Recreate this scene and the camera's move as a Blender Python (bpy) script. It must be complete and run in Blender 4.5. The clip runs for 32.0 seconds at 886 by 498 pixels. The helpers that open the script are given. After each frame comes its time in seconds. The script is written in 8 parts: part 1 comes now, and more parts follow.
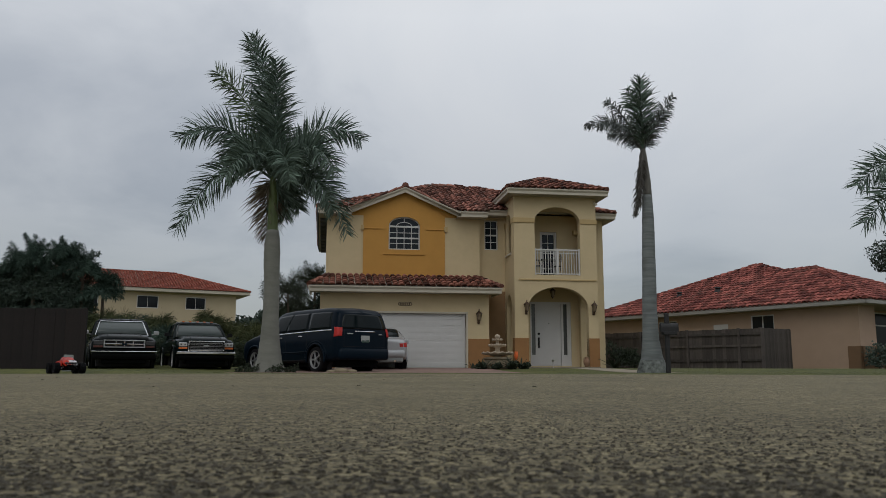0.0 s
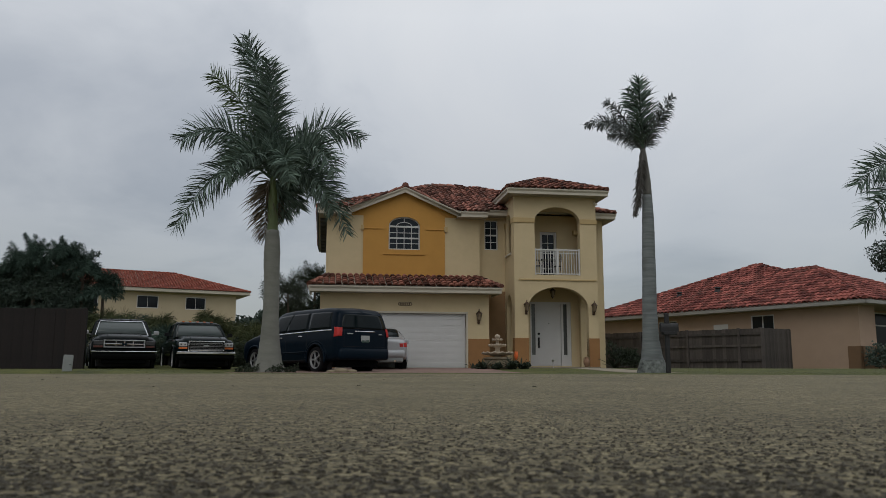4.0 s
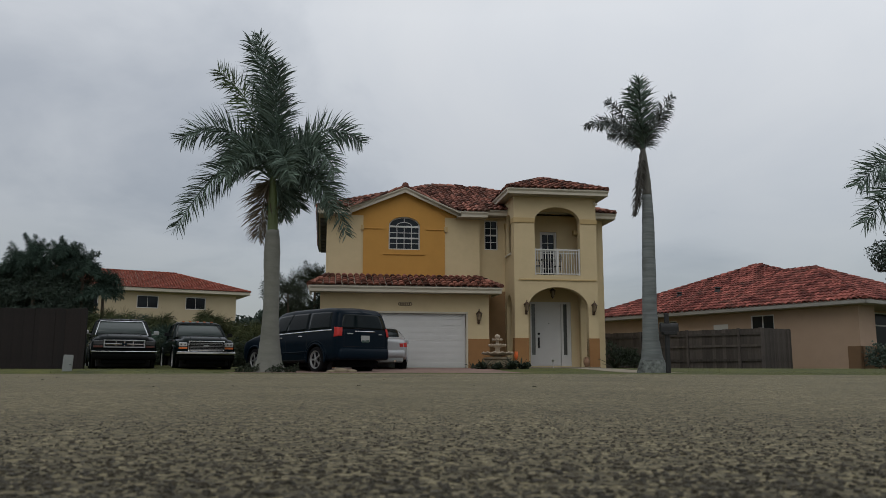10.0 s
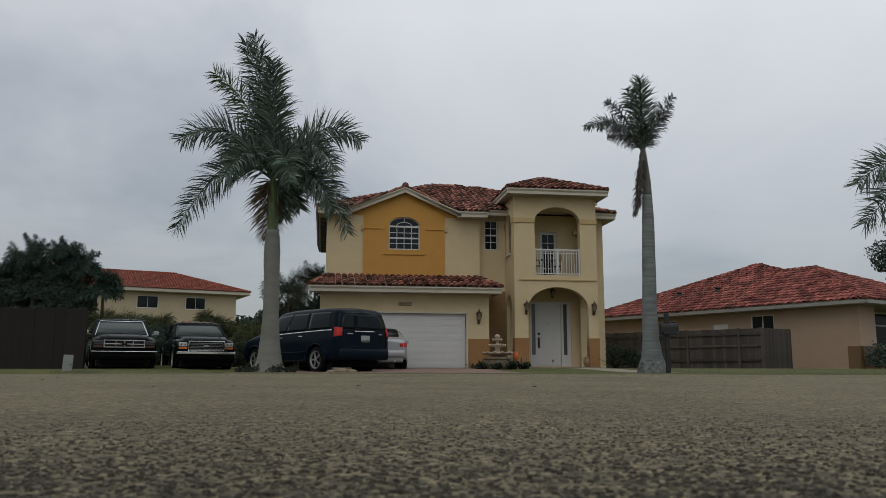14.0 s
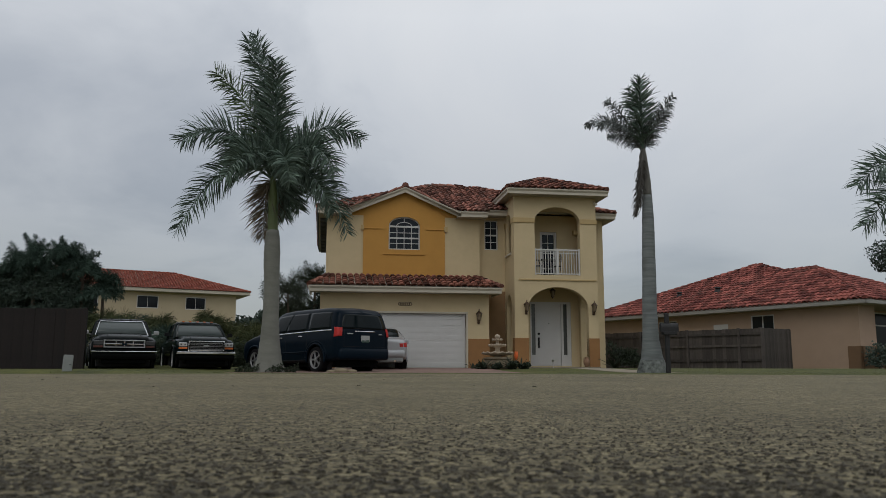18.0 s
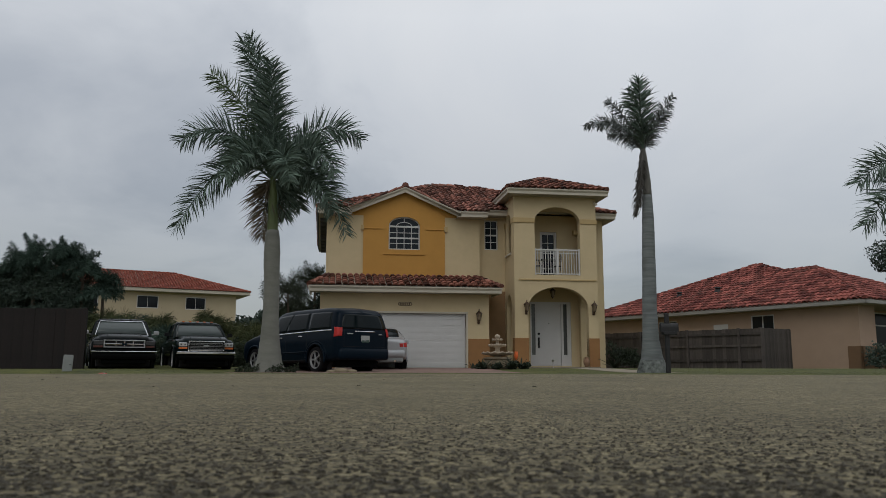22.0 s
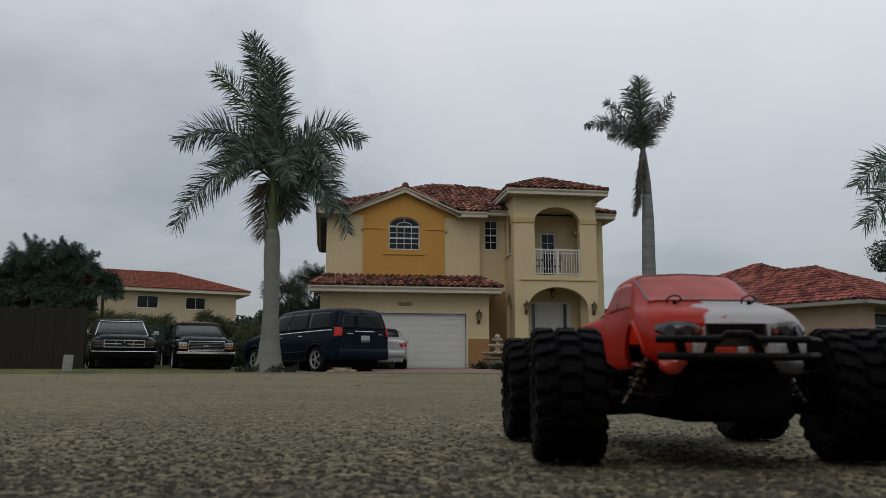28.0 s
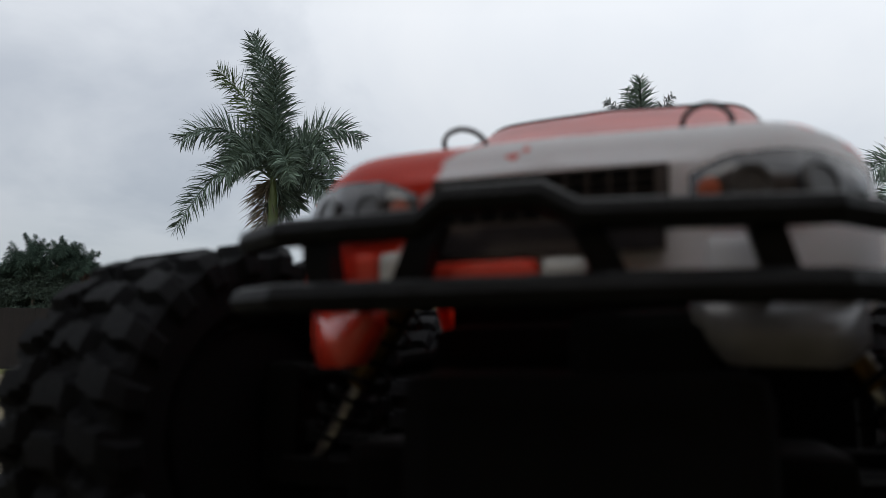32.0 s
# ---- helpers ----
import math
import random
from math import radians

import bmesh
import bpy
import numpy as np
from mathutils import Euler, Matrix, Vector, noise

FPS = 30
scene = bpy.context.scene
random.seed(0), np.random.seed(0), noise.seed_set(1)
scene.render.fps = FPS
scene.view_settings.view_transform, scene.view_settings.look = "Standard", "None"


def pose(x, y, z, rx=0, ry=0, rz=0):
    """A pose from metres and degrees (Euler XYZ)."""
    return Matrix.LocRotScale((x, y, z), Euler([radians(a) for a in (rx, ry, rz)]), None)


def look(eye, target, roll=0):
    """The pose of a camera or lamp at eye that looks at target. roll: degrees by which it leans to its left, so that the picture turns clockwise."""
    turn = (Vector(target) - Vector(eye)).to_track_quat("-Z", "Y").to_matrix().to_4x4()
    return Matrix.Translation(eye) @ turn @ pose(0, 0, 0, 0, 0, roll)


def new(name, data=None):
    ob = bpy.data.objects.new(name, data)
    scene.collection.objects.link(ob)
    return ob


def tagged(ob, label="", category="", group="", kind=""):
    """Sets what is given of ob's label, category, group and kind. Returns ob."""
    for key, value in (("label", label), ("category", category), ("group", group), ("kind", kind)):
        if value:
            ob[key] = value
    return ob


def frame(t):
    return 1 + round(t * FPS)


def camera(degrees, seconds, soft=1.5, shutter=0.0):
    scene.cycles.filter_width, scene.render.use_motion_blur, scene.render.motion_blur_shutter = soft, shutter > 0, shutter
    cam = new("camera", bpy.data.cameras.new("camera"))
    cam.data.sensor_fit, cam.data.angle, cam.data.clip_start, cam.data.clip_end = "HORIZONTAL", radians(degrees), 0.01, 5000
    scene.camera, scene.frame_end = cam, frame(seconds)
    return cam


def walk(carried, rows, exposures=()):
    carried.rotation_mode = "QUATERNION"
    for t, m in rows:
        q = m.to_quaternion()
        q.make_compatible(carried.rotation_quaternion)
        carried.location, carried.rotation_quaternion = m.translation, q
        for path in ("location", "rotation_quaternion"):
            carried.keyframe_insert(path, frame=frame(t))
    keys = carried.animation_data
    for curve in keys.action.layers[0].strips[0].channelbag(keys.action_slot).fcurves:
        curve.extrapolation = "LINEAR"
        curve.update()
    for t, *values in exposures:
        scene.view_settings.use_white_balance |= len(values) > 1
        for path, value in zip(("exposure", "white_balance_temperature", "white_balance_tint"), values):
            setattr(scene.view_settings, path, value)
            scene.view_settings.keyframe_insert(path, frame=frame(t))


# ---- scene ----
# ---------- camera ----------
cam = camera(58.0, 32.0, soft=0.8)
cam.data.dof.use_dof, cam.data.dof.focus_distance, cam.data.dof.aperture_fstop = True, 18.0, 11.0
EYE = (0.0, 0.0, 0.113)
STILL = pose(*EYE, 90 + 8.65, 0, 0) @ pose(0, 0, 0, 0, 0, 0.06)
walk(cam, [(0.0, STILL), (32.0, STILL)],
     exposures=[(0, 0.0), (29.7, 0.0), (30.3, 0.14), (30.7, 0.28), (32.0, 0.32)])

# ---------- world and sun ----------
world = bpy.data.worlds.new("overcast_sky")
scene.world = world
world.use_nodes = True
wt = world.node_tree
wt.nodes.clear()


def wn(kind, **inputs):
    nd = wt.nodes.new(kind)
    for key, value in inputs.items():
        nd.inputs[key].default_value = value
    return nd


w_out = wt.nodes.new("ShaderNodeOutputWorld")
w_bg = wn("ShaderNodeBackground", Strength=1.0)
w_sky = wt.nodes.new("ShaderNodeTexSky")
w_sky.sky_type, w_sky.sun_disc = "NISHITA", False
w_sky.sun_elevation, w_sky.sun_rotation = radians(50), radians(200)
w_co = wt.nodes.new("ShaderNodeTexCoord")
w_sep = wt.nodes.new("ShaderNodeSeparateXYZ")
wt.links.new(w_co.outputs["Generated"], w_sep.inputs[0])
# the cloud deck is a flat layer overhead, so that its billows crowd together towards the horizon
w_up = wt.nodes.new("ShaderNodeMath")
w_up.operation = "ADD"
w_up.inputs[1].default_value = 0.30
wt.links.new(w_sep.outputs[2], w_up.inputs[0])
w_flat = wt.nodes.new("ShaderNodeVectorMath")
w_flat.operation = "DIVIDE"
w_den = wt.nodes.new("ShaderNodeCombineXYZ")
for k in range(3):
    wt.links.new(w_up.outputs[0], w_den.inputs[k])
wt.links.new(w_co.outputs["Generated"], w_flat.inputs[0])
wt.links.new(w_den.outputs[0], w_flat.inputs[1])
w_map = wt.nodes.new("ShaderNodeMapping")
w_map.inputs["Scale"].default_value = (1.0, 0.85, 1.0)
w_map.inputs["Location"].default_value = (4.15, 1.75, 0.42)
w_n1 = wn("ShaderNodeTexNoise", Scale=1.9, Detail=7.0, Roughness=0.52, Distortion=0.35)
w_n2 = wn("ShaderNodeTexNoise", Scale=0.8, Detail=2.0, Roughness=0.5)
w_mix = wt.nodes.new("ShaderNodeMath")
w_mix.operation = "MULTIPLY_ADD"
w_mix.inputs[1].default_value = 0.80
w_ramp = wt.nodes.new("ShaderNodeValToRGB")
w_ramp.color_ramp.elements[0].position, w_ramp.color_ramp.elements[0].color = 0.70, (0.415, 0.437, 0.468, 1)
w_ramp.color_ramp.elements[1].position, w_ramp.color_ramp.elements[1].color = 1.06, (0.598, 0.610, 0.622, 1)
w_mid = w_ramp.color_ramp.elements.new(0.86)
w_mid.color = (0.56, 0.577, 0.597, 1)
w_add = wt.nodes.new("ShaderNodeMixRGB")
w_add.blend_type = "ADD"
w_add.inputs[0].default_value = 0.02
wt.links.new(w_flat.outputs[0], w_map.inputs["Vector"])
wt.links.new(w_map.outputs["Vector"], w_n1.inputs["Vector"])
wt.links.new(w_map.outputs["Vector"], w_n2.inputs["Vector"])
wt.links.new(w_n1.outputs["Fac"], w_mix.inputs[0])
wt.links.new(w_n2.outputs["Fac"], w_mix.inputs[2])
wt.links.new(w_mix.outputs[0], w_ramp.inputs["Fac"])
w_el = wt.nodes.new("ShaderNodeMapRange")
w_el.inputs["From Max"].default_value, w_el.inputs["To Min"].default_value, w_el.inputs["To Max"].default_value = 0.42, 0.40, 1.14
w_dim = wt.nodes.new("ShaderNodeVectorMath")
w_dim.operation = "SCALE"
wt.links.new(w_sep.outputs[2], w_el.inputs["Value"])
wt.links.new(w_ramp.outputs["Color"], w_dim.inputs[0])
w_west = wt.nodes.new("ShaderNodeMath")
w_west.operation = "MULTIPLY_ADD"
w_west.inputs[1].default_value, w_west.inputs[2].default_value = 0.13, 0.985
w_both = wt.nodes.new("ShaderNodeMath")
w_both.operation = "MULTIPLY"
wt.links.new(w_sep.outputs[0], w_west.inputs[0])
wt.links.new(w_west.outputs[0], w_both.inputs[0])
wt.links.new(w_el.outputs["Result"], w_both.inputs[1])
wt.links.new(w_both.outputs[0], w_dim.inputs["Scale"])
wt.links.new(w_dim.outputs[0], w_add.inputs[1])
wt.links.new(w_sky.outputs["Color"], w_add.inputs[2])
wt.links.new(w_add.outputs["Color"], w_bg.inputs["Color"])
wt.links.new(w_bg.outputs["Background"], w_out.inputs["Surface"])

sun = new("sun", bpy.data.lights.new("sun", "SUN"))
sun.data.energy, sun.data.angle, sun.data.color = 0.5, radians(40), (1.0, 0.97, 0.92)
sun.matrix_world = look((-6, -16, 24), (0, 0, 0))

# ---------- materials ----------


def nodes_of(name):
    m = bpy.data.materials.new(name)
    m.use_nodes = True
    nt = m.node_tree
    return m, nt, nt.nodes["Principled BSDF"]


def link(nt, a, b):
    nt.links.new(a, b)


def mat(name, col, rough=0.6, metal=0.0, var=0.25, scale=8.0, bump=0.0, bscale=60.0, stretch=(1, 1, 1), spec=0.5,
        obj_var=0.0, island_var=0.0, dirt=0.0, col2=None, coat=0.0, bdist=0.01):
    """A surface with variation at two scales, fine relief, and optional variation from piece to piece."""
    m, nt, p = nodes_of(name)
    N = nt.nodes
    co = N.new("ShaderNodeTexCoord")
    mp = N.new("ShaderNodeMapping")
    mp.inputs["Scale"].default_value = stretch
    link(nt, co.outputs["Object"], mp.inputs["Vector"])
    n1 = N.new("ShaderNodeTexNoise")
    n1.inputs["Scale"].default_value, n1.inputs["Detail"].default_value = scale, 6.0
    n2 = N.new("ShaderNodeTexNoise")
    n2.inputs["Scale"].default_value, n2.inputs["Detail"].default_value = scale * 0.17, 3.0
    for nn in (n1, n2):
        link(nt, mp.outputs["Vector"], nn.inputs["Vector"])
    mul = N.new("ShaderNodeMath")
    mul.operation = "MULTIPLY_ADD"
    mul.inputs[1].default_value = 0.5
    half = N.new("ShaderNodeMath")
    half.operation = "MULTIPLY"
    half.inputs[1].default_value = 0.5
    link(nt, n2.outputs["Fac"], half.inputs[0])
    link(nt, n1.outputs["Fac"], mul.inputs[0])
    link(nt, half.outputs[0], mul.inputs[2])
    ramp = N.new("ShaderNodeValToRGB")
    lo = tuple(c * (1 - var) for c in col)
    hi = tuple(min(1, c * (1 + var)) for c in (col2 or col))
    ramp.color_ramp.elements[0].position, ramp.color_ramp.elements[0].color = 0.32, (*lo, 1)
    ramp.color_ramp.elements[1].position, ramp.color_ramp.elements[1].color = 0.68, (*hi, 1)
    link(nt, mul.outputs[0], ramp.inputs["Fac"])
    out = ramp.outputs["Color"]
    if obj_var or island_var:
        if obj_var:
            src = N.new("ShaderNodeObjectInfo").outputs["Random"]
            amount = obj_var
        else:
            src = N.new("ShaderNodeNewGeometry").outputs["Random Per Island"]
            amount = island_var
        rg = N.new("ShaderNodeMapRange")
        rg.inputs["To Min"].default_value, rg.inputs["To Max"].default_value = 1 - amount, 1 + amount
        link(nt, src, rg.inputs["Value"])
        hsv = N.new("ShaderNodeHueSaturation")
        link(nt, rg.outputs["Result"], hsv.inputs["Value"])
        link(nt, out, hsv.inputs["Color"])
        out = hsv.outputs["Color"]
    if dirt:
        nd = N.new("ShaderNodeTexNoise")
        nd.inputs["Scale"].default_value, nd.inputs["Detail"].default_value = 1.3, 8.0
        nd.inputs["Roughness"].default_value = 0.7
        link(nt, co.outputs["Object"], nd.inputs["Vector"])
        rd = N.new("ShaderNodeMapRange")
        rd.inputs["From Min"].default_value, rd.inputs["From Max"].default_value = 0.52, 0.75
        rd.inputs["To Max"].default_value = dirt
        link(nt, nd.outputs["Fac"], rd.inputs["Value"])
        mx = N.new("ShaderNodeMixRGB")
        mx.inputs[2].default_value = (0.09, 0.08, 0.06, 1)
        link(nt, rd.outputs["Result"], mx.inputs[0])
        link(nt, out, mx.inputs[1])
        out = mx.outputs["Color"]
    link(nt, out, p.inputs["Base Color"])
    p.inputs["Roughness"].default_value, p.inputs["Metallic"].default_value = rough, metal
    p.inputs["Specular IOR Level"].default_value = spec
    p.inputs["Coat Weight"].default_value = coat
    p.inputs["Coat Roughness"].default_value = 0.05
    if bump:
        nb = N.new("ShaderNodeTexNoise")
        nb.inputs["Scale"].default_value, nb.inputs["Detail"].default_value = bscale, 4.0
        link(nt, mp.outputs["Vector"], nb.inputs["Vector"])
        bp = N.new("ShaderNodeBump")
        bp.inputs["Strength"].default_value, bp.inputs["Distance"].default_value = bump, bdist
        link(nt, nb.outputs["Fac"], bp.inputs["Height"])
        link(nt, bp.outputs["Normal"], p.inputs["Normal"])
    return m


def asphalt():
    """Old, worn asphalt: pale and dark chips in a grey binder, with broad stains."""
    m, nt, p = nodes_of("asphalt")
    N = nt.nodes
    co = N.new("ShaderNodeTexCoord")
    vo = N.new("ShaderNodeTexVoronoi")
    vo.inputs["Scale"].default_value = 95.0
    vo2 = N.new("ShaderNodeTexVoronoi")
    vo2.inputs["Scale"].default_value = 38.0
    no = N.new("ShaderNodeTexNoise")
    no.inputs["Scale"].default_value, no.inputs["Detail"].default_value = 0.9, 6.0
    for nn in (vo, vo2, no):
        link(nt, co.outputs["Object"], nn.inputs["Vector"])
    sep = N.new("ShaderNodeSeparateColor")
    link(nt, vo.outputs["Color"], sep.inputs[0])
    ramp = N.new("ShaderNodeValToRGB")
    cr = ramp.color_ramp
    cr.elements[0].position, cr.elements[0].color = 0.0, (0.048, 0.042, 0.025, 1)
    cr.elements[1].position, cr.elements[1].color = 1.0, (0.320, 0.278, 0.162, 1)
    cr.elements.new(0.45).color = (0.134, 0.116, 0.068, 1)
    cr.elements.new(0.8).color = (0.209, 0.181, 0.106, 1)
    link(nt, sep.outputs[0], ramp.inputs["Fac"])
    stain = N.new("ShaderNodeMapRange")
    stain.inputs["From Min"].default_value, stain.inputs["From Max"].default_value = 0.3, 0.7
    stain.inputs["To Min"].default_value, stain.inputs["To Max"].default_value = 0.8, 1.2
    link(nt, no.outputs["Fac"], stain.inputs["Value"])
    hs = N.new("ShaderNodeHueSaturation")
    link(nt, stain.outputs["Result"], hs.inputs["Value"])
    link(nt, ramp.outputs["Color"], hs.inputs["Color"])
    link(nt, hs.outputs["Color"], p.inputs["Base Color"])
    p.inputs["Roughness"].default_value = 0.85
    p.inputs["Specular IOR Level"].default_value = 0.3
    sm = N.new("ShaderNodeMath")
    sm.operation = "ADD"
    link(nt, vo.outputs["Distance"], sm.inputs[0])
    link(nt, vo2.outputs["Distance"], sm.inputs[1])
    bp = N.new("ShaderNodeBump")
    bp.inputs["Strength"].default_value, bp.inputs["Distance"].default_value = 0.9, 0.008
    bp.invert = True
    link(nt, sm.outputs[0], bp.inputs["Height"])
    link(nt, bp.outputs["Normal"], p.inputs["Normal"])
    return m


def glass(name, col=(0.02, 0.025, 0.03), rough=0.06, spec=0.5):
    m, nt, p = nodes_of(name)
    p.inputs["Base Color"].default_value = (*col, 1)
    p.inputs["Roughness"].default_value = rough
    p.inputs["Specular IOR Level"].default_value = spec
    return m


M = {}
M["asphalt"] = asphalt()
M["stone"] = mat("road_stone", (0.080, 0.073, 0.052), 0.85, var=0.3, scale=60, island_var=0.5, bump=0.3, bscale=400)
M["rock"] = mat("landscape_stone", (0.19, 0.155, 0.10), 0.9, var=0.35, scale=9, bump=0.4, bscale=30)
M["red_shell"] = mat("red_shell_paint", (0.66, 0.050, 0.028), 0.25, var=0.05, coat=0.7)
M["grass"] = mat("lawn", (0.046, 0.060, 0.006), 0.95, var=0.35, scale=5, bump=0.3, bscale=40, col2=(0.074, 0.076, 0.010), bdist=0.03)
M["blade"] = mat("grass_blade", (0.058, 0.074, 0.008), 0.85, var=0.25, scale=3, island_var=0.25)
M["cream"] = mat("cream_stucco", (0.53, 0.425, 0.255), 0.9, var=0.05, scale=3, bump=0.25, bscale=180, dirt=0.10)
M["ochre"] = mat("ochre_stucco", (0.46, 0.237, 0.052), 0.9, var=0.06, scale=3, bump=0.25, bscale=180, dirt=0.05)
M["tan"] = mat("tan_stucco", (0.27, 0.135, 0.050), 0.9, var=0.09, scale=3, bump=0.25, bscale=180, dirt=0.12)
M["band"] = mat("tan_band", (0.45, 0.33, 0.16), 0.9, var=0.06, scale=4, bump=0.15, bscale=150)
M["trim"] = mat("offwhite_trim", (0.47, 0.43, 0.345), 0.6, var=0.07, scale=4, bump=0.05, bscale=90, dirt=0.12)
M["trim_grey"] = mat("grey_gutter_paint", (0.27, 0.26, 0.235), 0.6, var=0.1, scale=4, dirt=0.15)
M["brown_wall"] = mat("brown_wall_stucco", (0.24, 0.145, 0.070), 0.92, var=0.1, scale=3, bump=0.25, bscale=180, dirt=0.1)
M["brown"] = mat("brown_stucco", (0.15, 0.088, 0.045), 0.92, var=0.1, scale=3, bump=0.25, bscale=180, dirt=0.15)
M["dark_board"] = mat("dark_eave_paint", (0.055, 0.052, 0.050), 0.7, var=0.15, scale=4)
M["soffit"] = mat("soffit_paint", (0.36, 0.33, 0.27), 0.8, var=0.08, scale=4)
M["white"] = mat("white_paint", (0.52, 0.515, 0.495), 0.5, var=0.04, scale=3, dirt=0.05)
M["tile"] = mat("clay_roof_tile", (0.120, 0.044, 0.034), 0.9, var=0.6, scale=9, island_var=0.75, bump=0.3, bscale=60, col2=(0.20, 0.090, 0.066), dirt=0.75, spec=0.15)
M["tile_piece"] = mat("clay_tile_piece", (0.115, 0.040, 0.030), 0.9, var=0.65, scale=9, obj_var=0.75, bump=0.3, bscale=60, col2=(0.20, 0.085, 0.060), dirt=0.75, spec=0.15)
M["tile_red"] = mat("red_roof_tile", (0.150, 0.036, 0.033), 0.9, var=0.5, scale=5, island_var=0.6, bump=0.3, bscale=60, col2=(0.225, 0.075, 0.058), dirt=0.55, spec=0.2)
M["tile_orange"] = mat("orange_roof_tile", (0.225, 0.052, 0.028), 0.85, var=0.2, scale=4, island_var=0.2, bump=0.2, bscale=50)
M["pane"] = glass("window_pane", (0.010, 0.014, 0.017), 0.06, 0.22)
M["carglass"] = glass("car_glass", (0.006, 0.010, 0.011), 0.07, 0.12)
M["screen_glass"] = glass("truck_glass", (0.048, 0.060, 0.057), 0.08, 0.36)
M["peach"] = mat("peach_stucco", (0.36, 0.255, 0.18), 0.92, var=0.06, scale=2, bump=0.2, bscale=150, dirt=0.12)
M["butter"] = mat("butter_stucco", (0.43, 0.355, 0.235), 0.92, var=0.05, scale=1, bump=0.1, bscale=80)
M["fence"] = mat("weathered_fence", (0.062, 0.052, 0.045), 0.95, var=0.4, scale=9, stretch=(6, 6, 0.5), obj_var=0.3, bump=0.5, bscale=30)
M["fence_dark"] = mat("dark_stained_fence", (0.0115, 0.0075, 0.0063), 0.9, var=0.35, scale=9, stretch=(6, 6, 0.5), obj_var=0.25, bump=0.4, bscale=30)
M["bark"] = mat("palm_bark", (0.160, 0.162, 0.138), 0.9, var=0.20, scale=2.0, stretch=(1.2, 1.2, 4.0), bump=0.25, bscale=9, dirt=0.45, bdist=0.02)
M["bark2"] = mat("palm_bark_pale", (0.140, 0.155, 0.152), 0.9, var=0.42, scale=2.6, stretch=(0.7, 0.7, 7.5), bump=0.35, bscale=9, dirt=0.55, bdist=0.02)
M["shaft"] = mat("crownshaft", (0.085, 0.115, 0.035), 0.55, var=0.25, scale=2, stretch=(3, 3, 0.5), bump=0.1)
M["frond"] = mat("palm_leaflet", (0.098, 0.138, 0.108), 0.65, var=0.3, scale=2, island_var=0.4, spec=0.22)
M["frond_bush"] = mat("areca_leaflet", (0.040, 0.056, 0.028), 0.8, var=0.35, scale=2, island_var=0.5, spec=0.08, col2=(0.074, 0.080, 0.036))
M["frond_torn"] = mat("torn_palm_leaflet", (0.118, 0.132, 0.128), 0.8, var=0.35, scale=3, island_var=0.4, spec=0.15)
M["shaft_grey"] = mat("grey_crownshaft", (0.095, 0.092, 0.078), 0.8, var=0.3, scale=2, stretch=(4, 4, 0.5), bump=0.2)
M["frond_far"] = mat("far_palm_leaflet", (0.046, 0.072, 0.056), 0.85, var=0.3, scale=2, island_var=0.35, spec=0.1)
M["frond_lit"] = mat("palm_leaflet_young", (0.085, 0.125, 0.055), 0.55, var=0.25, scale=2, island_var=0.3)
M["frond_dry"] = mat("palm_leaflet_dry", (0.10, 0.078, 0.050), 0.85, var=0.3, scale=3, island_var=0.35)
M["leaf"] = mat("tree_leaf", (0.050, 0.074, 0.056), 0.85, var=0.3, scale=1.5, island_var=0.45)
M["leaf2"] = mat("shrub_leaf", (0.018, 0.028, 0.012), 0.85, var=0.3, scale=2, island_var=0.45)
M["wood"] = mat("tree_bark", (0.10, 0.08, 0.06), 0.9, var=0.3, scale=5, bump=0.5, bscale=20)
M["concrete"] = mat("pale_concrete", (0.24, 0.205, 0.15), 0.9, var=0.15, scale=4, bump=0.3, bscale=90, dirt=0.3)
M["paver"] = mat("red_paver", (0.15, 0.095, 0.075), 0.9, var=0.3, scale=5, bump=0.3, bscale=60, obj_var=0.3)
M["fountain"] = mat("cast_stone", (0.42, 0.35, 0.26), 0.85, var=0.12, scale=8, bump=0.3, bscale=70, dirt=0.25)
M["black_metal"] = mat("black_metal", (0.012, 0.012, 0.012), 0.6, 0.1, var=0.3, scale=20)
M["bronze"] = mat("dark_bronze", (0.07, 0.042, 0.025), 0.45, 0.6, var=0.35, scale=20)
M["lampglass"] = mat("amber_lamp_glass", (0.17, 0.13, 0.085), 0.25, var=0.2, scale=15)
M["navy"] = mat("navy_car_paint", (0.0030, 0.0085, 0.0155), 0.3, 0.0, var=0.15, scale=2, coat=0.02, spec=0.07, dirt=0.03)
M["pblack"] = mat("black_truck_paint", (0.003, 0.005, 0.005), 0.22, 0.0, var=0.2, scale=2, spec=0.055, dirt=0.03)
M["pgreen"] = mat("dark_green_truck_paint", (0.003, 0.007, 0.007), 0.22, 0.0, var=0.2, scale=2, spec=0.055, dirt=0.03)
M["silver"] = mat("silver_car_paint", (0.36, 0.365, 0.37), 0.4, 0.3, var=0.06, scale=2, coat=0.6)
M["chrome"] = mat("chrome", (0.72, 0.73, 0.74), 0.18, 1.0, var=0.05, scale=9)
M["alloy"] = mat("alloy_wheel", (0.42, 0.42, 0.42), 0.4, 0.8, var=0.15, scale=9)
M["rubber"] = mat("tyre_rubber", (0.008, 0.008, 0.009), 0.9, var=0.35, scale=20, spec=0.15, bump=0.2, bscale=120)
M["plastic"] = mat("black_plastic", (0.008, 0.008, 0.009), 0.6, var=0.3, scale=20, spec=0.14, bump=0.1, bscale=300)
M["red_lens"] = mat("red_lens", (0.46, 0.030, 0.024), 0.4, var=0.15, scale=12, coat=0.1, spec=0.2)
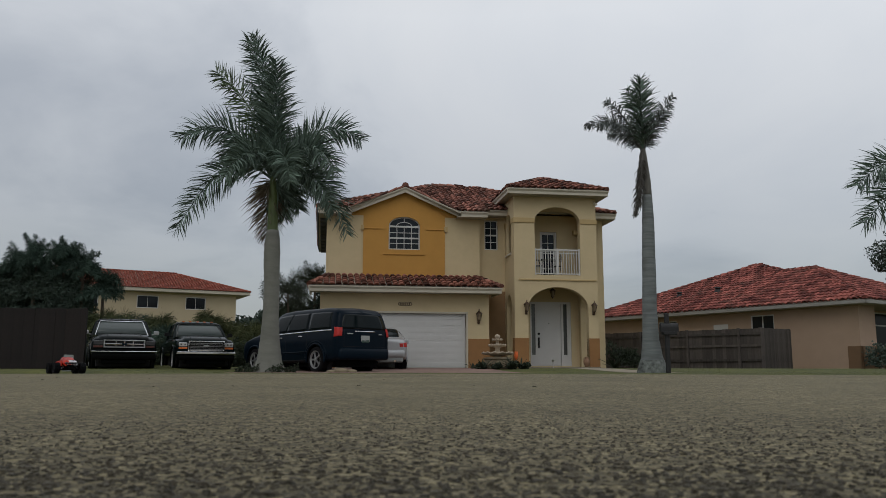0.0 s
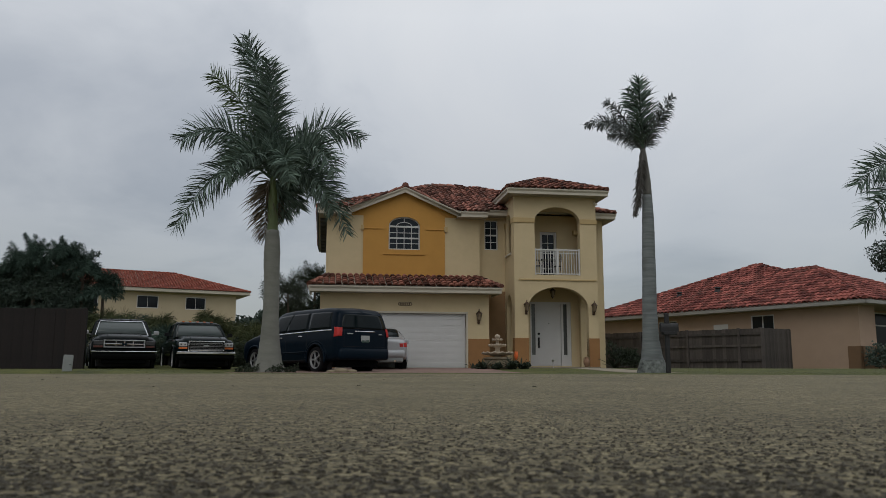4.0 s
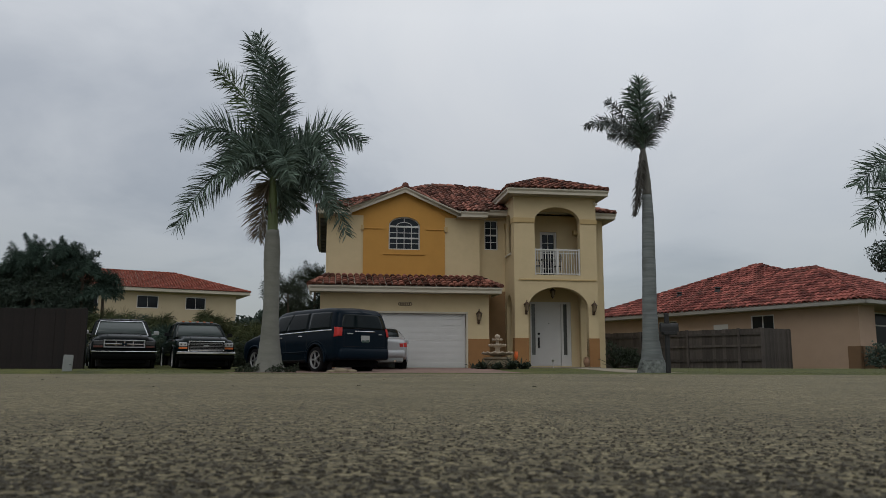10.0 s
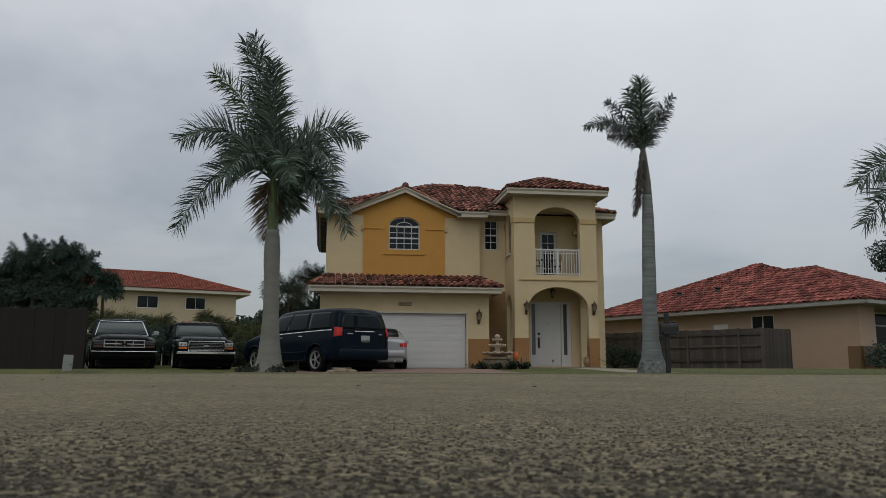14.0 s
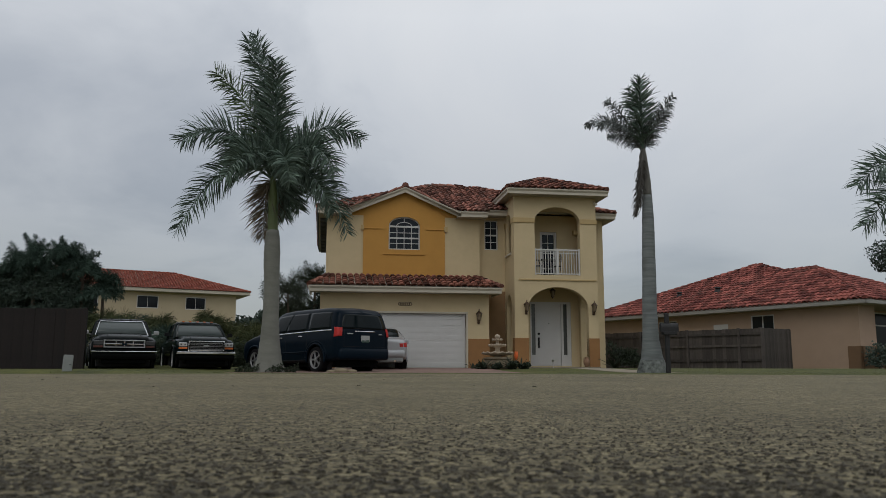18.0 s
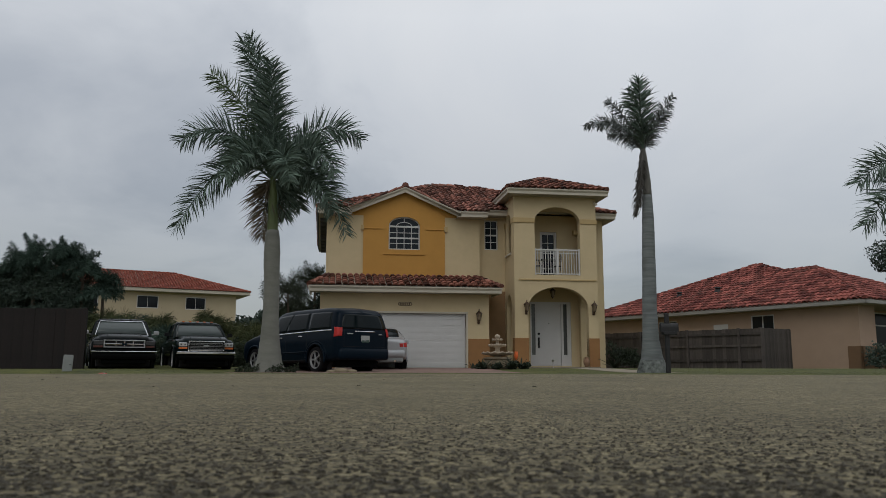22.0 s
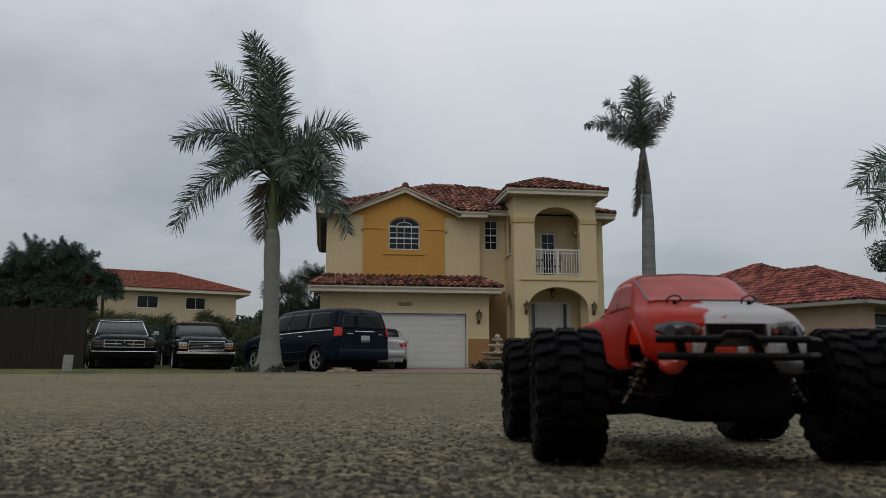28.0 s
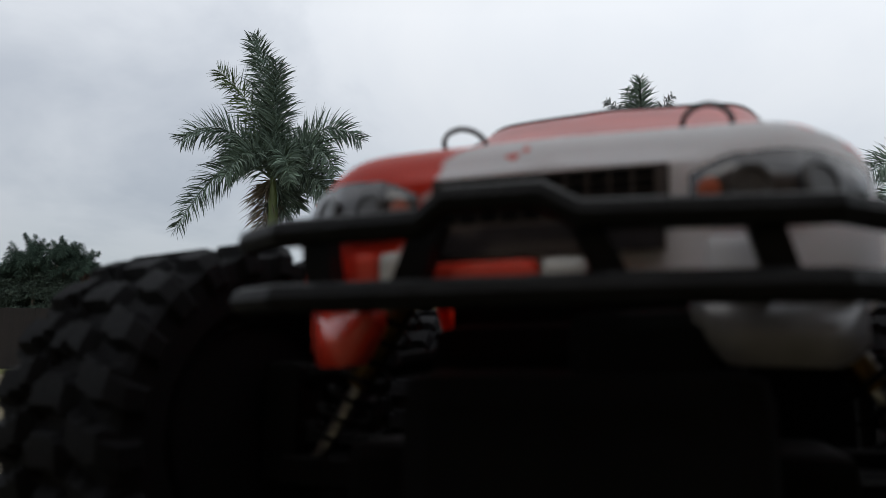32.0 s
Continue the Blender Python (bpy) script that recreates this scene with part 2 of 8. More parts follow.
M["amber_lens"] = mat("amber_lens", (0.55, 0.12, 0.02), 0.2, var=0.15, scale=12, coat=0.8)
M["lens"] = mat("clear_lens", (0.42, 0.43, 0.44), 0.15, 0.3, var=0.35, scale=30, coat=0.8)
M["plate"] = mat("number_plate", (0.33, 0.34, 0.33), 0.5, var=0.1, scale=20)
M["plate_ink"] = mat("plate_ink", (0.05, 0.09, 0.07), 0.6, var=0.1, scale=20)
M["greybox"] = mat("grey_enclosure", (0.22, 0.235, 0.225), 0.6, var=0.1, scale=5, dirt=0.3)
M["terracotta"] = mat("terracotta", (0.26, 0.15, 0.09), 0.85, var=0.15, scale=14, bump=0.2)
M["orange"] = mat("orange_petals", (0.75, 0.16, 0.04), 0.7, var=0.25, scale=25)
M["sign"] = mat("plaque", (0.42, 0.34, 0.2), 0.5, var=0.1, scale=20)
M["dark"] = mat("dark_interior", (0.012, 0.012, 0.013), 0.9, var=0.2, scale=5)
M["frond_dead"] = mat("dead_palm_blade", (0.075, 0.070, 0.062), 0.9, var=0.35, scale=6, stretch=(6, 6, 0.6), island_var=0.3)
M["black_trim"] = mat("black_trim", (0.0035, 0.004, 0.004), 0.7, var=0.3, scale=12, spec=0.05)
M["frosted"] = mat("frosted_glass", (0.10, 0.107, 0.098), 0.35, var=0.25, scale=14)
M["frosted_dark"] = mat("dark_frosted_glass", (0.055, 0.060, 0.056), 0.3, var=0.25, scale=14)
# duller copy of the window glass, darkened to stand for porch shade
M["pane_shaded"] = glass("tinted_pane", (0.008, 0.013, 0.013), 0.12, 0.06)
M["lichen"] = mat("lichen_bark", (0.020, 0.024, 0.020), 0.95, var=0.2, scale=11, col2=(0.17, 0.185, 0.17), bump=0.4, bscale=20)
M["lens_dull"] = mat("dull_lens", (0.035, 0.036, 0.038), 0.3, 0.1, var=0.35, scale=30, coat=0.3)
M["amber_dull"] = mat("dull_amber_lens", (0.07, 0.018, 0.010), 0.35, var=0.2, scale=12)
M["gold"] = mat("gold_anodised", (0.088, 0.056, 0.020), 0.45, 1.0, var=0.1, scale=20)
M["steel"] = mat("brushed_steel", (0.5, 0.5, 0.5), 0.3, 1.0, var=0.1, scale=40)

# ---------- mesh helpers ----------


def part(name, bm, material, parent=None, label="", smooth=False):
    """Links a bmesh as one mesh object, under a thing or a part when a parent is given."""
    me = bpy.data.meshes.new(name)
    bmesh.ops.recalc_face_normals(bm, faces=bm.faces)
    bm.to_mesh(me)
    bm.free()
    me.materials.append(M[material] if isinstance(material, str) else material)
    if smooth:
        for f in me.polygons:
            f.use_smooth = True
    ob = new(name, me)
    ob.parent = parent
    if label:
        ob["label"] = label
    return ob


def raw(name, verts, faces, material, parent=None, label="", smooth=False):
    me = bpy.data.meshes.new(name)
    me.from_pydata(verts, [], faces)
    me.materials.append(M[material] if isinstance(material, str) else material)
    if smooth:
        for f in me.polygons:
            f.use_smooth = True
    ob = new(name, me)
    ob.parent = parent
    if label:
        ob["label"] = label
    return ob


def thing(name, m, label, category, group="", kind=""):
    ob = new(name)
    ob.matrix_basis = m
    ob.empty_display_size = 0.1
    return tagged(ob, label, category, group, kind)


def B():
    return bmesh.new()


def box(bm, x0, x1, y0, y1, z0, z1, bevel=0.0, m=None):
    vs = [bm.verts.new((x, y, z)) for x in (x0, x1) for y in (y0, y1) for z in (z0, z1)]
    fs = [bm.faces.new([vs[i] for i in q]) for q in ((0, 1, 3, 2), (4, 6, 7, 5), (0, 4, 5, 1), (2, 3, 7, 6), (0, 2, 6, 4), (1, 5, 7, 3))]
    if bevel:
        es = list({e for f in fs for e in f.edges})
        out = bmesh.ops.bevel(bm, geom=es, offset=bevel, segments=2, affect="EDGES", profile=0.6)
        vs = list({v for f in out["faces"] for v in f.verts})
    if m is not None:
        bmesh.ops.transform(bm, matrix=m, verts=[v for v in vs if v.is_valid])
    return bm


def loft(bm, rings, caps=True, closed=True):
    rs = [[bm.verts.new(p) for p in ring] for ring in rings]
    n = len(rs[0])
    for a, b in zip(rs, rs[1:]):
        for i in range(n if closed else n - 1):
            j = (i + 1) % n
            bm.faces.new((a[i], a[j], b[j], b[i]))
    if caps and closed:
        bm.faces.new(list(reversed(rs[0])))
        bm.faces.new(rs[-1])
    return bm


def tube(bm, pts, radius, n=8, caps=True):
    """A round bar along points; radius is one number or one a point."""
    pts = [Vector(p) for p in pts]
    rr = radius if isinstance(radius, (list, tuple)) else [radius] * len(pts)
    rings, side = [], None
    for i, p in enumerate(pts):
        d = (pts[min(i + 1, len(pts) - 1)] - pts[max(i - 1, 0)]).normalized()
        if side is None:
            side = d.orthogonal().normalized()
        side = (side - d * side.dot(d)).normalized()
        up = d.cross(side)
        rings.append([p + (side * math.cos(k * 2 * math.pi / n) + up * math.sin(k * 2 * math.pi / n)) * rr[i] for k in range(n)])
    return loft(bm, rings, caps)


def lathe(bm, profile, n=20, m=None):
    """Turns (radius, height) pairs round the z axis."""
    m = m or Matrix()
    return loft(bm, [[m @ Vector((r * math.cos(k * 2 * math.pi / n), r * math.sin(k * 2 * math.pi / n), z)) for k in range(n)] for r, z in profile])


def plate(bm, outer, holes, v0, v1, flip=None):
    """A wall in the (u, z) plane from depth v0 to v1, with holes right through it. flip: maps (u, v, z) to a point."""
    put = flip or (lambda u, v, z: (u, v, z))
    loops = [outer, *holes]
    flat = [p for lp in loops for p in lp]
    tris = geometry.tessellate_polygon([[Vector((p[0], p[1], 0)) for p in lp] for lp in loops])
    a = [bm.verts.new(put(p[0], v0, p[1])) for p in flat]
    b = [bm.verts.new(put(p[0], v1, p[1])) for p in flat]
    for t in tris:
        if len(set(t)) == 3:
            bm.faces.new([a[i] for i in t])
            bm.faces.new([b[i] for i in reversed(t)])
    k = 0
    for lp in loops:
        n = len(lp)
        for i in range(n):
            j = (i + 1) % n
            bm.faces.new((a[k + i], a[k + j], b[k + j], b[k + i]))
        k += n
    return bm


def rect(u0, u1, z0, z1):
    return [(u0, z0), (u1, z0), (u1, z1), (u0, z1)]


def arch(u0, u1, z0, spring, top, n=14):
    """An opening with a half-elliptic head."""
    c, r = (u0 + u1) / 2, (u1 - u0) / 2
    return [(u0, z0), (u1, z0)] + [(c + r * math.cos(math.pi * k / n), spring + (top - spring) * math.sin(math.pi * k / n)) for k in range(n + 1)]


from mathutils import geometry
# ---------- ground and road ----------


def gz(y, x=0.0):
    """Height of the ground: level by the camera, a low crown in the road that leans to one side, a swale behind it, then the rising lawns."""
    def s(a, b, v):
        k = min(1, max(0, (v - a) / (b - a)))
        return k * k * (3 - 2 * k)
    xx = max(-9, min(9, x))
    z = (0.066 - 0.0003 * xx * xx - 0.0006 * xx) * min(1, max(0, (y - 3.6) / 7.6)) ** 1.1
    z -= (0.165 - 0.10 * s(-1.0, 4.0, x)) * s(12.0, 16.8, y) * (1 - s(18.6, 20.6, y))
    z += (0.0003 * xx * xx + 0.0006 * xx - 0.030) * s(16.5, 19.5, y)
    z += 0.085 * s(19.6, 21.6, y) * (1 - s(-9.4, -6.6, x))
    z -= 0.07 * s(16.3, 17.4, y) * (1 - s(18.9, 19.7, y)) * (1 - s(-4.5, -2.0, x))
    z += 0.008 * s(19.2, 21.2, y)
    return z + 0.145 * s(22.0, 29.0, y)


def sheet(name, xs, ys, lift, material, label, category):
    verts = [(x, y, gz(y, x) + lift(y)) for y in ys for x in xs]
    n = len(xs)
    faces = [(r * n + i, r * n + i + 1, (r + 1) * n + i + 1, (r + 1) * n + i) for r in range(len(ys) - 1) for i in range(n - 1)]
    return tagged(raw(name, verts, faces, material, smooth=True), label, category, kind="structure")


ys_far = [-900, -200, -60] + [k * 0.5 for k in range(-10, 36)] + [18 + k * 0.2 for k in range(60)] + [k * 0.5 for k in range(60, 70)] + [40, 60, 120, 400, 1500]
xs_far = [-1500, -500, -200, -100, -60, -40] + [-30 + k * 0.5 for k in range(121)] + [40, 60, 100, 200, 500, 1500]
sheet("ground", xs_far, ys_far, lambda y: -0.05 if y < 19.4 else (-0.05 + 0.06 * min(1, (y - 19.4) / 0.3)), "grass",
      "mown lawn of patchy green and straw-coloured grass", "lawn")
ys_road = [-60, -20, -5] + [k * 0.25 for k in range(0, 80)]
sheet("road", [-80, -60, -45, -35] + [-30 + k * 0.5 for k in range(121)] + [35, 45, 60, 80], ys_road, lambda y: 0.0, "asphalt", "worn grey asphalt road with coarse pale chips", "road")


def chips():
    """Loose and half-sunk chips of stone in the road's surface."""
    rng = np.random.default_rng(4)
    verts, faces = [], []
    count = 30000
    for k in range(count):
        y = 0.38 + 3.8 * rng.random() ** 2.9
        x = (rng.random() - 0.5) * (1.30 * y + 0.25)
        r = (0.0028 + 0.0046 * rng.random() ** 2) * max(0.30, 1.10 - 0.34 * y)
        a0, zc = rng.random() * 6.28, gz(y) + r * 0.02
        base = len(verts)
        sx, sy = 0.8 + 0.6 * rng.random(), 0.7 + 0.5 * rng.random()
        for i in range(5):
            a = a0 + i * 1.2566 + 0.5 * rng.random()
            verts.append((x + r * sx * math.cos(a), y + r * sy * math.sin(a), zc - r * 0.5))
        for i in range(4):
            a = a0 + 0.4 + i * 1.5708 + 0.5 * rng.random()
            verts.append((x + 0.62 * r * sx * math.cos(a), y + 0.62 * r * sy * math.sin(a), zc + r * (0.30 + 0.30 * rng.random())))
        faces += [(base + i, base + (i + 1) % 5, base + 5 + min(3, i)) for i in range(5)]
        faces += [(base + 5, base + 6, base + 7, base + 8), (base + 4, base, base + 5), (base, base + 1, base + 5 + 1)]
        faces += [(base + 5 + i, base + 5 + (i + 1) % 4, base + (i + 1) % 5) for i in range(4)]
    tagged(raw("road_chips", verts, faces, "stone"), "coarse stone chips set in worn asphalt", "gravel", kind="stuff")


chips()


def litter():
    """Twigs, leaves and small stones that lie about on the road."""
    rng = random.Random(9)
    for k in range(34):
        y = rng.uniform(5.0, 13)
        x = rng.uniform(-0.55, 0.55) * y
        r = rng.uniform(0.005, 0.012)
        bm = B()
        bmesh.ops.create_icosphere(bm, subdivisions=1, radius=r)
        for v in bm.verts:
            v.co = (v.co.x * rng.uniform(0.8, 1.8), v.co.y * rng.uniform(0.7, 1.2), v.co.z * 0.5 * rng.uniform(0.6, 1.2))
        ob = part("pebble", bm, "wood" if k % 3 else "stone")
        ob.location = (x, y, gz(y, x) + r * 0.3)
        tagged(ob, "small dark pebble lying on the asphalt", "pebble", "litter on the road")


litter()


def blades():
    rng = np.random.default_rng(8)
    verts, faces = [], []
    for k in range(26000):
        y = 19.8 + 8.0 * rng.random() ** 1.6
        x = -21 + 40 * rng.random()
        if -3.2 < x < 3.0 and y > 20.4 or (3 < x < 5.6 and rng.random() < 0.5):
            continue
        h, a, w = 0.006 + 0.009 * rng.random(), rng.random() * 6.28, 0.006 + 0.006 * rng.random()
        z = gz(y, x) + 0.008
        dx, dy = math.cos(a) * w, math.sin(a) * w
        b = len(verts)
        verts += [(x - dx, y - dy, z), (x + dx, y + dy, z), (x + dy * 3, y - dx * 3, z + h)]
        faces.append((b, b + 1, b + 2))
    tagged(raw("grass_blades", verts, faces, "blade"), "short uneven blades of lawn grass", "grass", kind="stuff")


blades()

# unseen wall added behind the camera; it keeps sky light off the near road
bm = B()
box(bm, -9.0, 9.0, -2.75, -2.5, -0.1, 4.6)
tagged(part("wall_south", bm, "peach"), "unseen plain wall added to block the sky behind the camera", "wall", kind="structure")

# driveway and walk
HOUSE = pose(0, 30.5, 0, 0, 0, 8.5)


def slab(name, outline, lift, material, label, category, steps=14):
    """A paved sheet between two side lines, draped over the ground, with a thickness."""
    (ax, ay), (bx, by), (cx, cy), (dx, dy) = outline
    bm = B()
    rows = []
    for k in range(steps + 1):
        t = k / steps
        l, r = (ax + (dx - ax) * t, ay + (dy - ay) * t), (bx + (cx - bx) * t, by + (cy - by) * t)
        rows.append([Vector((l[0], l[1], gz(l[1]) + lift)), Vector((r[0], r[1], gz(r[1]) + lift)), Vector((r[0], r[1], gz(r[1]) - 0.1)), Vector((l[0], l[1], gz(l[1]) - 0.1))])
    loft(bm, rows)
    return tagged(part(name, bm, material), label, category, kind="structure")


driveway = slab("driveway", ((-5.6, 20.6), (2.4, 20.6), (1.1, 30.4), (-4.6, 29.8)), 0.015, "paver", "reddish paver driveway leading to the garage", "driveway")
slab("front_walk", ((5.4, 21.6), (6.6, 21.8), (5.2, 30.6), (4.1, 30.5)), 0.02, "concrete", "narrow pale concrete walk to the front door", "walkway")
# ---------- roof pieces ----------


def tile_shape(r=0.105, length=0.46, n=6, lift=0.035):
    """One barrel tile: across x, up the slope along y, out of the roof along z."""
    v, f = [], []
    for y, k, h in ((0.0, 1.06, lift), (length, 0.9, 0.0)):
        for i in range(n + 1):
            a = math.pi * i / n
            v.append((r * k * math.cos(a), y, h + r * k * 0.85 * math.sin(a)))
    for i in range(n):
        f.append((i, i + 1, n + 2 + i, n + 1 + i))
    # the open lower end: a rim, and the hollow behind it
    k = len(v)
    for y in (0.0, 0.10):
        for i in range(n + 1):
            a = math.pi * i / n
            v.append((r * 0.84 * math.cos(a), y, lift + r * 0.70 * math.sin(a) - 0.004))
    for i in range(n):
        f.append((i + 1, i, k + i, k + i + 1))
        f.append((k + i + 1, k + i, k + n + 1 + i, k + n + 2 + i))
    f.append(tuple(k + n + 1 + i for i in range(n, -1, -1)))
    return v, f


TILE_V, TILE_F = tile_shape()
tile_mesh = bpy.data.meshes.new("tile")
tile_mesh.from_pydata(TILE_V, [], TILE_F)
tile_mesh.materials.append(M["tile_piece"])


def inside(pt, poly):
    x, y = pt
    hit = False
    for (x0, y0), (x1, y1) in zip(poly, poly[1:] + poly[:1]):
        if (y0 > y) != (y1 > y) and x < (x1 - x0) * (y - y0) / (y1 - y0) + x0:
            hit = not hit
    return hit


def roof_frame(pts):
    """The first two points lie on the eave: origin, along, up the slope, normal."""
    o = Vector(pts[0])
    a = (Vector(pts[1]) - o).normalized()
    far = max((Vector(p) - o for p in pts), key=lambda d: (d - a * d.dot(a)).length)
    b = (far - a * far.dot(a)).normalized()
    n = a.cross(b)
    if n.z < 0:
        n = -n
    return o, a, b, n


def tile_poses(pts, pitch=0.235, course=0.38, over=0.06):
    o, a, b, n = roof_frame(pts)
    flat = [((Vector(p) - o).dot(a), (Vector(p) - o).dot(b)) for p in pts]
    lo, hi = min(p[0] for p in flat), max(p[0] for p in flat)
    top = max(p[1] for p in flat)
    rng = random.Random(int(1000 * (o.x + o.z)))
    out = []
    row, t = 0, -over
    while t < top - 0.1:
        x = lo + pitch / 2
        while x < hi:
            if inside((x, max(0.05, t + 0.16)), flat):
                pos = o + a * (x + rng.uniform(-0.012, 0.012)) + b * (t + rng.uniform(-0.015, 0.015)) + n * 0.005
                m = Matrix((a, b, n)).transposed().to_4x4()
                m.translation = pos
                out.append(m @ pose(0, 0, 0, 0, 0, rng.uniform(-2.5, 2.5)))
            x += pitch
        t += course
        row += 1
    return out


def joined_tiles(name, poses, material, parent, label=""):
    v = np.array(TILE_V)
    verts, faces = [], []
    for m in poses:
        k = len(verts)
        mm = np.array(m)
        verts += [tuple(p) for p in v @ mm[:3, :3].T + mm[:3, 3]]
        faces += [tuple(i + k for i in f) for f in TILE_F]
    ob = raw(name, verts, faces, material, parent, label)
    ob["kind"] = "stuff"
    return ob


def roof_slab(bm, pts, thick=0.10):
    o, a, b, n = roof_frame(pts)
    loft(bm, [[Vector(p) - n * thick for p in pts], [Vector(p) for p in pts]])


def ridge_caps(name, p, q, parent, material, r=0.13):
    """A line of overlapping cap tiles along a hip or a ridge."""
    p, q = Vector(p), Vector(q)
    d = (q - p)
    count = max(2, int(d.length / 0.36))
    d.normalize()
    side = d.cross(Vector((0, 0, 1))).normalized()
    up = side.cross(d)
    bm = B()
    for k in range(count):
        s = p + d * (k * 0.36)
        rings = []
        for y, sc in ((0, 1.08), (0.42, 0.92)):
            rings.append([s + d * y + (side * math.cos(math.pi * i / 6) + up * math.sin(math.pi * i / 6)) * r * sc + up * (0.02 if y == 0 else 0) for i in range(7)])
        loft(bm, rings)
    ob = part(name, bm, material, parent)
    ob["kind"] = "stuff"
    return ob


# ---------- the two-storey house ----------
house = thing("house", HOUSE, "two-storey cream and ochre stucco house with clay tile roofs", "house")

# garage front
G0, G1 = -4.64, 1.79
bm = B()
plate(bm, rect(G0, G1, -0.1, 3.2), [rect(-3.98, 0.9, 0.0, 2.26)], 0, 0.22)
part("wall", bm, "cream", house, "cream stucco wall round the garage door")
bm = B()
box(bm, G0, G0 + 0.22, 0.22, 11.0, -0.1, 3.2)
part("wall", bm, "cream", house)
bm = B()
box(bm, G1 - 0.22, G1, 0.22, 1.6, -0.1, 3.2)
part("wall", bm, "cream", house)
bm = B()
box(bm, 0.98, G1 + 0.018, -0.018, 0.0, -0.05, 1.31)
box(bm, G1, G1 + 0.018, 0.0, 1.6, -0.05, 1.31)
part("dado", bm, "tan", house, "tan painted lower wall")
bm = B()
box(bm, -4.62, -4.0, -0.018, 0.0, -0.05, 1.31)
part("dado", bm, "tan", house)
garage_door = new("garage_door")
garage_door.parent = house
garage_door["label"] = "white sectional garage door, closed"
for k in range(4):
    bm = B()
    z0 = 0.22 + k * 0.51
    box(bm, -3.97, 0.89, 0.10, 0.15, z0 + 0.001, z0 + 0.509, 0.004)
    panel = part("panel", bm, "white", garage_door)
    for j in range(2):
        bm = B()
        box(bm, -3.9, 0.82, 0.094, 0.10, z0 + 0.07 + j * 0.23, z0 + 0.20 + j * 0.23, 0.005)
        part("rib", bm, "white", panel)
bm = B()
box(bm, -4.04, -3.98, -0.03, 0.12, 0.1, 2.32)
box(bm, 0.9, 0.96, -0.03, 0.12, 0.1, 2.32)
box(bm, -4.04, 0.96, -0.03, 0.12, 2.26, 2.33)
part("frame", bm, "trim", garage_door)

# upper storey over the garage
UL, UR = -4.45, 1.67
win = arch(-2.01, -0.76, 4.87, 5.82, 6.2)
bm = B()
plate(bm, [(UL, 3.2), (UR, 3.2), (UR, 6.42), (0.72, 6.42), (-1.37, 7.30), (-3.5, 6.42), (UL, 6.42)], [win], 1.2, 1.42)
part("wall", bm, "cream", house, "cream stucco upper wall")
bm = B()
plate(bm, [(-3.02, 3.6), (0.25, 3.6), (0.25, 6.22), (0.74, 6.22), (0.74, 6.36), (-1.37, 7.24), (-3.5, 6.36), (-3.5, 6.22), (-3.02, 6.22)], [win], 1.17, 1.198)
part("panel", bm, "ochre", house, "ochre yellow stucco panel round the arched window")
bm = B()
box(bm, UL, UL + 0.22, 1.42, 11.0, 3.2, 6.42)
part("wall", bm, "cream", house)
bm = B()
box(bm, UR - 0.22, UR, 1.42, 1.6, 3.2, 6.42)
part("wall", bm, "cream", house)
bm = B()
box(bm, UL, 7.01, 10.8, 11.0, -0.1, 6.42)
part("wall", bm, "cream", house)
bm = B()
box(bm, 6.79, 7.01, 1.8, 10.8, -0.1, 6.42)
part("wall", bm, "cream", house)
for u0, u1, z in ((-3.12, -2.25, 5.68), (-0.5, 0.36, 5.68), (-2.22, -0.55, 4.66)):
    bm = B()
    box(bm, u0, u1, 1.135, 1.17, z, z + 0.045, 0.01)
    part("moulding", bm, "ochre", house)
for u0, u1 in ((-3.12, -3.0), (0.22, 0.36)):
    bm = B()
    box(bm, u0, u1, 1.12, 1.168, 5.62, 5.82, 0.012)
    part("moulding", bm, "band", house)

# recessed wall behind the porch
door_hole, bal_hole = rect(3.84, 5.56, 0.3, 2.9), rect(4.3, 5.02, 3.82, 5.82)
bm = B()
plate(bm, rect(UR, 7.01, -0.1, 6.5), [rect(1.96, 2.52, 5.0, 6.24), door_hole, bal_hole], 1.6, 1.8)
part("wall", bm, "cream", house, "cream stucco wall behind the porch and balcony")
bm = B()
box(bm, 1.81, 2.80, 1.578, 1.6, -0.05, 3.3)
part("dado", bm, "brown_wall", house, "brown lower wall beside the porch")

# tower with porch and balcony
T0, T1 = 2.81, 6.17
low, high = arch(3.35, 5.77, 0.02, 2.52, 3.35, 18), arch(3.65, 5.5, 3.82, 5.95, 6.54, 18)
bm = B()
plate(bm, rect(T0, T1, -0.1, 7.05), [low, high], 0, 0.28)
part("wall", bm, "cream", house, "cream stucco porch front with two arches")
side = lambda u, v, z: (v, u, z)
for u, tk in ((T0, 0.13), (T1 - 0.28, 0.28)):
    bm = B()
    plate(bm, rect(0.28, 4.3, -0.1, 7.05), [arch(0.5, 1.35, 0.05, 2.5, 3.1, 12), arch(0.5, 1.35, 4.72, 5.95, 6.35, 12)], u, u + tk, side)
    part("wall", bm, "cream", house, "cream stucco porch side with arched openings")
bm = B()
box(bm, T0 + 0.13, T1 - 0.28, 4.0, 4.3, 6.0, 7.05)
part("wall", bm, "cream", house)
bm = B()
box(bm, T0 + 0.13, T1 - 0.28, 0.28, 1.6, 3.55, 3.82)
part("balcony_floor", bm, "concrete", house)
bm = B()
box(bm, T0 + 0.13, T1 - 0.28, 0.28, 1.6, 6.56, 6.66)
part("balcony_ceiling", bm, "cream", house)
bm = B()
box(bm, 2.98, 6.12, -0.045, 0.0, 3.6, 3.66, 0.012)
part("moulding", bm, "band", house)
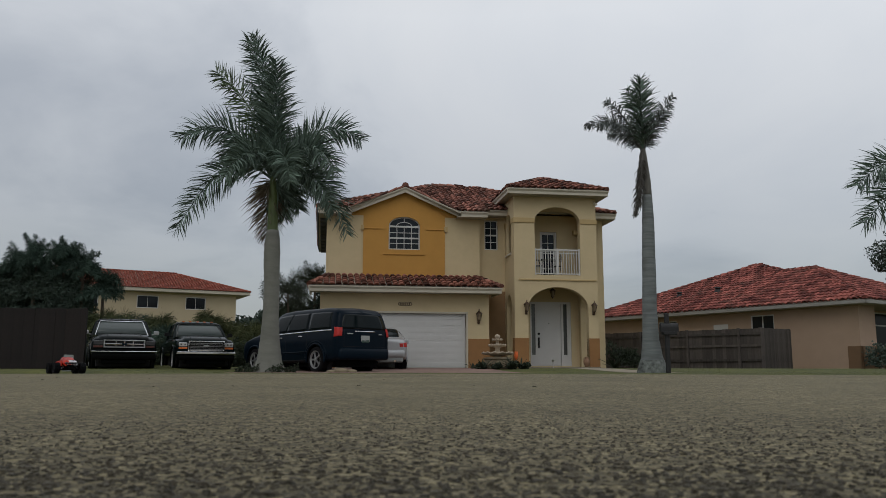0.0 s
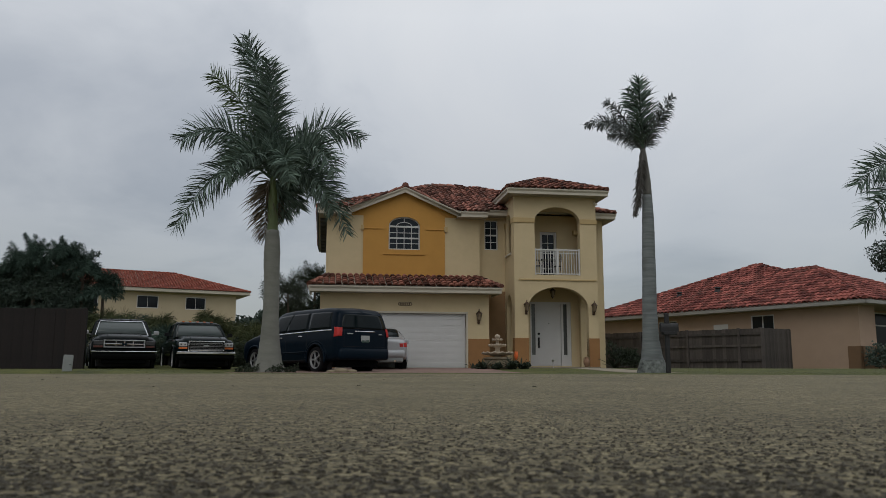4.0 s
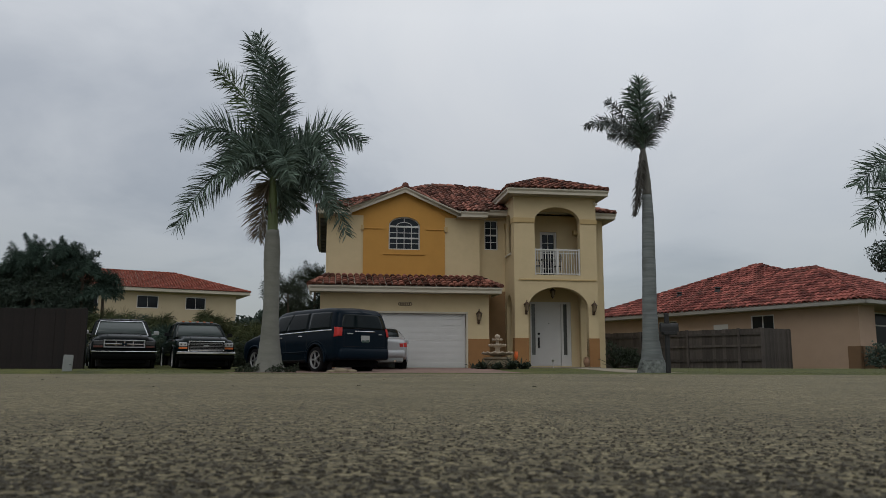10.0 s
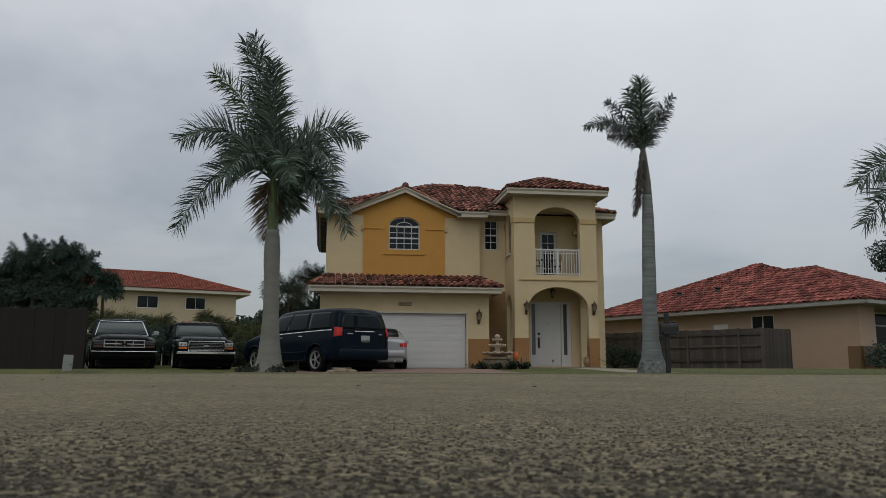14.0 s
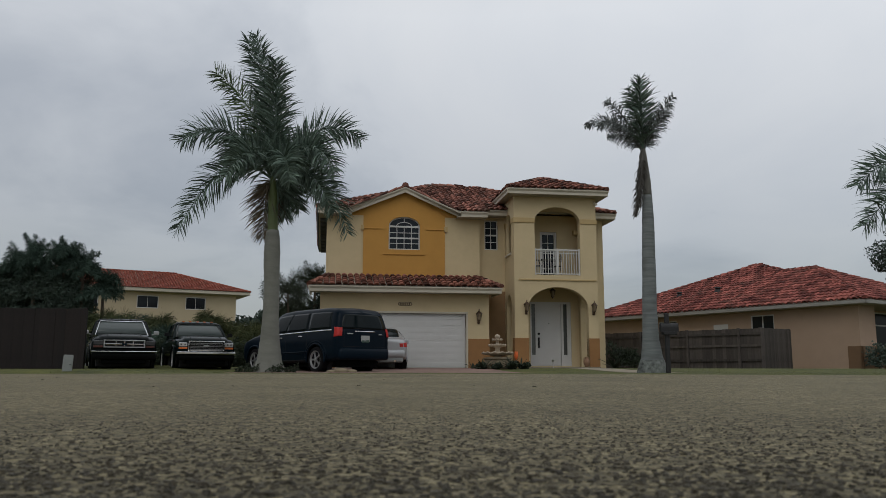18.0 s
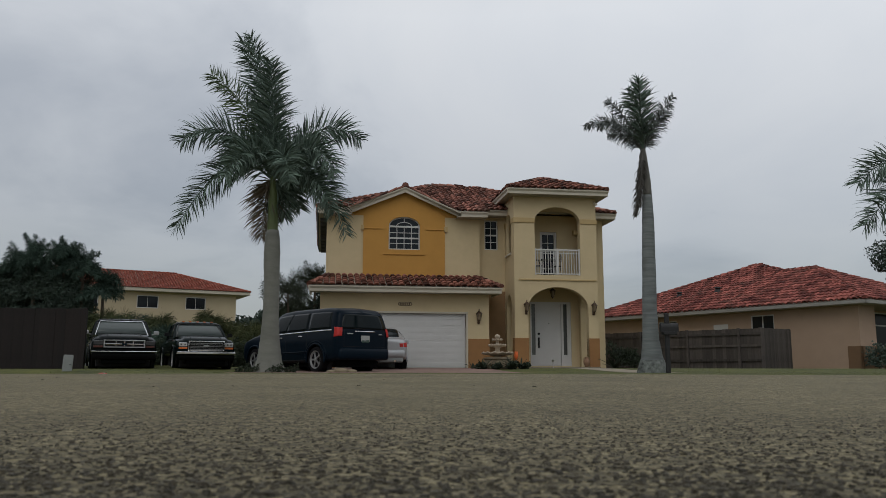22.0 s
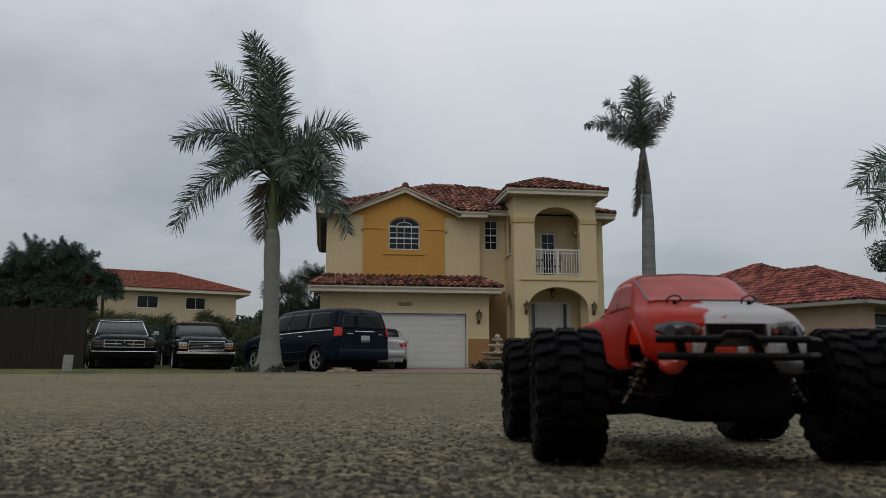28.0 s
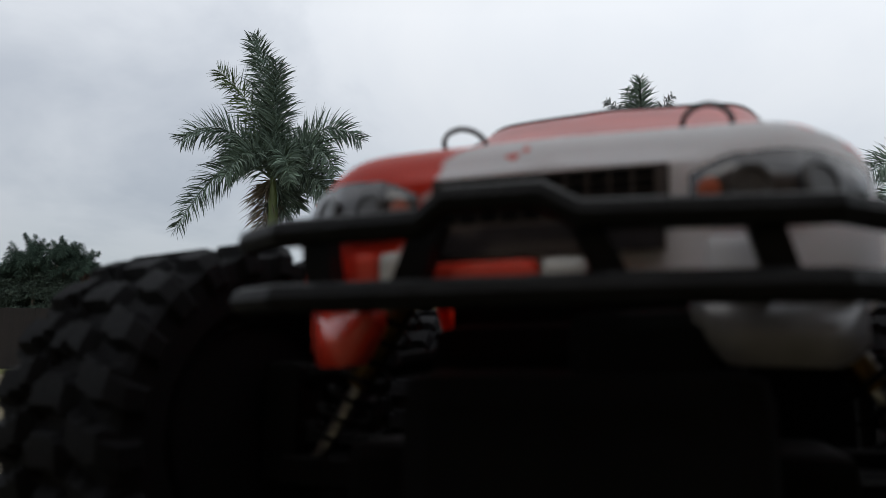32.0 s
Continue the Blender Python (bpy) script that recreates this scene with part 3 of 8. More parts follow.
for u0, u1 in ((T0 - 0.02, 3.35 + 0.0), (5.77, T1 + 0.02)):
    bm = B()
    box(bm, u0, u1, -0.02, 0.0, -0.05, 1.36)
    box(bm, u0, u0 + 0.02 if u0 < 3 else u0 + 0.001, 0.0, 0.28, -0.05, 1.36)
    part("dado", bm, "tan", house, "tan painted column base")
for u0, u1 in ((T0 - 0.03, 3.65), (5.5, T1 + 0.03)):
    bm = B()
    box(bm, u0, u1, -0.035, 0.0, 5.88, 6.08, 0.012)
    part("moulding", bm, "band", house)
bm = B()
box(bm, T0 - 0.03, T0, -0.03, 0.5, 5.88, 6.08, 0.01)
part("moulding", bm, "band", house)
bm = B()
box(bm, T0 - 0.03, T0, 1.35, 1.6, 5.88, 6.08, 0.01)
part("moulding", bm, "band", house)
for args in ((5.86, 5.89, 0.3, 0.5, 5.7, 5.88), (5.70, 5.89, 1.40, 1.597, 5.7, 5.88)):
    bm = B()
    box(bm, *args)
    part("moulding", bm, "band", house)
bm = B()
box(bm, T0 - 0.05, T0 + 0.17, 0.46, 1.39, 4.66, 4.74, 0.015)
part("sill", bm, "trim", house)
bm = B()
box(bm, 2.9, 6.1, -0.35, 1.6, -0.1, 0.26, 0.02)
part("porch_step", bm, "concrete", house)

# railing
railing = new("railing")
railing.parent = house
railing["label"] = "white metal balcony railing"
for name, args in (("top_rail", (3.65, 5.5, 0.06, 0.11, 4.8, 4.86)), ("middle_rail", (3.65, 5.5, 0.07, 0.10, 4.68, 4.71)), ("bottom_rail", (3.65, 5.5, 0.06, 0.11, 3.86, 3.90))):
    bm = B()
    box(bm, *args, 0.008)
    part(name, bm, "white", railing)
for k in range(3):
    u = 3.68 + k * 0.895
    bm = B()
    box(bm, u - 0.03, u + 0.03, 0.055, 0.115, 3.80, 4.88, 0.008)
    part("post", bm, "white", railing)
for k in range(16):
    u = 3.68 + (k + 1) * 1.79 / 17
    bm = B()
    box(bm, u - 0.012, u + 0.012, 0.075, 0.099, 3.88, 4.82)
    part("baluster", bm, "white", railing)


def glazed(name, parent, u0, u1, z0, z1, v, cols, rows, material="white", label="", bar=0.045, head=0.0):
    """A window: frame, glazing bars, one pane a light and, above, an arched head."""
    w = new(name)
    w.parent = parent
    if label:
        w["label"] = label
    bm = B()
    for a in ((u0, u0 + bar, z0, z1), (u1 - bar, u1, z0, z1), (u0, u1, z0, z0 + bar), (u0, u1, z1 - bar, z1)):
        box(bm, a[0], a[1], v, v + 0.08, a[2], a[3])
    part("frame", bm, material, w)
    du, dz = (u1 - u0 - 2 * bar) / cols, (z1 - z0 - 2 * bar) / rows
    bm = B()
    for i in range(1, cols):
        x = u0 + bar + i * du
        box(bm, x - 0.012, x + 0.012, v + 0.02, v + 0.06, z0 + bar, z1 - bar)
    for j in range(1, rows):
        z = z0 + bar + j * dz
        t = 0.03 if rows % 2 == 0 and j == rows // 2 else 0.012
        box(bm, u0 + bar, u1 - bar, v + 0.018, v + 0.062, z - t, z + t)
    if cols > 1 or rows > 1:
        part("glazing_bars", bm, material, w)
    else:
        bm.free()
    for i in range(cols):
        for j in range(rows):
            bm = B()
            box(bm, u0 + bar + i * du, u0 + bar + (i + 1) * du, v + 0.035, v + 0.045, z0 + bar + j * dz, z0 + bar + (j + 1) * dz)
            part("pane", bm, "pane", w)
    if head:
        c, r = (u0 + u1) / 2, (u1 - u0) / 2
        outer = [(c + r * math.cos(math.pi * k / 16), z1 + head * math.sin(math.pi * k / 16)) for k in range(17)]
        inner = [(c + (r - bar) * math.cos(math.pi * k / 16), z1 + 0.02 + (head - bar - 0.02) * math.sin(math.pi * k / 16)) for k in range(17)]
        bm = B()
        plate(bm, outer, [inner], v, v + 0.08)
        part("arched_frame", bm, material, w)
        bm = B()
        plate(bm, inner, [], v + 0.035, v + 0.045)
        part("pane", bm, "pane", w)
        bm = B()
        mid = [(c + r * 0.5 * math.cos(math.pi * k / 12), z1 + head * 0.45 * math.sin(math.pi * k / 12)) for k in range(13)]
        tube(bm, [(p[0], v + 0.03, p[1]) for p in mid], 0.014, 6)
        for k in (4, 8, 12):
            a = math.pi * k / 16
            if k == 8:
                tube(bm, [(c, v + 0.03, z1 + head * 0.45), (c, v + 0.03, z1 + head)], 0.014, 6)
        for sgn in (-1, 1):
            tube(bm, [(c + sgn * r * 0.5, v + 0.03, z1), (c + sgn * r * 0.95, v + 0.03, z1 + 0.04)], 0.014, 6)
        part("glazing_bars", bm, material, w)
    bm = B()
    box(bm, u0, u1, v + 0.3, v + 0.32, z0, z1 + head)
    part("dark_room", bm, "dark", w)
    return w


glazed("window", house, -2.01, -0.76, 4.87, 5.82, 1.24, 4, 4, label="white arched window with glazing bars", head=0.38)
glazed("window", house, 1.96, 2.52, 5.0, 6.24, 1.66, 2, 4, label="narrow white sash window")
glazed("balcony_door", house, 4.3, 5.02, 3.82, 5.82, 1.66, 2, 5, label="white glazed balcony door", bar=0.11)

front_door = new("front_door")
front_door.parent = house
front_door["label"] = "white front door with narrow sidelights, closed"
bm = B()
for a in ((3.84, 3.9, 0.3, 2.9), (4.06, 4.12, 0.3, 2.9), (5.14, 5.24, 0.3, 2.9), (5.40, 5.56, 0.3, 2.9)):
    box(bm, a[0], a[1], 1.63, 1.75, a[2], a[3])
box(bm, 3.84, 5.56, 1.625, 1.755, 2.82, 2.92)
box(bm, 3.9, 4.06, 1.63, 1.75, 0.3, 0.75)
box(bm, 5.24, 5.40, 1.63, 1.75, 0.3, 0.75)
part("frame", bm, "white", front_door)
bm = B()
box(bm, 4.125, 5.135, 1.66, 1.71, 0.31, 2.82, 0.006)
part("leaf", bm, "white", front_door)
for u0, u1 in ((3.9, 4.06), (5.24, 5.40)):
    bm = B()
    box(bm, u0, u1, 1.68, 1.70, 0.75, 2.82)
    part("pane", bm, "frosted" if u0 < 4 else "frosted_dark", front_door, "narrow sidelight glass")
bm = B()
tube(bm, [(4.2, 1.64, 1.08), (4.2, 1.60, 1.12), (4.2, 1.60, 1.36), (4.2, 1.64, 1.40)], 0.026)
box(bm, 4.16, 4.24, 1.64, 1.66, 1.02, 1.45, 0.008)
lathe(bm, [(0.05, 0), (0.05, 0.03), (0.03, 0.035)], 12, pose(4.2, 1.655, 1.60, 90))
part("handle", bm, "black_metal", front_door, "black door handle and lock")
bm = B()
lathe(bm, [(0.018, 0), (0.018, 0.02)], 10, pose(4.63, 1.66, 2.02, 90))
part("peephole", bm, "black_metal", front_door)

# roofs
E_Z, S, GR = 6.40, 0.418, 7.38
RZ = E_Z + S * 5.3


def roof(name, planes, caps, parent, label, material="tile", slab_material="soffit", pieces=()):
    """planes: polygons, eave first. pieces: indices of planes whose tiles are single objects."""
    r = new(name)
    r.parent = parent
    r["label"] = label
    bm = B()
    for p in planes:
        roof_slab(bm, p)
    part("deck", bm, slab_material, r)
    rest = []
    for k, p in enumerate(planes):
        if k in pieces:
            for m in tile_poses(p):
                t = new("tile", tile_mesh)
                t.parent = r
                t.matrix_basis = m
        else:
            rest += tile_poses(p)
    if rest:
        joined_tiles("tiles", rest, material, r)
    for p, q in caps:
        ridge_caps("ridge_cap", p, q, r, material)
    return r


GE = 3.23
skirt = [[(-5.02, -0.5, GE), (2.17, -0.5, GE), (1.45, 1.17, 3.79), (-4.3, 1.17, 3.79)],
         [(-5.02, 1.3, GE), (-5.02, -0.5, GE), (-4.3, 1.17, 3.79)],
         [(2.17, -0.5, GE), (2.17, 1.3, GE), (1.45, 1.17, 3.79)]]
roof("garage_roof", skirt, [((-5.02, -0.5, GE), (-4.35, 1.1, 3.77)), ((2.17, -0.5, GE), (1.5, 1.1, 3.77))], house, "low clay tile skirt roof over the garage", pieces=(0,))
rl, rr, ry = (0.35, 6.0, RZ), (2.1, 6.0, RZ), 11.3
main = [[(-4.80, 0.7, E_Z), (-3.72, 0.7, E_Z), (-1.38, 3.05, GR), (0.86, 0.7, E_Z), (1.9, 0.7, E_Z), (1.9, 1.1, E_Z + 0.172), (7.4, 1.1, E_Z + 0.172), rr, rl],
        [(-4.80, ry, E_Z), (-4.80, 0.7, E_Z), rl],
        [(7.4, 1.1, E_Z + 0.172), (7.4, ry, E_Z), rr],
        [(7.4, ry, E_Z), (-4.80, ry, E_Z), rl, rr]]
main.append([(-1.38, 3.05, GR), (-1.38, 0.98, GR), (-3.72, 0.98, E_Z), (-3.72, 0.7, E_Z)])
main.append([(-1.38, 0.98, GR), (-1.38, 3.05, GR), (0.86, 0.7, E_Z), (0.86, 0.98, E_Z)])
roof("main_roof", main, [((-4.80, 0.7, E_Z), rl), (rl, rr), ((7.4, 1.1, E_Z + 0.172), rr), ((-1.38, 0.95, GR + 0.03), (-1.38, 2.9, GR + 0.03))], house,
     "hipped roof of mottled red-brown clay tiles with a front gable")
TZ = 7.17
pk = (4.56, 2.0, 8.13)
roof("tower_roof", [[(2.5, -0.45, TZ), (6.52, -0.45, TZ), pk], [(2.5, 4.5, TZ), (2.5, -0.45, TZ), pk], [(6.52, -0.45, TZ), (6.52, 4.5, TZ), pk], [(6.52, 4.5, TZ), (2.5, 4.5, TZ), pk]],
     [((2.5, -0.45, TZ), pk), ((6.52, -0.45, TZ), pk)], house, "small hipped clay tile roof over the balcony", pieces=(0,))


def fascia(p, q, h=0.22, thick=0.05, material="trim"):
    """An eave board with a gutter lip from p to q (top edge)."""
    p, q = Vector(p), Vector(q)
    d = (q - p).normalized()
    s = d.cross(Vector((0, 0, 1))).normalized()
    bm = B()
    prof = [(0, 0), (0.07, -0.01), (0.07, -0.05), (0.02, -h * 0.55), (0.02, -h), (-thick, -h), (-thick, 0)]
    loft(bm, [[e + s * a + Vector((0, 0, b)) for a, b in prof] for e in (p, q)])
    return part("fascia", bm, material, house)


for p, q in (((-5.02, -0.5, GE), (2.17, -0.5, GE)), ((-5.02, 1.2, GE), (-5.02, -0.5, GE)), ((2.17, -0.5, GE), (2.17, 1.2, GE)),
             ((-4.80, 0.7, E_Z), (-3.7, 0.7, E_Z)), ((0.85, 0.7, E_Z), (1.9, 0.7, E_Z)), ((1.9, 0.7, E_Z), (1.9, 1.1, E_Z)), ((1.9, 1.1, E_Z + 0.17), (T0, 1.1, E_Z + 0.17)), ((T1, 1.1, E_Z + 0.17), (7.4, 1.1, E_Z + 0.17)),
             ((7.4, 1.1, E_Z + 0.17), (7.4, 11.3, E_Z)),
             ((2.5, -0.45, TZ), (6.52, -0.45, TZ)), ((2.5, 4.4, TZ), (2.5, -0.45, TZ)), ((6.52, -0.45, TZ), (6.52, 4.4, TZ)),
             ((-3.72, 0.96, E_Z), (-1.38, 0.96, GR)), ((-1.38, 0.96, GR), (0.86, 0.96, E_Z))):
    fascia(p, q)
# the left eave's boards and corbels are darker than the other trim
fascia((-4.80, 11.3, E_Z), (-4.80, 0.7, E_Z), material="dark_board")
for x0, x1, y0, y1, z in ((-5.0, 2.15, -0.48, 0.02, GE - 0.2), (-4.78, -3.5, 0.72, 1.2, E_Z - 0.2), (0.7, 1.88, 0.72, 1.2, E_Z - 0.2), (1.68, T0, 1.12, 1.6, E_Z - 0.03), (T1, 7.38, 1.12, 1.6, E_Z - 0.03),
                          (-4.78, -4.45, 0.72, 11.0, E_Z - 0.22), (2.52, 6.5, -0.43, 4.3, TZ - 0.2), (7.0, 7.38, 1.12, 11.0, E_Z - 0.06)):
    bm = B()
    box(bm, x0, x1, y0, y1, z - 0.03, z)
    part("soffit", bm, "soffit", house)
for k in range(10):
    bm = B()
    box(bm, -4.72, -4.45, 1.6 + k * 0.95, 1.76 + k * 0.95, E_Z - 0.40, E_Z - 0.25, 0.02)
    part("corbel", bm, "dark_board", house)


def lantern(m, hanging=False):
    L = thing("hanging_lantern" if hanging else "wall_lantern", m,
              "bronze lantern hanging from the porch ceiling" if hanging else "bronze wall lantern with amber glass, unlit", "lantern", "house lanterns")
    if hanging:
        bm = B()
        tube(bm, [(0, 0, 0.2), (0, 0, 0.34)], 0.01, 6)
        part("rod", bm, "bronze", L)
    else:
        bm = B()
        box(bm, -0.05, 0.05, 0.10, 0.14, -0.30, -0.05, 0.015)
        tube(bm, [(0, 0.13, -0.14), (0, 0.05, -0.26), (0, 0, -0.22), (0, 0, -0.17)], 0.016, 8)
        part("bracket", bm, "bronze", L)
    bm = B()
    lathe(bm, [(0.05, -0.17), (0.075, -0.12), (0.105, 0.06), (0.105, 0.07)], 6)
    part("glass", bm, "lampglass", L)
    bm = B()
    lathe(bm, [(0.13, 0.07), (0.12, 0.10), (0.05, 0.17), (0.02, 0.19), (0.025, 0.22), (0.005, 0.27)], 6)
    part("cap", bm, "bronze", L)
    for k in range(6):
        a = k * math.pi / 3
        bm = B()
        tube(bm, [(0.052 * math.cos(a), 0.052 * math.sin(a), -0.17), (0.107 * math.cos(a), 0.107 * math.sin(a), 0.07)], 0.008, 5)
        part("rib", bm, "bronze", L)
    bm = B()
    lathe(bm, [(0.01, -0.24), (0.03, -0.2), (0.06, -0.17), (0.06, -0.16)], 6)
    part("base", bm, "bronze", L)
    return L


for u, z, v in ((1.38, 2.18, 0.0), (3.26, 2.56, 0.0), (5.97, 2.56, 0.0)):
    lantern(HOUSE @ pose(u, v - 0.14, z))
lantern(HOUSE @ pose(4.57, 0.8, 3.2), True)

plaque = thing("house_plaque", HOUSE @ pose(-1.45, 0, 2.61), "oval bronze plaque with pale bars", "sign")
bm = B()
plate(bm, [(0.27 * math.copysign(abs(math.cos(a)) ** 0.5, math.cos(a)), 0.075 * math.copysign(abs(math.sin(a)) ** 0.7, math.sin(a))) for a in [k * math.pi / 12 for k in range(24)]], [], -0.03, 0.0)
part("backing", bm, "bronze", plaque)
bm = B()
plate(bm, [(0.24 * math.copysign(abs(math.cos(a)) ** 0.5, math.cos(a)), 0.055 * math.copysign(abs(math.sin(a)) ** 0.7, math.sin(a))) for a in [k * math.pi / 12 for k in range(24)]], [], -0.036, -0.03)
part("field", bm, "sign", plaque)
bm = B()
for k in range(5):
    box(bm, -0.19 + k * 0.08, -0.14 + k * 0.08, -0.042, -0.036, -0.035, 0.035)
part("bars", bm, "bronze", plaque)

cam_box = thing("security_camera", HOUSE @ pose(6.05, -0.02, 6.8), "small white security camera on the wall", "camera")
bm = B()
tube(bm, [(0, 0, 0), (0, -0.12, -0.02), (0.05, -0.16, -0.1)], 0.02, 8)
part("arm", bm, "trim", cam_box)
bm = B()
lathe(bm, [(0.05, -0.12), (0.055, -0.02), (0.05, 0.05)], 12, pose(0.06, -0.2, -0.14, 100, 0, 20))
part("housing", bm, "trim", cam_box)


def bistro_chair(m):
    c = thing("bistro_chair", m, "black wrought iron balcony chair", "chair", "balcony furniture")
    bm = B()
    lathe(bm, [(0.19, 0.44), (0.2, 0.45), (0.19, 0.46)], 14)
    part("seat", bm, "black_metal", c)
    for k in range(4):
        a = math.pi / 4 + k * math.pi / 2
        bm = B()
        tube(bm, [(0.15 * math.cos(a), 0.15 * math.sin(a), 0.45), (0.22 * math.cos(a), 0.22 * math.sin(a), 0)], 0.012, 6)
        part("leg", bm, "black_metal", c)
    bm = B()
    tube(bm, [(-0.18, 0.1, 0.45)] + [(0.2 * math.cos(math.pi - t), 0.15, 0.75 + 0.25 * math.sin(t)) for t in [k * math.pi / 8 for k in range(9)]] + [(0.18, 0.1, 0.45)], 0.013, 6)
    for k in range(3):
        tube(bm, [(-0.08 + 0.08 * k, 0.15, 0.46), (-0.08 + 0.08 * k, 0.15, 0.97)], 0.008, 5)
    part("backrest", bm, "black_metal", c)
    bm = B()
    for s in (-1, 1):
        tube(bm, [(0.2 * s, 0.15, 0.72), (0.24 * s, -0.05, 0.68), (0.22 * s, -0.12, 0.45)], 0.012, 6)
    part("armrest", bm, "black_metal", c)
    return c


bistro_chair(HOUSE @ pose(3.95, 0.75, 3.82, 0, 0, 70))
bistro_chair(HOUSE @ pose(4.75, 0.8, 3.82, 0, 0, -80))
tbl = thing("bistro_table", HOUSE @ pose(4.33, 0.7, 3.82), "small round black iron balcony table", "table", "balcony furniture")
bm = B()
lathe(bm, [(0.3, 0.68), (0.31, 0.69), (0.3, 0.71)], 18)
part("tabletop", bm, "black_metal", tbl)
bm = B()
tube(bm, [(0, 0, 0.68), (0, 0, 0.15)], 0.02, 8)
part("stem", bm, "black_metal", tbl)
for k in range(3):
    a = k * 2.094
    bm = B()
    tube(bm, [(0, 0, 0.25), (0.12 * math.cos(a), 0.12 * math.sin(a), 0.12), (0.24 * math.cos(a), 0.24 * math.sin(a), 0)], 0.014, 6)
    part("leg", bm, "black_metal", tbl)
# ---------- palms ----------
SWAY = []


def frond_mesh(verts, faces, base, mid, tip, leaf=0.62, pairs=70, seed=0, width=0.030, droop=0.75, ragged=0.0, bushy=1.25):
    """An arching stalk with two dense rows of drooping leaflets."""
    rng = random.Random(seed)
    p0, p2 = Vector(base), Vector(tip)
    p1 = Vector(mid) * 1.5 - (p0 + p2) * 0.25
    pt = lambda s: p0 * (1 - s) ** 2 + p1 * 2 * s * (1 - s) + p2 * s * s
    tan = lambda s: ((p1 - p0) * (1 - s) + (p2 - p1) * s).normalized()
    rings = 9
    k0 = len(verts)
    for i in range(rings):
        s = i / (rings - 1)
        c, d = pt(s), tan(s)
        a = d.orthogonal().normalized()
        b = d.cross(a)
        r = 0.045 * (1 - s) ** 1.3 + 0.006
        verts += [tuple(c + a * r), tuple(c - a * 0.5 * r + b * r * 0.87), tuple(c - a * 0.5 * r - b * r * 0.87)]
    for i in range(rings - 1):
        for j in range(3):
            q = (j + 1) % 3
            faces.append((k0 + 3 * i + j, k0 + 3 * i + q, k0 + 3 * i + 3 + q, k0 + 3 * i + 3 + j))
    down = Vector((0, 0, -1))
    for i in range(pairs):
        for sgn in (-1, 1):
            if rng.random() < ragged:
                continue
            s = 0.08 + 0.92 * (i + rng.random()) / pairs
            c, d = pt(min(s, 1)), tan(min(s, 1))
            out = d.cross(Vector((0.12, -1, 0.25))).normalized() * sgn
            lift = d.cross(out)
            ang = rng.uniform(-bushy, bushy)
            w = (out * math.cos(ang) + lift * math.sin(ang) + d * (rng.uniform(0.45, 0.85) + 0.9 * max(0, s - 0.75))).normalized()
            ln = leaf * (0.42 + 0.78 * math.sin(math.pi * min(1, 0.16 + s * 0.80))) * rng.uniform(0.7, 1.15)
            bend = droop * rng.uniform(0.3, 1.5)
            q1 = c + w * ln * 0.36 + down * ln * 0.02 * bend
            w2 = (w + down * bend * 0.45).normalized()
            q2 = q1 + w2 * ln * 0.36
            q3 = q2 + (w2 + down * bend * 0.7).normalized() * ln * 0.28
            face = w.cross(Vector((rng.uniform(-1, 1), rng.uniform(-1, 1), rng.uniform(-1, 1)))).normalized() * width * rng.uniform(0.7, 1.2)
            k = len(verts)
            verts += [tuple(c - face * 0.4), tuple(c + face * 0.4), tuple(q1 + face), tuple(q1 - face), tuple(q2 + face * 0.62), tuple(q2 - face * 0.62), tuple(q3)]
            faces += [(k, k + 1, k + 2, k + 3), (k + 3, k + 2, k + 4, k + 5), (k + 5, k + 4, k + 6)]


def frond(parent, at, mid, tip, depth, material, seed, leaf=0.62, pairs=70, droop=0.75, sway=1.0, ragged=0.0, label="", width=0.030):
    """One frond, with its origin at the foot of its stalk, so that it can swing there."""
    v, f = [], []
    frond_mesh(v, f, (0, 0, 0), (mid[0], depth * 0.45, mid[1]), (tip[0], depth, tip[1]), leaf, pairs, seed, width, droop, ragged)
    ob = raw("frond", v, f, material, parent, label)
    ob.location = at
    SWAY.append((ob, Vector(at), sway, seed))
    return ob


def trunk(name, rows, parent, material, label="", n=18, rough=0.012, seed=1):
    """rows: (x, y, z, radius). Rings stand out a little."""
    rng = random.Random(seed)
    bm = B()
    rings = []
    dense = []
    for (a, b) in zip(rows, rows[1:]):
        steps = max(2, int((b[2] - a[2]) / 0.09))
        for k in range(steps):
            t = k / steps
            dense.append([a[i] + (b[i] - a[i]) * t for i in range(4)])
    dense.append(list(rows[-1]))
    for k, (x, y, z, r) in enumerate(dense):
        rr = r * (1 + (rough if k % 2 else -rough) + rng.uniform(-0.006, 0.006))
        rings.append([(x + rr * math.cos(i * 2 * math.pi / n), y + rr * math.sin(i * 2 * math.pi / n), z + rng.uniform(-0.01, 0.01)) for i in range(n)])
    loft(bm, rings)
    return part(name, bm, material, parent, label, smooth=True)


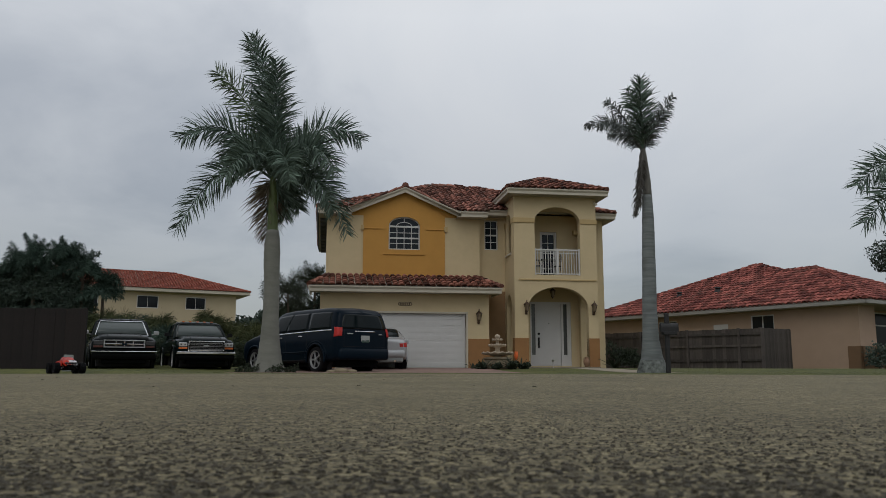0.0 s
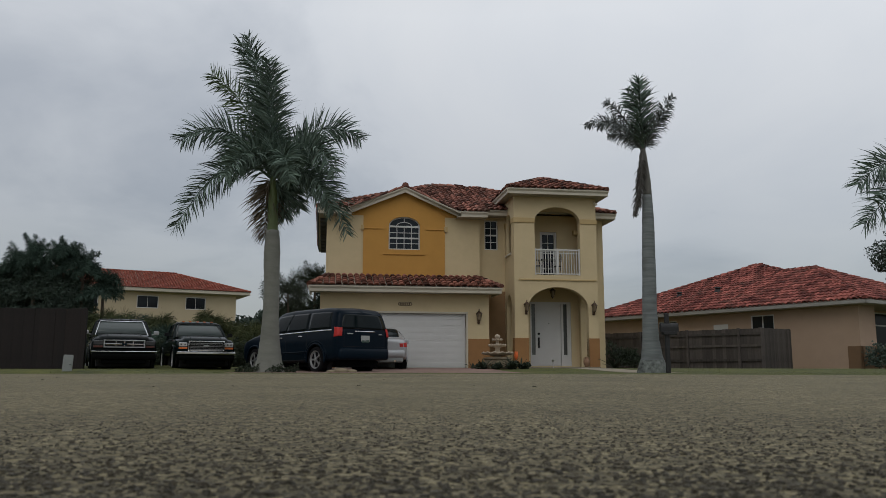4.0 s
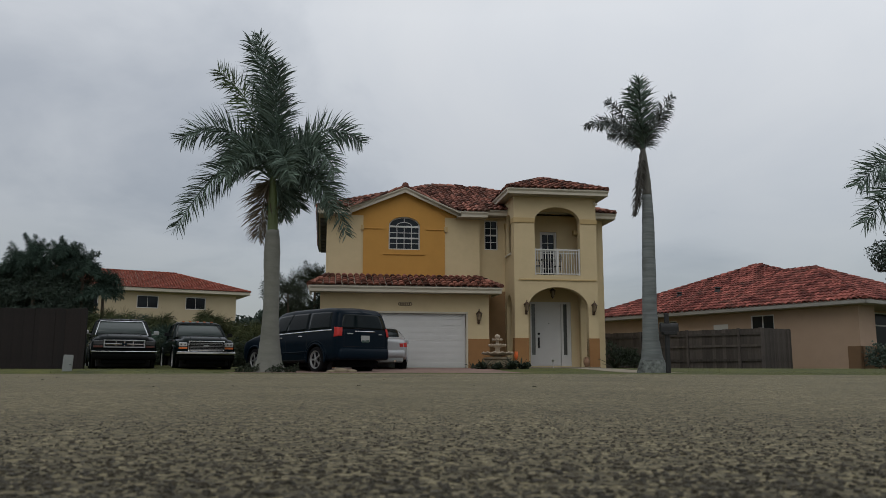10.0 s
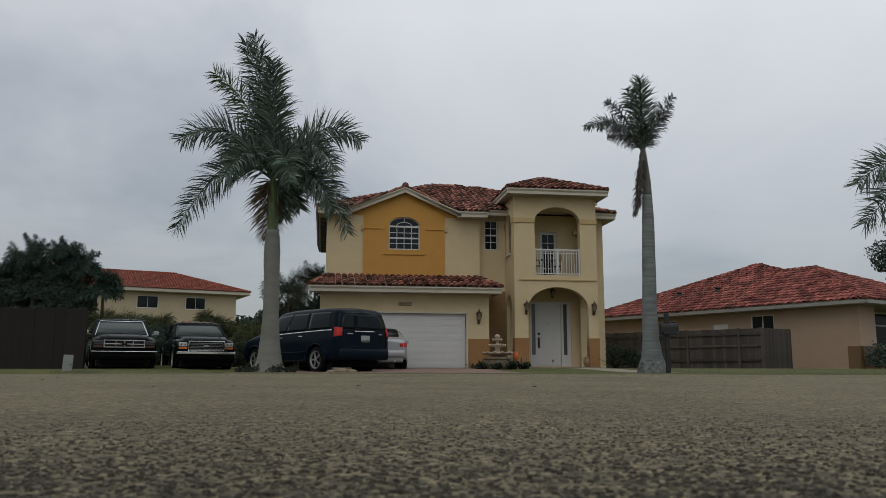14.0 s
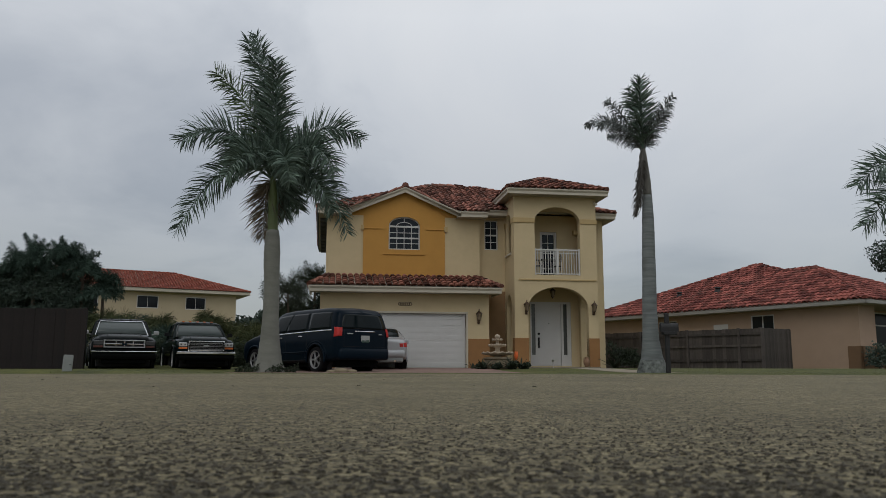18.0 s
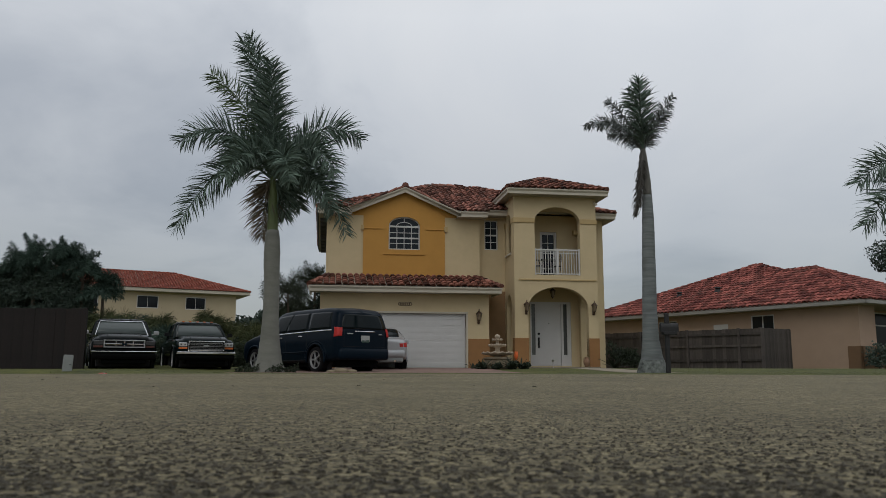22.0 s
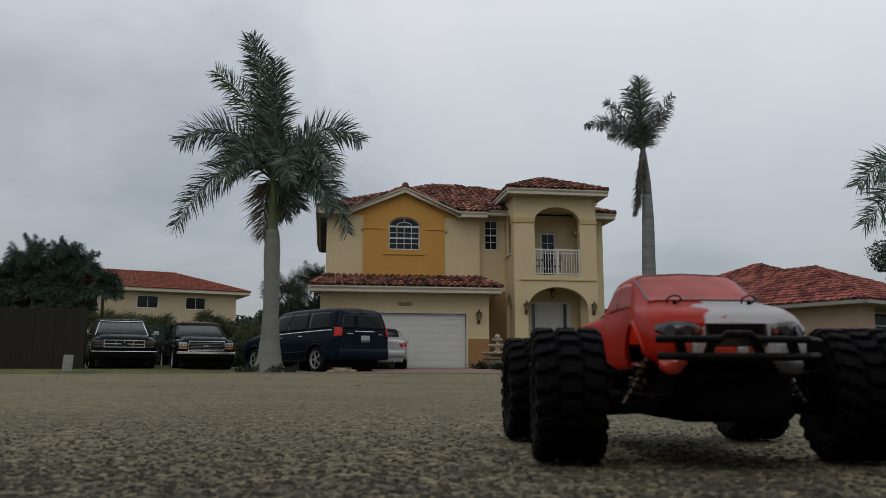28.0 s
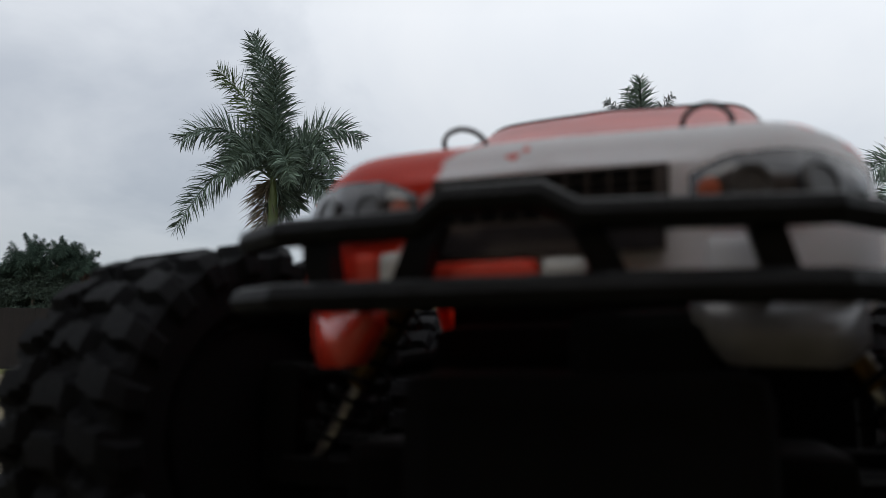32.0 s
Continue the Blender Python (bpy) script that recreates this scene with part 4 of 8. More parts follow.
def palm_one():
    z0 = gz(22.3)
    P = thing("royal_palm", pose(-4.80, 22.3, z0), "tall royal palm with grey trunk and drooping green fronds", "palm tree", "front yard palms")
    trunk("trunk", [(0, 0, -0.1, 0.50), (0, 0, 0.12, 0.42), (0, 0, 0.35, 0.345), (0, 0, 0.9, 0.268), (0, 0, 1.6, 0.225), (0.0, 0, 2.5, 0.215), (-0.02, 0, 3.0, 0.225), (-0.02, 0, 3.35, 0.232), (-0.02, 0, 3.75, 0.205), (-0.02, 0, 3.98, 0.175)], P, "bark", "grey ringed trunk")
    trunk("crownshaft", [(-0.02, 0, 3.96, 0.172), (-0.03, 0, 4.06, 0.150), (-0.03, 0, 4.5, 0.145), (-0.05, 0, 5.1, 0.125), (-0.07, 0, 5.55, 0.07)], P, "shaft", "smooth green crownshaft", rough=0.002)
    spec = [((-0.22, 2.27), (-1.00, 4.52), 0.3, "frond"), ((-0.10, 2.3), (-0.62, 4.42), -0.3, "frond"), ((0.12, 2.0), (0.10, 3.35), -0.7, "frond"), ((-0.72, 2.25), (-2.15, 3.60), 0.8, "frond_lit"),
            ((-1.20, 1.62), (-2.74, 1.05), -0.4, "frond"), ((-0.91, 1.55), (-1.75, 0.75), 0.9, "frond"), ((-1.34, 0.55), (-2.72, -1.62), -0.5, "frond"),
            ((1.25, 1.75), (2.65, 1.25), 0.3, "frond"), ((1.2, 1.1), (2.01, 0.0), -1.0, "frond"), ((1.32, 0.45), (2.26, -1.6), 0.2, "frond"), ((1.1, 0.35), (1.9, -1.0), -0.6, "frond"),
            ((-0.22, -0.35), (-0.36, -1.70), 0.35, "frond_dry"), ((0.22, -0.25), (0.30, -1.05), 0.45, "frond"), ((0.35, 0.15), (0.75, -0.75), 0.6, "frond"), ((0.60, 1.15), (1.15, 1.35), 0.9, "frond"),
            ((-0.42, 0.85), (-0.95, -0.33), -1.7, "frond"), ((0.45, 0.75), (0.85, -0.45), -1.5, "frond"), ((-0.1, 1.9), (-0.45, 3.5), 0.9, "frond")]
    for k, (mid, tip, dy, mm) in enumerate(spec):
        frond(P, (-0.08, 0, 5.47), (mid[0] * 0.95, mid[1] * 0.98), (tip[0] * 0.94, tip[1] * (0.95 if tip[1] > 4 else 0.975)), dy, mm, 10 + k, leaf=0.72, pairs=145, droop=0.30 if tip[1] > 1.5 else 0.55, sway=3.0 if tip[1] > 2.6 else (5.0 if mm == "frond_dry" else 1.0), width=0.021, label="dry drooping frond" if mm == "frond_dry" else "")
    return P


def palm_two():
    z0 = gz(22.0)
    P = thing("royal_palm", pose(5.71, 22.0, z0), "slender royal palm with pale trunk and wind-torn crown", "palm tree", "front yard palms")
    trunk("trunk", [(0, 0, -0.1, 0.46), (0, 0, 0.1, 0.40), (0, 0, 0.4, 0.30), (-0.02, 0, 0.9, 0.225), (-0.02, 0, 1.8, 0.195), (0.0, 0, 2.6, 0.19), (0.01, 0, 3.3, 0.18), (0.03, 0, 4.2, 0.165), (0.03, 0, 4.95, 0.135)], P, "bark2", "blue-grey blotched trunk", rough=0.004)
    trunk("root_collar", [(0, 0, -0.1, 0.468), (0, 0, 0.1, 0.408), (0, 0, 0.36, 0.318)], P, "lichen", "mottled lichen-covered base", rough=0.004)
    trunk("crownshaft", [(0.03, 0, 4.93, 0.132), (0.03, 0, 5.3, 0.12), (0.01, 0, 5.7, 0.095), (-0.02, 0, 6.05, 0.085), (-0.03, 0, 6.3, 0.06)], P, "shaft_grey", "grey fibrous crownshaft", rough=0.012)
    spec = [((-0.72, 0.98), (-1.58, 0.80), 0.2, 0.34, 1.3), ((-0.62, 0.82), (-1.36, 0.60), -0.4, 0.34, 1.3), ((-0.47, 1.12), (-0.96, 1.58), 0.3, 0.34, 1.2), ((-0.20, 1.0), (-0.46, 1.72), -0.3, 0.46, 0.6),
            ((0.0, 1.1), (0.03, 2.24), 0.2, 0.56, 0.2), ((-0.06, 0.95), (-0.14, 1.85), -0.4, 0.52, 0.3), ((0.32, 0.86), (0.90, 1.62), 0.0, 0.36, 0.9), ((0.27, 0.62), (0.72, 1.22), -0.4, 0.36, 0.9), ((-0.35, 0.55), (-0.85, 0.62), 0.5, 0.34, 1.2)]
    for k, (mid, tip, dy, lf, dr) in enumerate(spec):
        frond(P, (-0.03, 0, 6.22), mid, tip, dy, "frond" if k in (3, 4, 5) else "frond_torn", 40 + k, leaf=lf, pairs=110, droop=dr, sway=0.7, ragged=0.12, width=0.019 if k in (4, 5) else 0.014)
    # dead frond, folded flat and hanging down against the shaft
    rng = random.Random(5)
    v, f = [], []
    for k in range(22):
        s = k / 21
        cx, cz = -0.13 * s - 0.15 * s * s, -1.85 * s
        wl, wr = 0.035 + 0.07 * math.sin(math.pi * min(1, 0.1 + s)) + rng.uniform(-0.02, 0.03), 0.03 + 0.05 * math.sin(math.pi * min(1, 0.1 + s)) + rng.uniform(-0.02, 0.02)
        v += [(cx - wl, -0.02 + rng.uniform(-0.02, 0.02), cz), (cx, -0.07 + rng.uniform(-0.01, 0.01), cz + 0.01), (cx + wr, -0.03 + rng.uniform(-0.02, 0.02), cz)]
    for k in range(21):
        f += [(3 * k, 3 * k + 1, 3 * k + 4, 3 * k + 3), (3 * k + 1, 3 * k + 2, 3 * k + 5, 3 * k + 4)]
    frond_mesh(v, f, (0, -0.04, 0), (-0.13, -0.08, -1.0), (-0.30, -0.05, -1.85), 0.26, 130, 60, 0.012, 2.6)
    dead = raw("frond", v, f, "frond_dead", P, "dead grey-brown hanging frond")
    dead.location = (-0.07, -0.09, 6.2)
    SWAY.append((dead, Vector((-0.07, -0.09, 6.2)), 0.5, 60))
    return P


def palm_three():
    z0 = gz(20)
    P = thing("royal_palm", pose(12.78, 20.4, z0), "royal palm with arching green fronds beside the road", "palm tree", "front yard palms")
    trunk("trunk", [(0, 0, -0.1, 0.4), (0, 0, 0.4, 0.28), (0, 0, 2.5, 0.22), (0, 0, 4.0, 0.16)], P, "bark")
    trunk("crownshaft", [(0, 0, 3.98, 0.155), (0, 0, 4.8, 0.12), (0, 0, 5.3, 0.07)], P, "shaft", rough=0.002)
    spec = [((-0.97, 0.5), (-1.95, -0.27), 0.0), ((-1.05, -0.45), (-2.06, -1.42), -0.4), ((0.99, 1.0), (1.76, 0.15), 0.0), ((0.68, -0.45), (1.27, -1.77), 0.0), ((0.14, 1.51), (0.41, 2.9), 0.4)]
    for k, (mid, tip, dy) in enumerate(spec):
        frond(P, (0, 0, 5.2), mid, tip, dy, "frond", 70 + k, leaf=0.72, pairs=105, sway=0.9, droop=0.45, width=0.02)


palm_one()
palm_two()
palm_three()


def clump_palm(m, stems, height, spread, seed, label, material="frond", name="clumping_palm", pairs=26, leaf=0.4, fronds=7):
    """Several thin stems, each with a head of arching fronds."""
    rng = random.Random(seed)
    P = thing(name, m, label, "palm tree", "background palms")
    for k in range(stems):
        a, r = rng.uniform(0, 6.28), rng.uniform(0, spread * 0.35) * (stems > 1)
        x, y, h = r * math.cos(a), r * math.sin(a), height * (rng.uniform(0.6, 1.0) if stems > 1 else 1.0)
        bm = B()
        tube(bm, [(x * 0.5, y * 0.5, -0.1), (x * 0.8, y * 0.8, h * 0.5), (x, y, h)], [0.10, 0.08, 0.06], 7)
        part("trunk", bm, "wood", P)
        v, f = [], []
        for j in range(fronds):
            b = j * 6.283 / fronds + rng.uniform(-0.3, 0.3)
            ln, up = spread * rng.uniform(0.40, 0.80), rng.uniform(0.25, 1.3) * spread * 0.6
            tip = (x + ln * math.cos(b), y + ln * math.sin(b), h + up * 0.5 - 0.25 * spread)
            mid = (x + ln * 0.5 * math.cos(b), y + ln * 0.5 * math.sin(b), h + up * 0.78)
            frond_mesh(v, f, (x, y, h), mid, tip, leaf, pairs, seed * 31 + k * 7 + j, 0.011, 1.0, 0.0, 0.55 if stems > 1 else 1.25)
        for j in range(6 if stems == 1 else 0):
            b = j * 1.05 + rng.random()
            frond_mesh(v, f, (x, y, h), (x + 0.14 * math.cos(b), y + 0.1 * math.sin(b), h + 0.62), (x + 0.62 * math.cos(b), y + 0.3 * math.sin(b), h + rng.uniform(0.75, 1.40)), leaf * 0.72, pairs, seed * 57 + j, 0.011, 0.6)
        raw("crown", v, f, material, P)
    return P


def leaf_cloud(blobs, count, size, seed):
    """Many small bent leaves scattered through overlapping uneven clumps."""
    rng = np.random.default_rng(seed)
    w = np.array([b[3] * b[3] * b[5] for b in blobs])
    pick = rng.choice(len(blobs), count, p=w / w.sum())
    verts, faces = [], []
    for i in pick:
        cx, cy, cz, rx, ry, rz = blobs[i]
        d = rng.normal(size=3)
        d /= np.linalg.norm(d)
        wob = 0.75 + 0.45 * noise.noise(Vector((d[0] * 2 + cx, d[1] * 2 + cy, d[2] * 2 + cz)))
        r = wob * (0.35 + 0.65 * rng.random() ** 0.45)
        c = np.array((cx + d[0] * rx * r, cy + d[1] * ry * r, cz + d[2] * rz * r))
        a, b = rng.normal(size=3), rng.normal(size=3)
        a /= np.linalg.norm(a)
        b = np.cross(a, b)
        b /= np.linalg.norm(b)
        s = size * (0.6 + 0.8 * rng.random())
        k = len(verts)
        verts += [tuple(c - a * s), tuple(c + b * s * 0.45), tuple(c + a * s), tuple(c - b * s * 0.45)]
        faces.append((k, k + 1, k + 2, k + 3))
    return verts, faces


def leafy_tree(m, blobs, count, size, seed, label, name="tree", category="tree", material="leaf", trunk_h=2.0, r=0.18):
    T = thing(name, m, label, category, "background trees")
    bm = B()
    tube(bm, [(0, 0, -0.1), (0.05, 0, trunk_h * 0.5), (0, 0.05, trunk_h)], [r * 1.3, r, r * 0.8], 9)
    part("trunk", bm, "wood", T)
    for b in blobs:
        bm = B()
        tube(bm, [(0, 0.05, trunk_h * 0.9), (b[0] * 0.5, b[1] * 0.5, (trunk_h + b[2]) * 0.5 + 0.1), (b[0] * 0.95, b[1] * 0.95, b[2])], [r * 0.6, r * 0.4, r * 0.15], 6)
        part("limb", bm, "wood", T)
    v, f = leaf_cloud(blobs, count, size, seed)
    raw("crown", v, f, material, T)
    return T


def shrub(m, blobs, count, size, seed, label, material="leaf2"):
    T = thing("shrub", m, label, "shrub", "garden shrubs")
    bm = B()
    for b in blobs:
        tube(bm, [(b[0] * 0.3, b[1] * 0.3, -0.05), (b[0], b[1], b[2])], [0.025, 0.01], 5)
    part("stems", bm, "wood", T)
    v, f = leaf_cloud(blobs, count, size, seed)
    raw("foliage", v, f, material, T)
    return T


G = gz(40)
# dark trees behind the fence
leafy_tree(pose(-17.2, 33.5, G), [(-0.9, 0, 3.2, 1.5, 1.3, 1.3), (0.8, 0.2, 3.3, 1.6, 1.3, 1.2), (1.6, 0, 3.0, 1.1, 1.1, 1.0), (-2.4, 0, 3.2, 1.3, 1.2, 1.2), (0.2, -0.2, 3.6, 1.4, 1.0, 0.8), (2.2, 0, 2.4, 0.7, 0.8, 0.8), (1.3, 0, 3.5, 0.9, 0.9, 0.7), (-1.3, 0, 3.7, 1.0, 0.9, 0.7), (0.9, -0.3, 2.2, 1.4, 1.0, 0.8), (-1.2, -0.3, 2.2, 1.4, 1.0, 0.8)], 95000, 0.05, 3, "dense dark green tree behind the brown fence")
for k, (x, y, h, sp) in enumerate(((-16.95, 33.0, 4.25, 1.7), (-15.85, 33.2, 4.2, 1.7), (-15.05, 33.2, 3.85, 1.6), (-17.75, 33.4, 3.95, 1.6), (-14.15, 33.2, 3.0, 1.6))):
    clump_palm(pose(x, y, G), 1, h, sp, 21 + k, "dark feathery palm behind the fence", "frond_far", pairs=110, leaf=0.36, fronds=12)
# feathery palms before the far house
for k, (x, y, h, sp) in enumerate(((-14.0, 33, 1.75, 1.7), (-13.0, 34, 1.55, 1.6), (-11.8, 33, 1.5, 1.6), (-10.9, 35, 1.3, 1.6), (-9.7, 34, 1.75, 1.6), (-8.9, 35, 1.3, 1.5), (-12.4, 32, 1.1, 1.5), (-11.2, 32, 1.0, 1.5), (-7.9, 34, 1.2, 1.5))):
    clump_palm(pose(x, y, G), 3, h, sp, 51 + k, "bushy green areca palm behind the parked trucks", "frond_bush" if k % 2 == 0 else "frond_far", pairs=70, leaf=0.36, fronds=9)
# low dark hedge behind the parked trucks
for k in range(9):
    hx, hy = -15.0 + k * 0.95, 31.0 + 0.3 * (k % 2)
    shrub(pose(hx, hy, gz(31)), [(0, 0, 0.5, 0.75, 0.5, 0.6), (0.45, 0, 0.2, 0.6, 0.4, 0.35), (0.3, 0.1, 0.85, 0.45, 0.4, 0.35 + 0.05 * (k % 3))], 1700, 0.06, 90 + k, "dense dark hedge plant behind the parked trucks")
# trees between the houses
leafy_tree(pose(-9.3, 44, G), [(0, 0, 2.6, 1.6, 1.2, 1.1), (1.8, 0.5, 2.6, 1.5, 1.2, 1.2), (-1.5, 0, 2.2, 1.2, 1, 0.9)], 5000, 0.12, 12, "dark hedge tree between the houses")
leafy_tree(pose(-6.6, 44, G), [(0, 0, 3.2, 1.3, 1.2, 1.4), (0.6, 0.3, 2.2, 1.5, 1.2, 1.2), (-0.9, 0.2, 2.4, 1.3, 1.1, 1.1)], 5000, 0.12, 13, "dark tree beside the garage")
clump_palm(pose(-8.2, 43, G), 2, 4.2, 2.2, 77, "dark palm between the houses", "leaf2", pairs=80, leaf=0.5, fronds=10)
clump_palm(pose(-7.0, 43.5, G), 1, 4.5, 2.2, 78, "dark palm between the houses", "leaf2", pairs=80, leaf=0.5, fronds=10)
# tree beyond the neighbour's roof
leafy_tree(pose(23.3, 40, G), [(-0.4, 0, 5.6, 1.5, 1.3, 1.2), (0.8, 0, 6.6, 1.8, 1.5, 1.3), (1.2, 0, 5.0, 1.6, 1.3, 1.2), (0.0, 0, 4.6, 1.0, 1.0, 0.8)], 16000, 0.075, 14, "leafy green tree beyond the red roof", trunk_h=4.2)


def spiky(m, count, length, seed, label, material="leaf2"):
    T = thing("spiky_plant", m, label, "plant", "garden plants")
    rng = random.Random(seed)
    for k in range(count):
        a, e, ln = rng.uniform(0, 6.28), rng.uniform(0.35, 1.25), length * rng.uniform(0.6, 1.1)
        bm = B()
        rings = []
        for i in range(5):
            s = i / 4
            p = Vector((math.cos(a) * ln * s * math.cos(e), math.sin(a) * ln * s * math.cos(e), ln * s * math.sin(e) - 0.25 * ln * s * s))
            w = 0.035 * math.sin(math.pi * (0.15 + 0.82 * s)) * (1 if s < 1 else 0.1)
            n = Vector((-math.sin(a), math.cos(a), 0))
            rings.append([p - n * w, p + Vector((0, 0, -0.006)), p + n * w, p + Vector((0, 0, 0.012))])
        loft(bm, rings)
        part("blade", bm, material, T)
    return T


for k, (x, y, n, ln) in enumerate(((1.35, 26.6, 12, 0.55), (2.25, 26.4, 14, 0.6), (2.6, 26.9, 12, 0.7), (1.0, 27.3, 9, 0.45))):
    spiky(pose(x, y, gz(y)), n, ln, 5 + k, "strappy green plant round the fountain")
for k, (x, y, r) in enumerate(((1.25, 26.7, 0.22), (1.75, 26.3, 0.22), (2.30, 26.5, 0.27), (2.75, 26.9, 0.22))):
    shrub(pose(x, y, gz(y)), [(0, 0, r * 0.5, r, r * 0.8, r * 0.6), (r * 0.4, 0.1, r * 0.8, r * 0.5, r * 0.5, r * 0.4)], 500, 0.045, 140 + k, "low leafy green plant round the fountain")
flower = thing("orange_flower", pose(2.42, 26.6, gz(26.6)), "upright plant with a bright orange bloom", "flower")
bm = B()
tube(bm, [(0, 0, 0), (0.02, 0, 0.3)], 0.012, 6)
part("stem", bm, "leaf2", flower)
for k in range(6):
    a = k * 1.047
    bm = B()
    loft(bm, [[Vector((math.cos(a) * r + dx * math.sin(a) * w, math.sin(a) * r - dx * math.cos(a) * w, 0.3 + z)) for dx in (-1, 0, 1)] for r, z, w in ((0.01, 0, 0.02), (0.05, 0.14, 0.045), (0.06, 0.30, 0.01))], caps=False, closed=False)
    part("petal", bm, "orange", flower)
shrub(pose(6.45, 29.5, gz(29.5)), [(0, 0, 0.45, 0.5, 0.4, 0.45), (0.45, 0.1, 0.45, 0.45, 0.35, 0.4), (-0.3, 0, 0.75, 0.25, 0.25, 0.35)], 2200, 0.045, 31, "loose green shrub beside the porch")
spiky(pose(6.2, 29.2, gz(29.2)), 14, 0.9, 41, "arching strappy plant beside the porch")
shrub(pose(6.9, 29.3, gz(29.3)), [(0, 0, 0.25, 0.4, 0.3, 0.25)], 600, 0.04, 32, "low shrub with pale flowers beside the walk")
for k, (x, y) in enumerate(((-5.15, 22.0), (-4.55, 21.9), (-4.2, 22.3), (-5.6, 22.6))):
    shrub(pose(x, y, gz(y)), [(0, 0, 0.08, 0.3, 0.25, 0.14), (0.15, 0, 0.18, 0.12, 0.12, 0.16)], 420, 0.03, 60 + k, "weedy tuft at the foot of the palm")


shrub(pose(16.75, 31.0, 0.15), [(0, 0, 0.55, 0.6, 0.6, 0.6), (0.9, 0.4, 0.6, 0.7, 0.6, 0.6), (1.9, 0.8, 0.6, 0.8, 0.6, 0.6)], 3200, 0.06, 120, "dense dark hedge before the neighbour's porch", "leaf")


def rocks():
    rng = random.Random(2)
    for x, y, r in ((-2.85, 22.4, 0.16), (-2.55, 22.5, 0.11), (-3.1, 22.3, 0.10), (-5.75, 23.0, 0.13)):
        bm = B()
        bmesh.ops.create_icosphere(bm, subdivisions=2, radius=r)
        for v in bm.verts:
            v.co *= 1 + 0.3 * noise.noise(v.co * 5 + Vector((x, y, 0)))
            v.co.z *= 0.6
            v.co.x *= 1.4
        ob = part("landscape_rock", bm, "rock", smooth=True)
        ob.location = (x, y, gz(y) + r * 0.3)
        tagged(ob, "rounded pale tan landscape rock by the driveway", "rock", "landscape rocks")


rocks()


def fountain():
    y = 27.0
    F = thing("garden_fountain", pose(1.83, y, gz(y)), "three-tiered cream cast stone garden fountain", "fountain")
    bm = B()
    lathe(bm, [(0.46, 0), (0.48, 0.05), (0.45, 0.08), (0.44, 0.30), (0.48, 0.34), (0.48, 0.38), (0.40, 0.39), (0.38, 0.30), (0.1, 0.28)], 28)
    part("pool", bm, "rock", F, "round weathered pool wall")
    for name, prof in (("pedestal", [(0.20, 0.28), (0.16, 0.33), (0.11, 0.36), (0.10, 0.43), (0.15, 0.47)]),
                       ("column", [(0.15, 0.53), (0.10, 0.57), (0.075, 0.64), (0.085, 0.70), (0.12, 0.735)]), ("spout", [(0.09, 0.80), (0.055, 0.84), (0.045, 0.92), (0.07, 0.945)])):
        bm = B()
        lathe(bm, prof, 18)
        part(name, bm, "fountain", F, smooth=True)
    for z, r, h in ((0.44, 0.53, 0.11), (0.72, 0.305, 0.09), (0.93, 0.175, 0.06)):
        bm = B()
        n = 48
        rings = []
        for rr, zz, sc in ((0.22, 0, 0), (0.60, h * 0.18, 0.0), (0.88, h * 0.55, 0.02), (1.0, h, 0.05), (0.965, h + 0.012, 0.05), (0.85, h * 0.75, 0), (0.2, h * 0.45, 0)):
            rings.append([(r * rr * (1 + sc * math.cos(i * math.pi * 0.5)) * math.cos(i * 2 * math.pi / n), r * rr * (1 + sc * math.cos(i * math.pi * 0.5)) * math.sin(i * 2 * math.pi / n), z + zz - (0.024 * math.cos(i * math.pi * 0.5) if sc else 0)) for i in range(n)])
        loft(bm, rings)
        part("basin", bm, "fountain", F, "scalloped bowl", smooth=True)
    bm = B()
    lathe(bm, [(0.05, 0.98), (0.04, 1.0), (0.075, 1.035), (0.095, 1.08), (0.08, 1.125), (0.045, 1.15), (0.004, 1.17)], 14)
    part("finial", bm, "fountain", F, smooth=True)


fountain()

vase = thing("garden_urn", HOUSE @ pose(5.55, -0.28, 0.26) @ Matrix.Scale(0.8, 4), "terracotta urn standing beside the porch column", "urn")
bm = B()
lathe(bm, [(0.08, 0), (0.09, 0.02), (0.15, 0.16), (0.16, 0.26), (0.09, 0.38), (0.08, 0.42), (0.12, 0.46), (0.1, 0.46), (0.06, 0.42)], 18)
part("body", bm, "terracotta", vase, smooth=True)
bm = B()
tube(bm, [(-0.09, 0, 0.4), (-0.17, 0, 0.42), (-0.16, 0, 0.3)], 0.014, 6)
part("handle", bm, "terracotta", vase)
bm = B()
tube(bm, [(0.09, 0, 0.4), (0.17, 0, 0.42), (0.16, 0, 0.3)], 0.014, 6)
part("handle", bm, "terracotta", vase)

stake = thing("garden_light", HOUSE @ pose(3.95, -1.2, gz(29.9)), "small metal garden stake light by the walk", "garden light")
bm = B()
tube(bm, [(0, 0, -0.05), (0, 0, 0.26)], 0.012, 6)
part("stake", bm, "steel", stake)
bm = B()
lathe(bm, [(0.02, 0.24), (0.06, 0.30), (0.065, 0.32), (0.0, 0.34)], 10)
part("head", bm, "steel", stake)

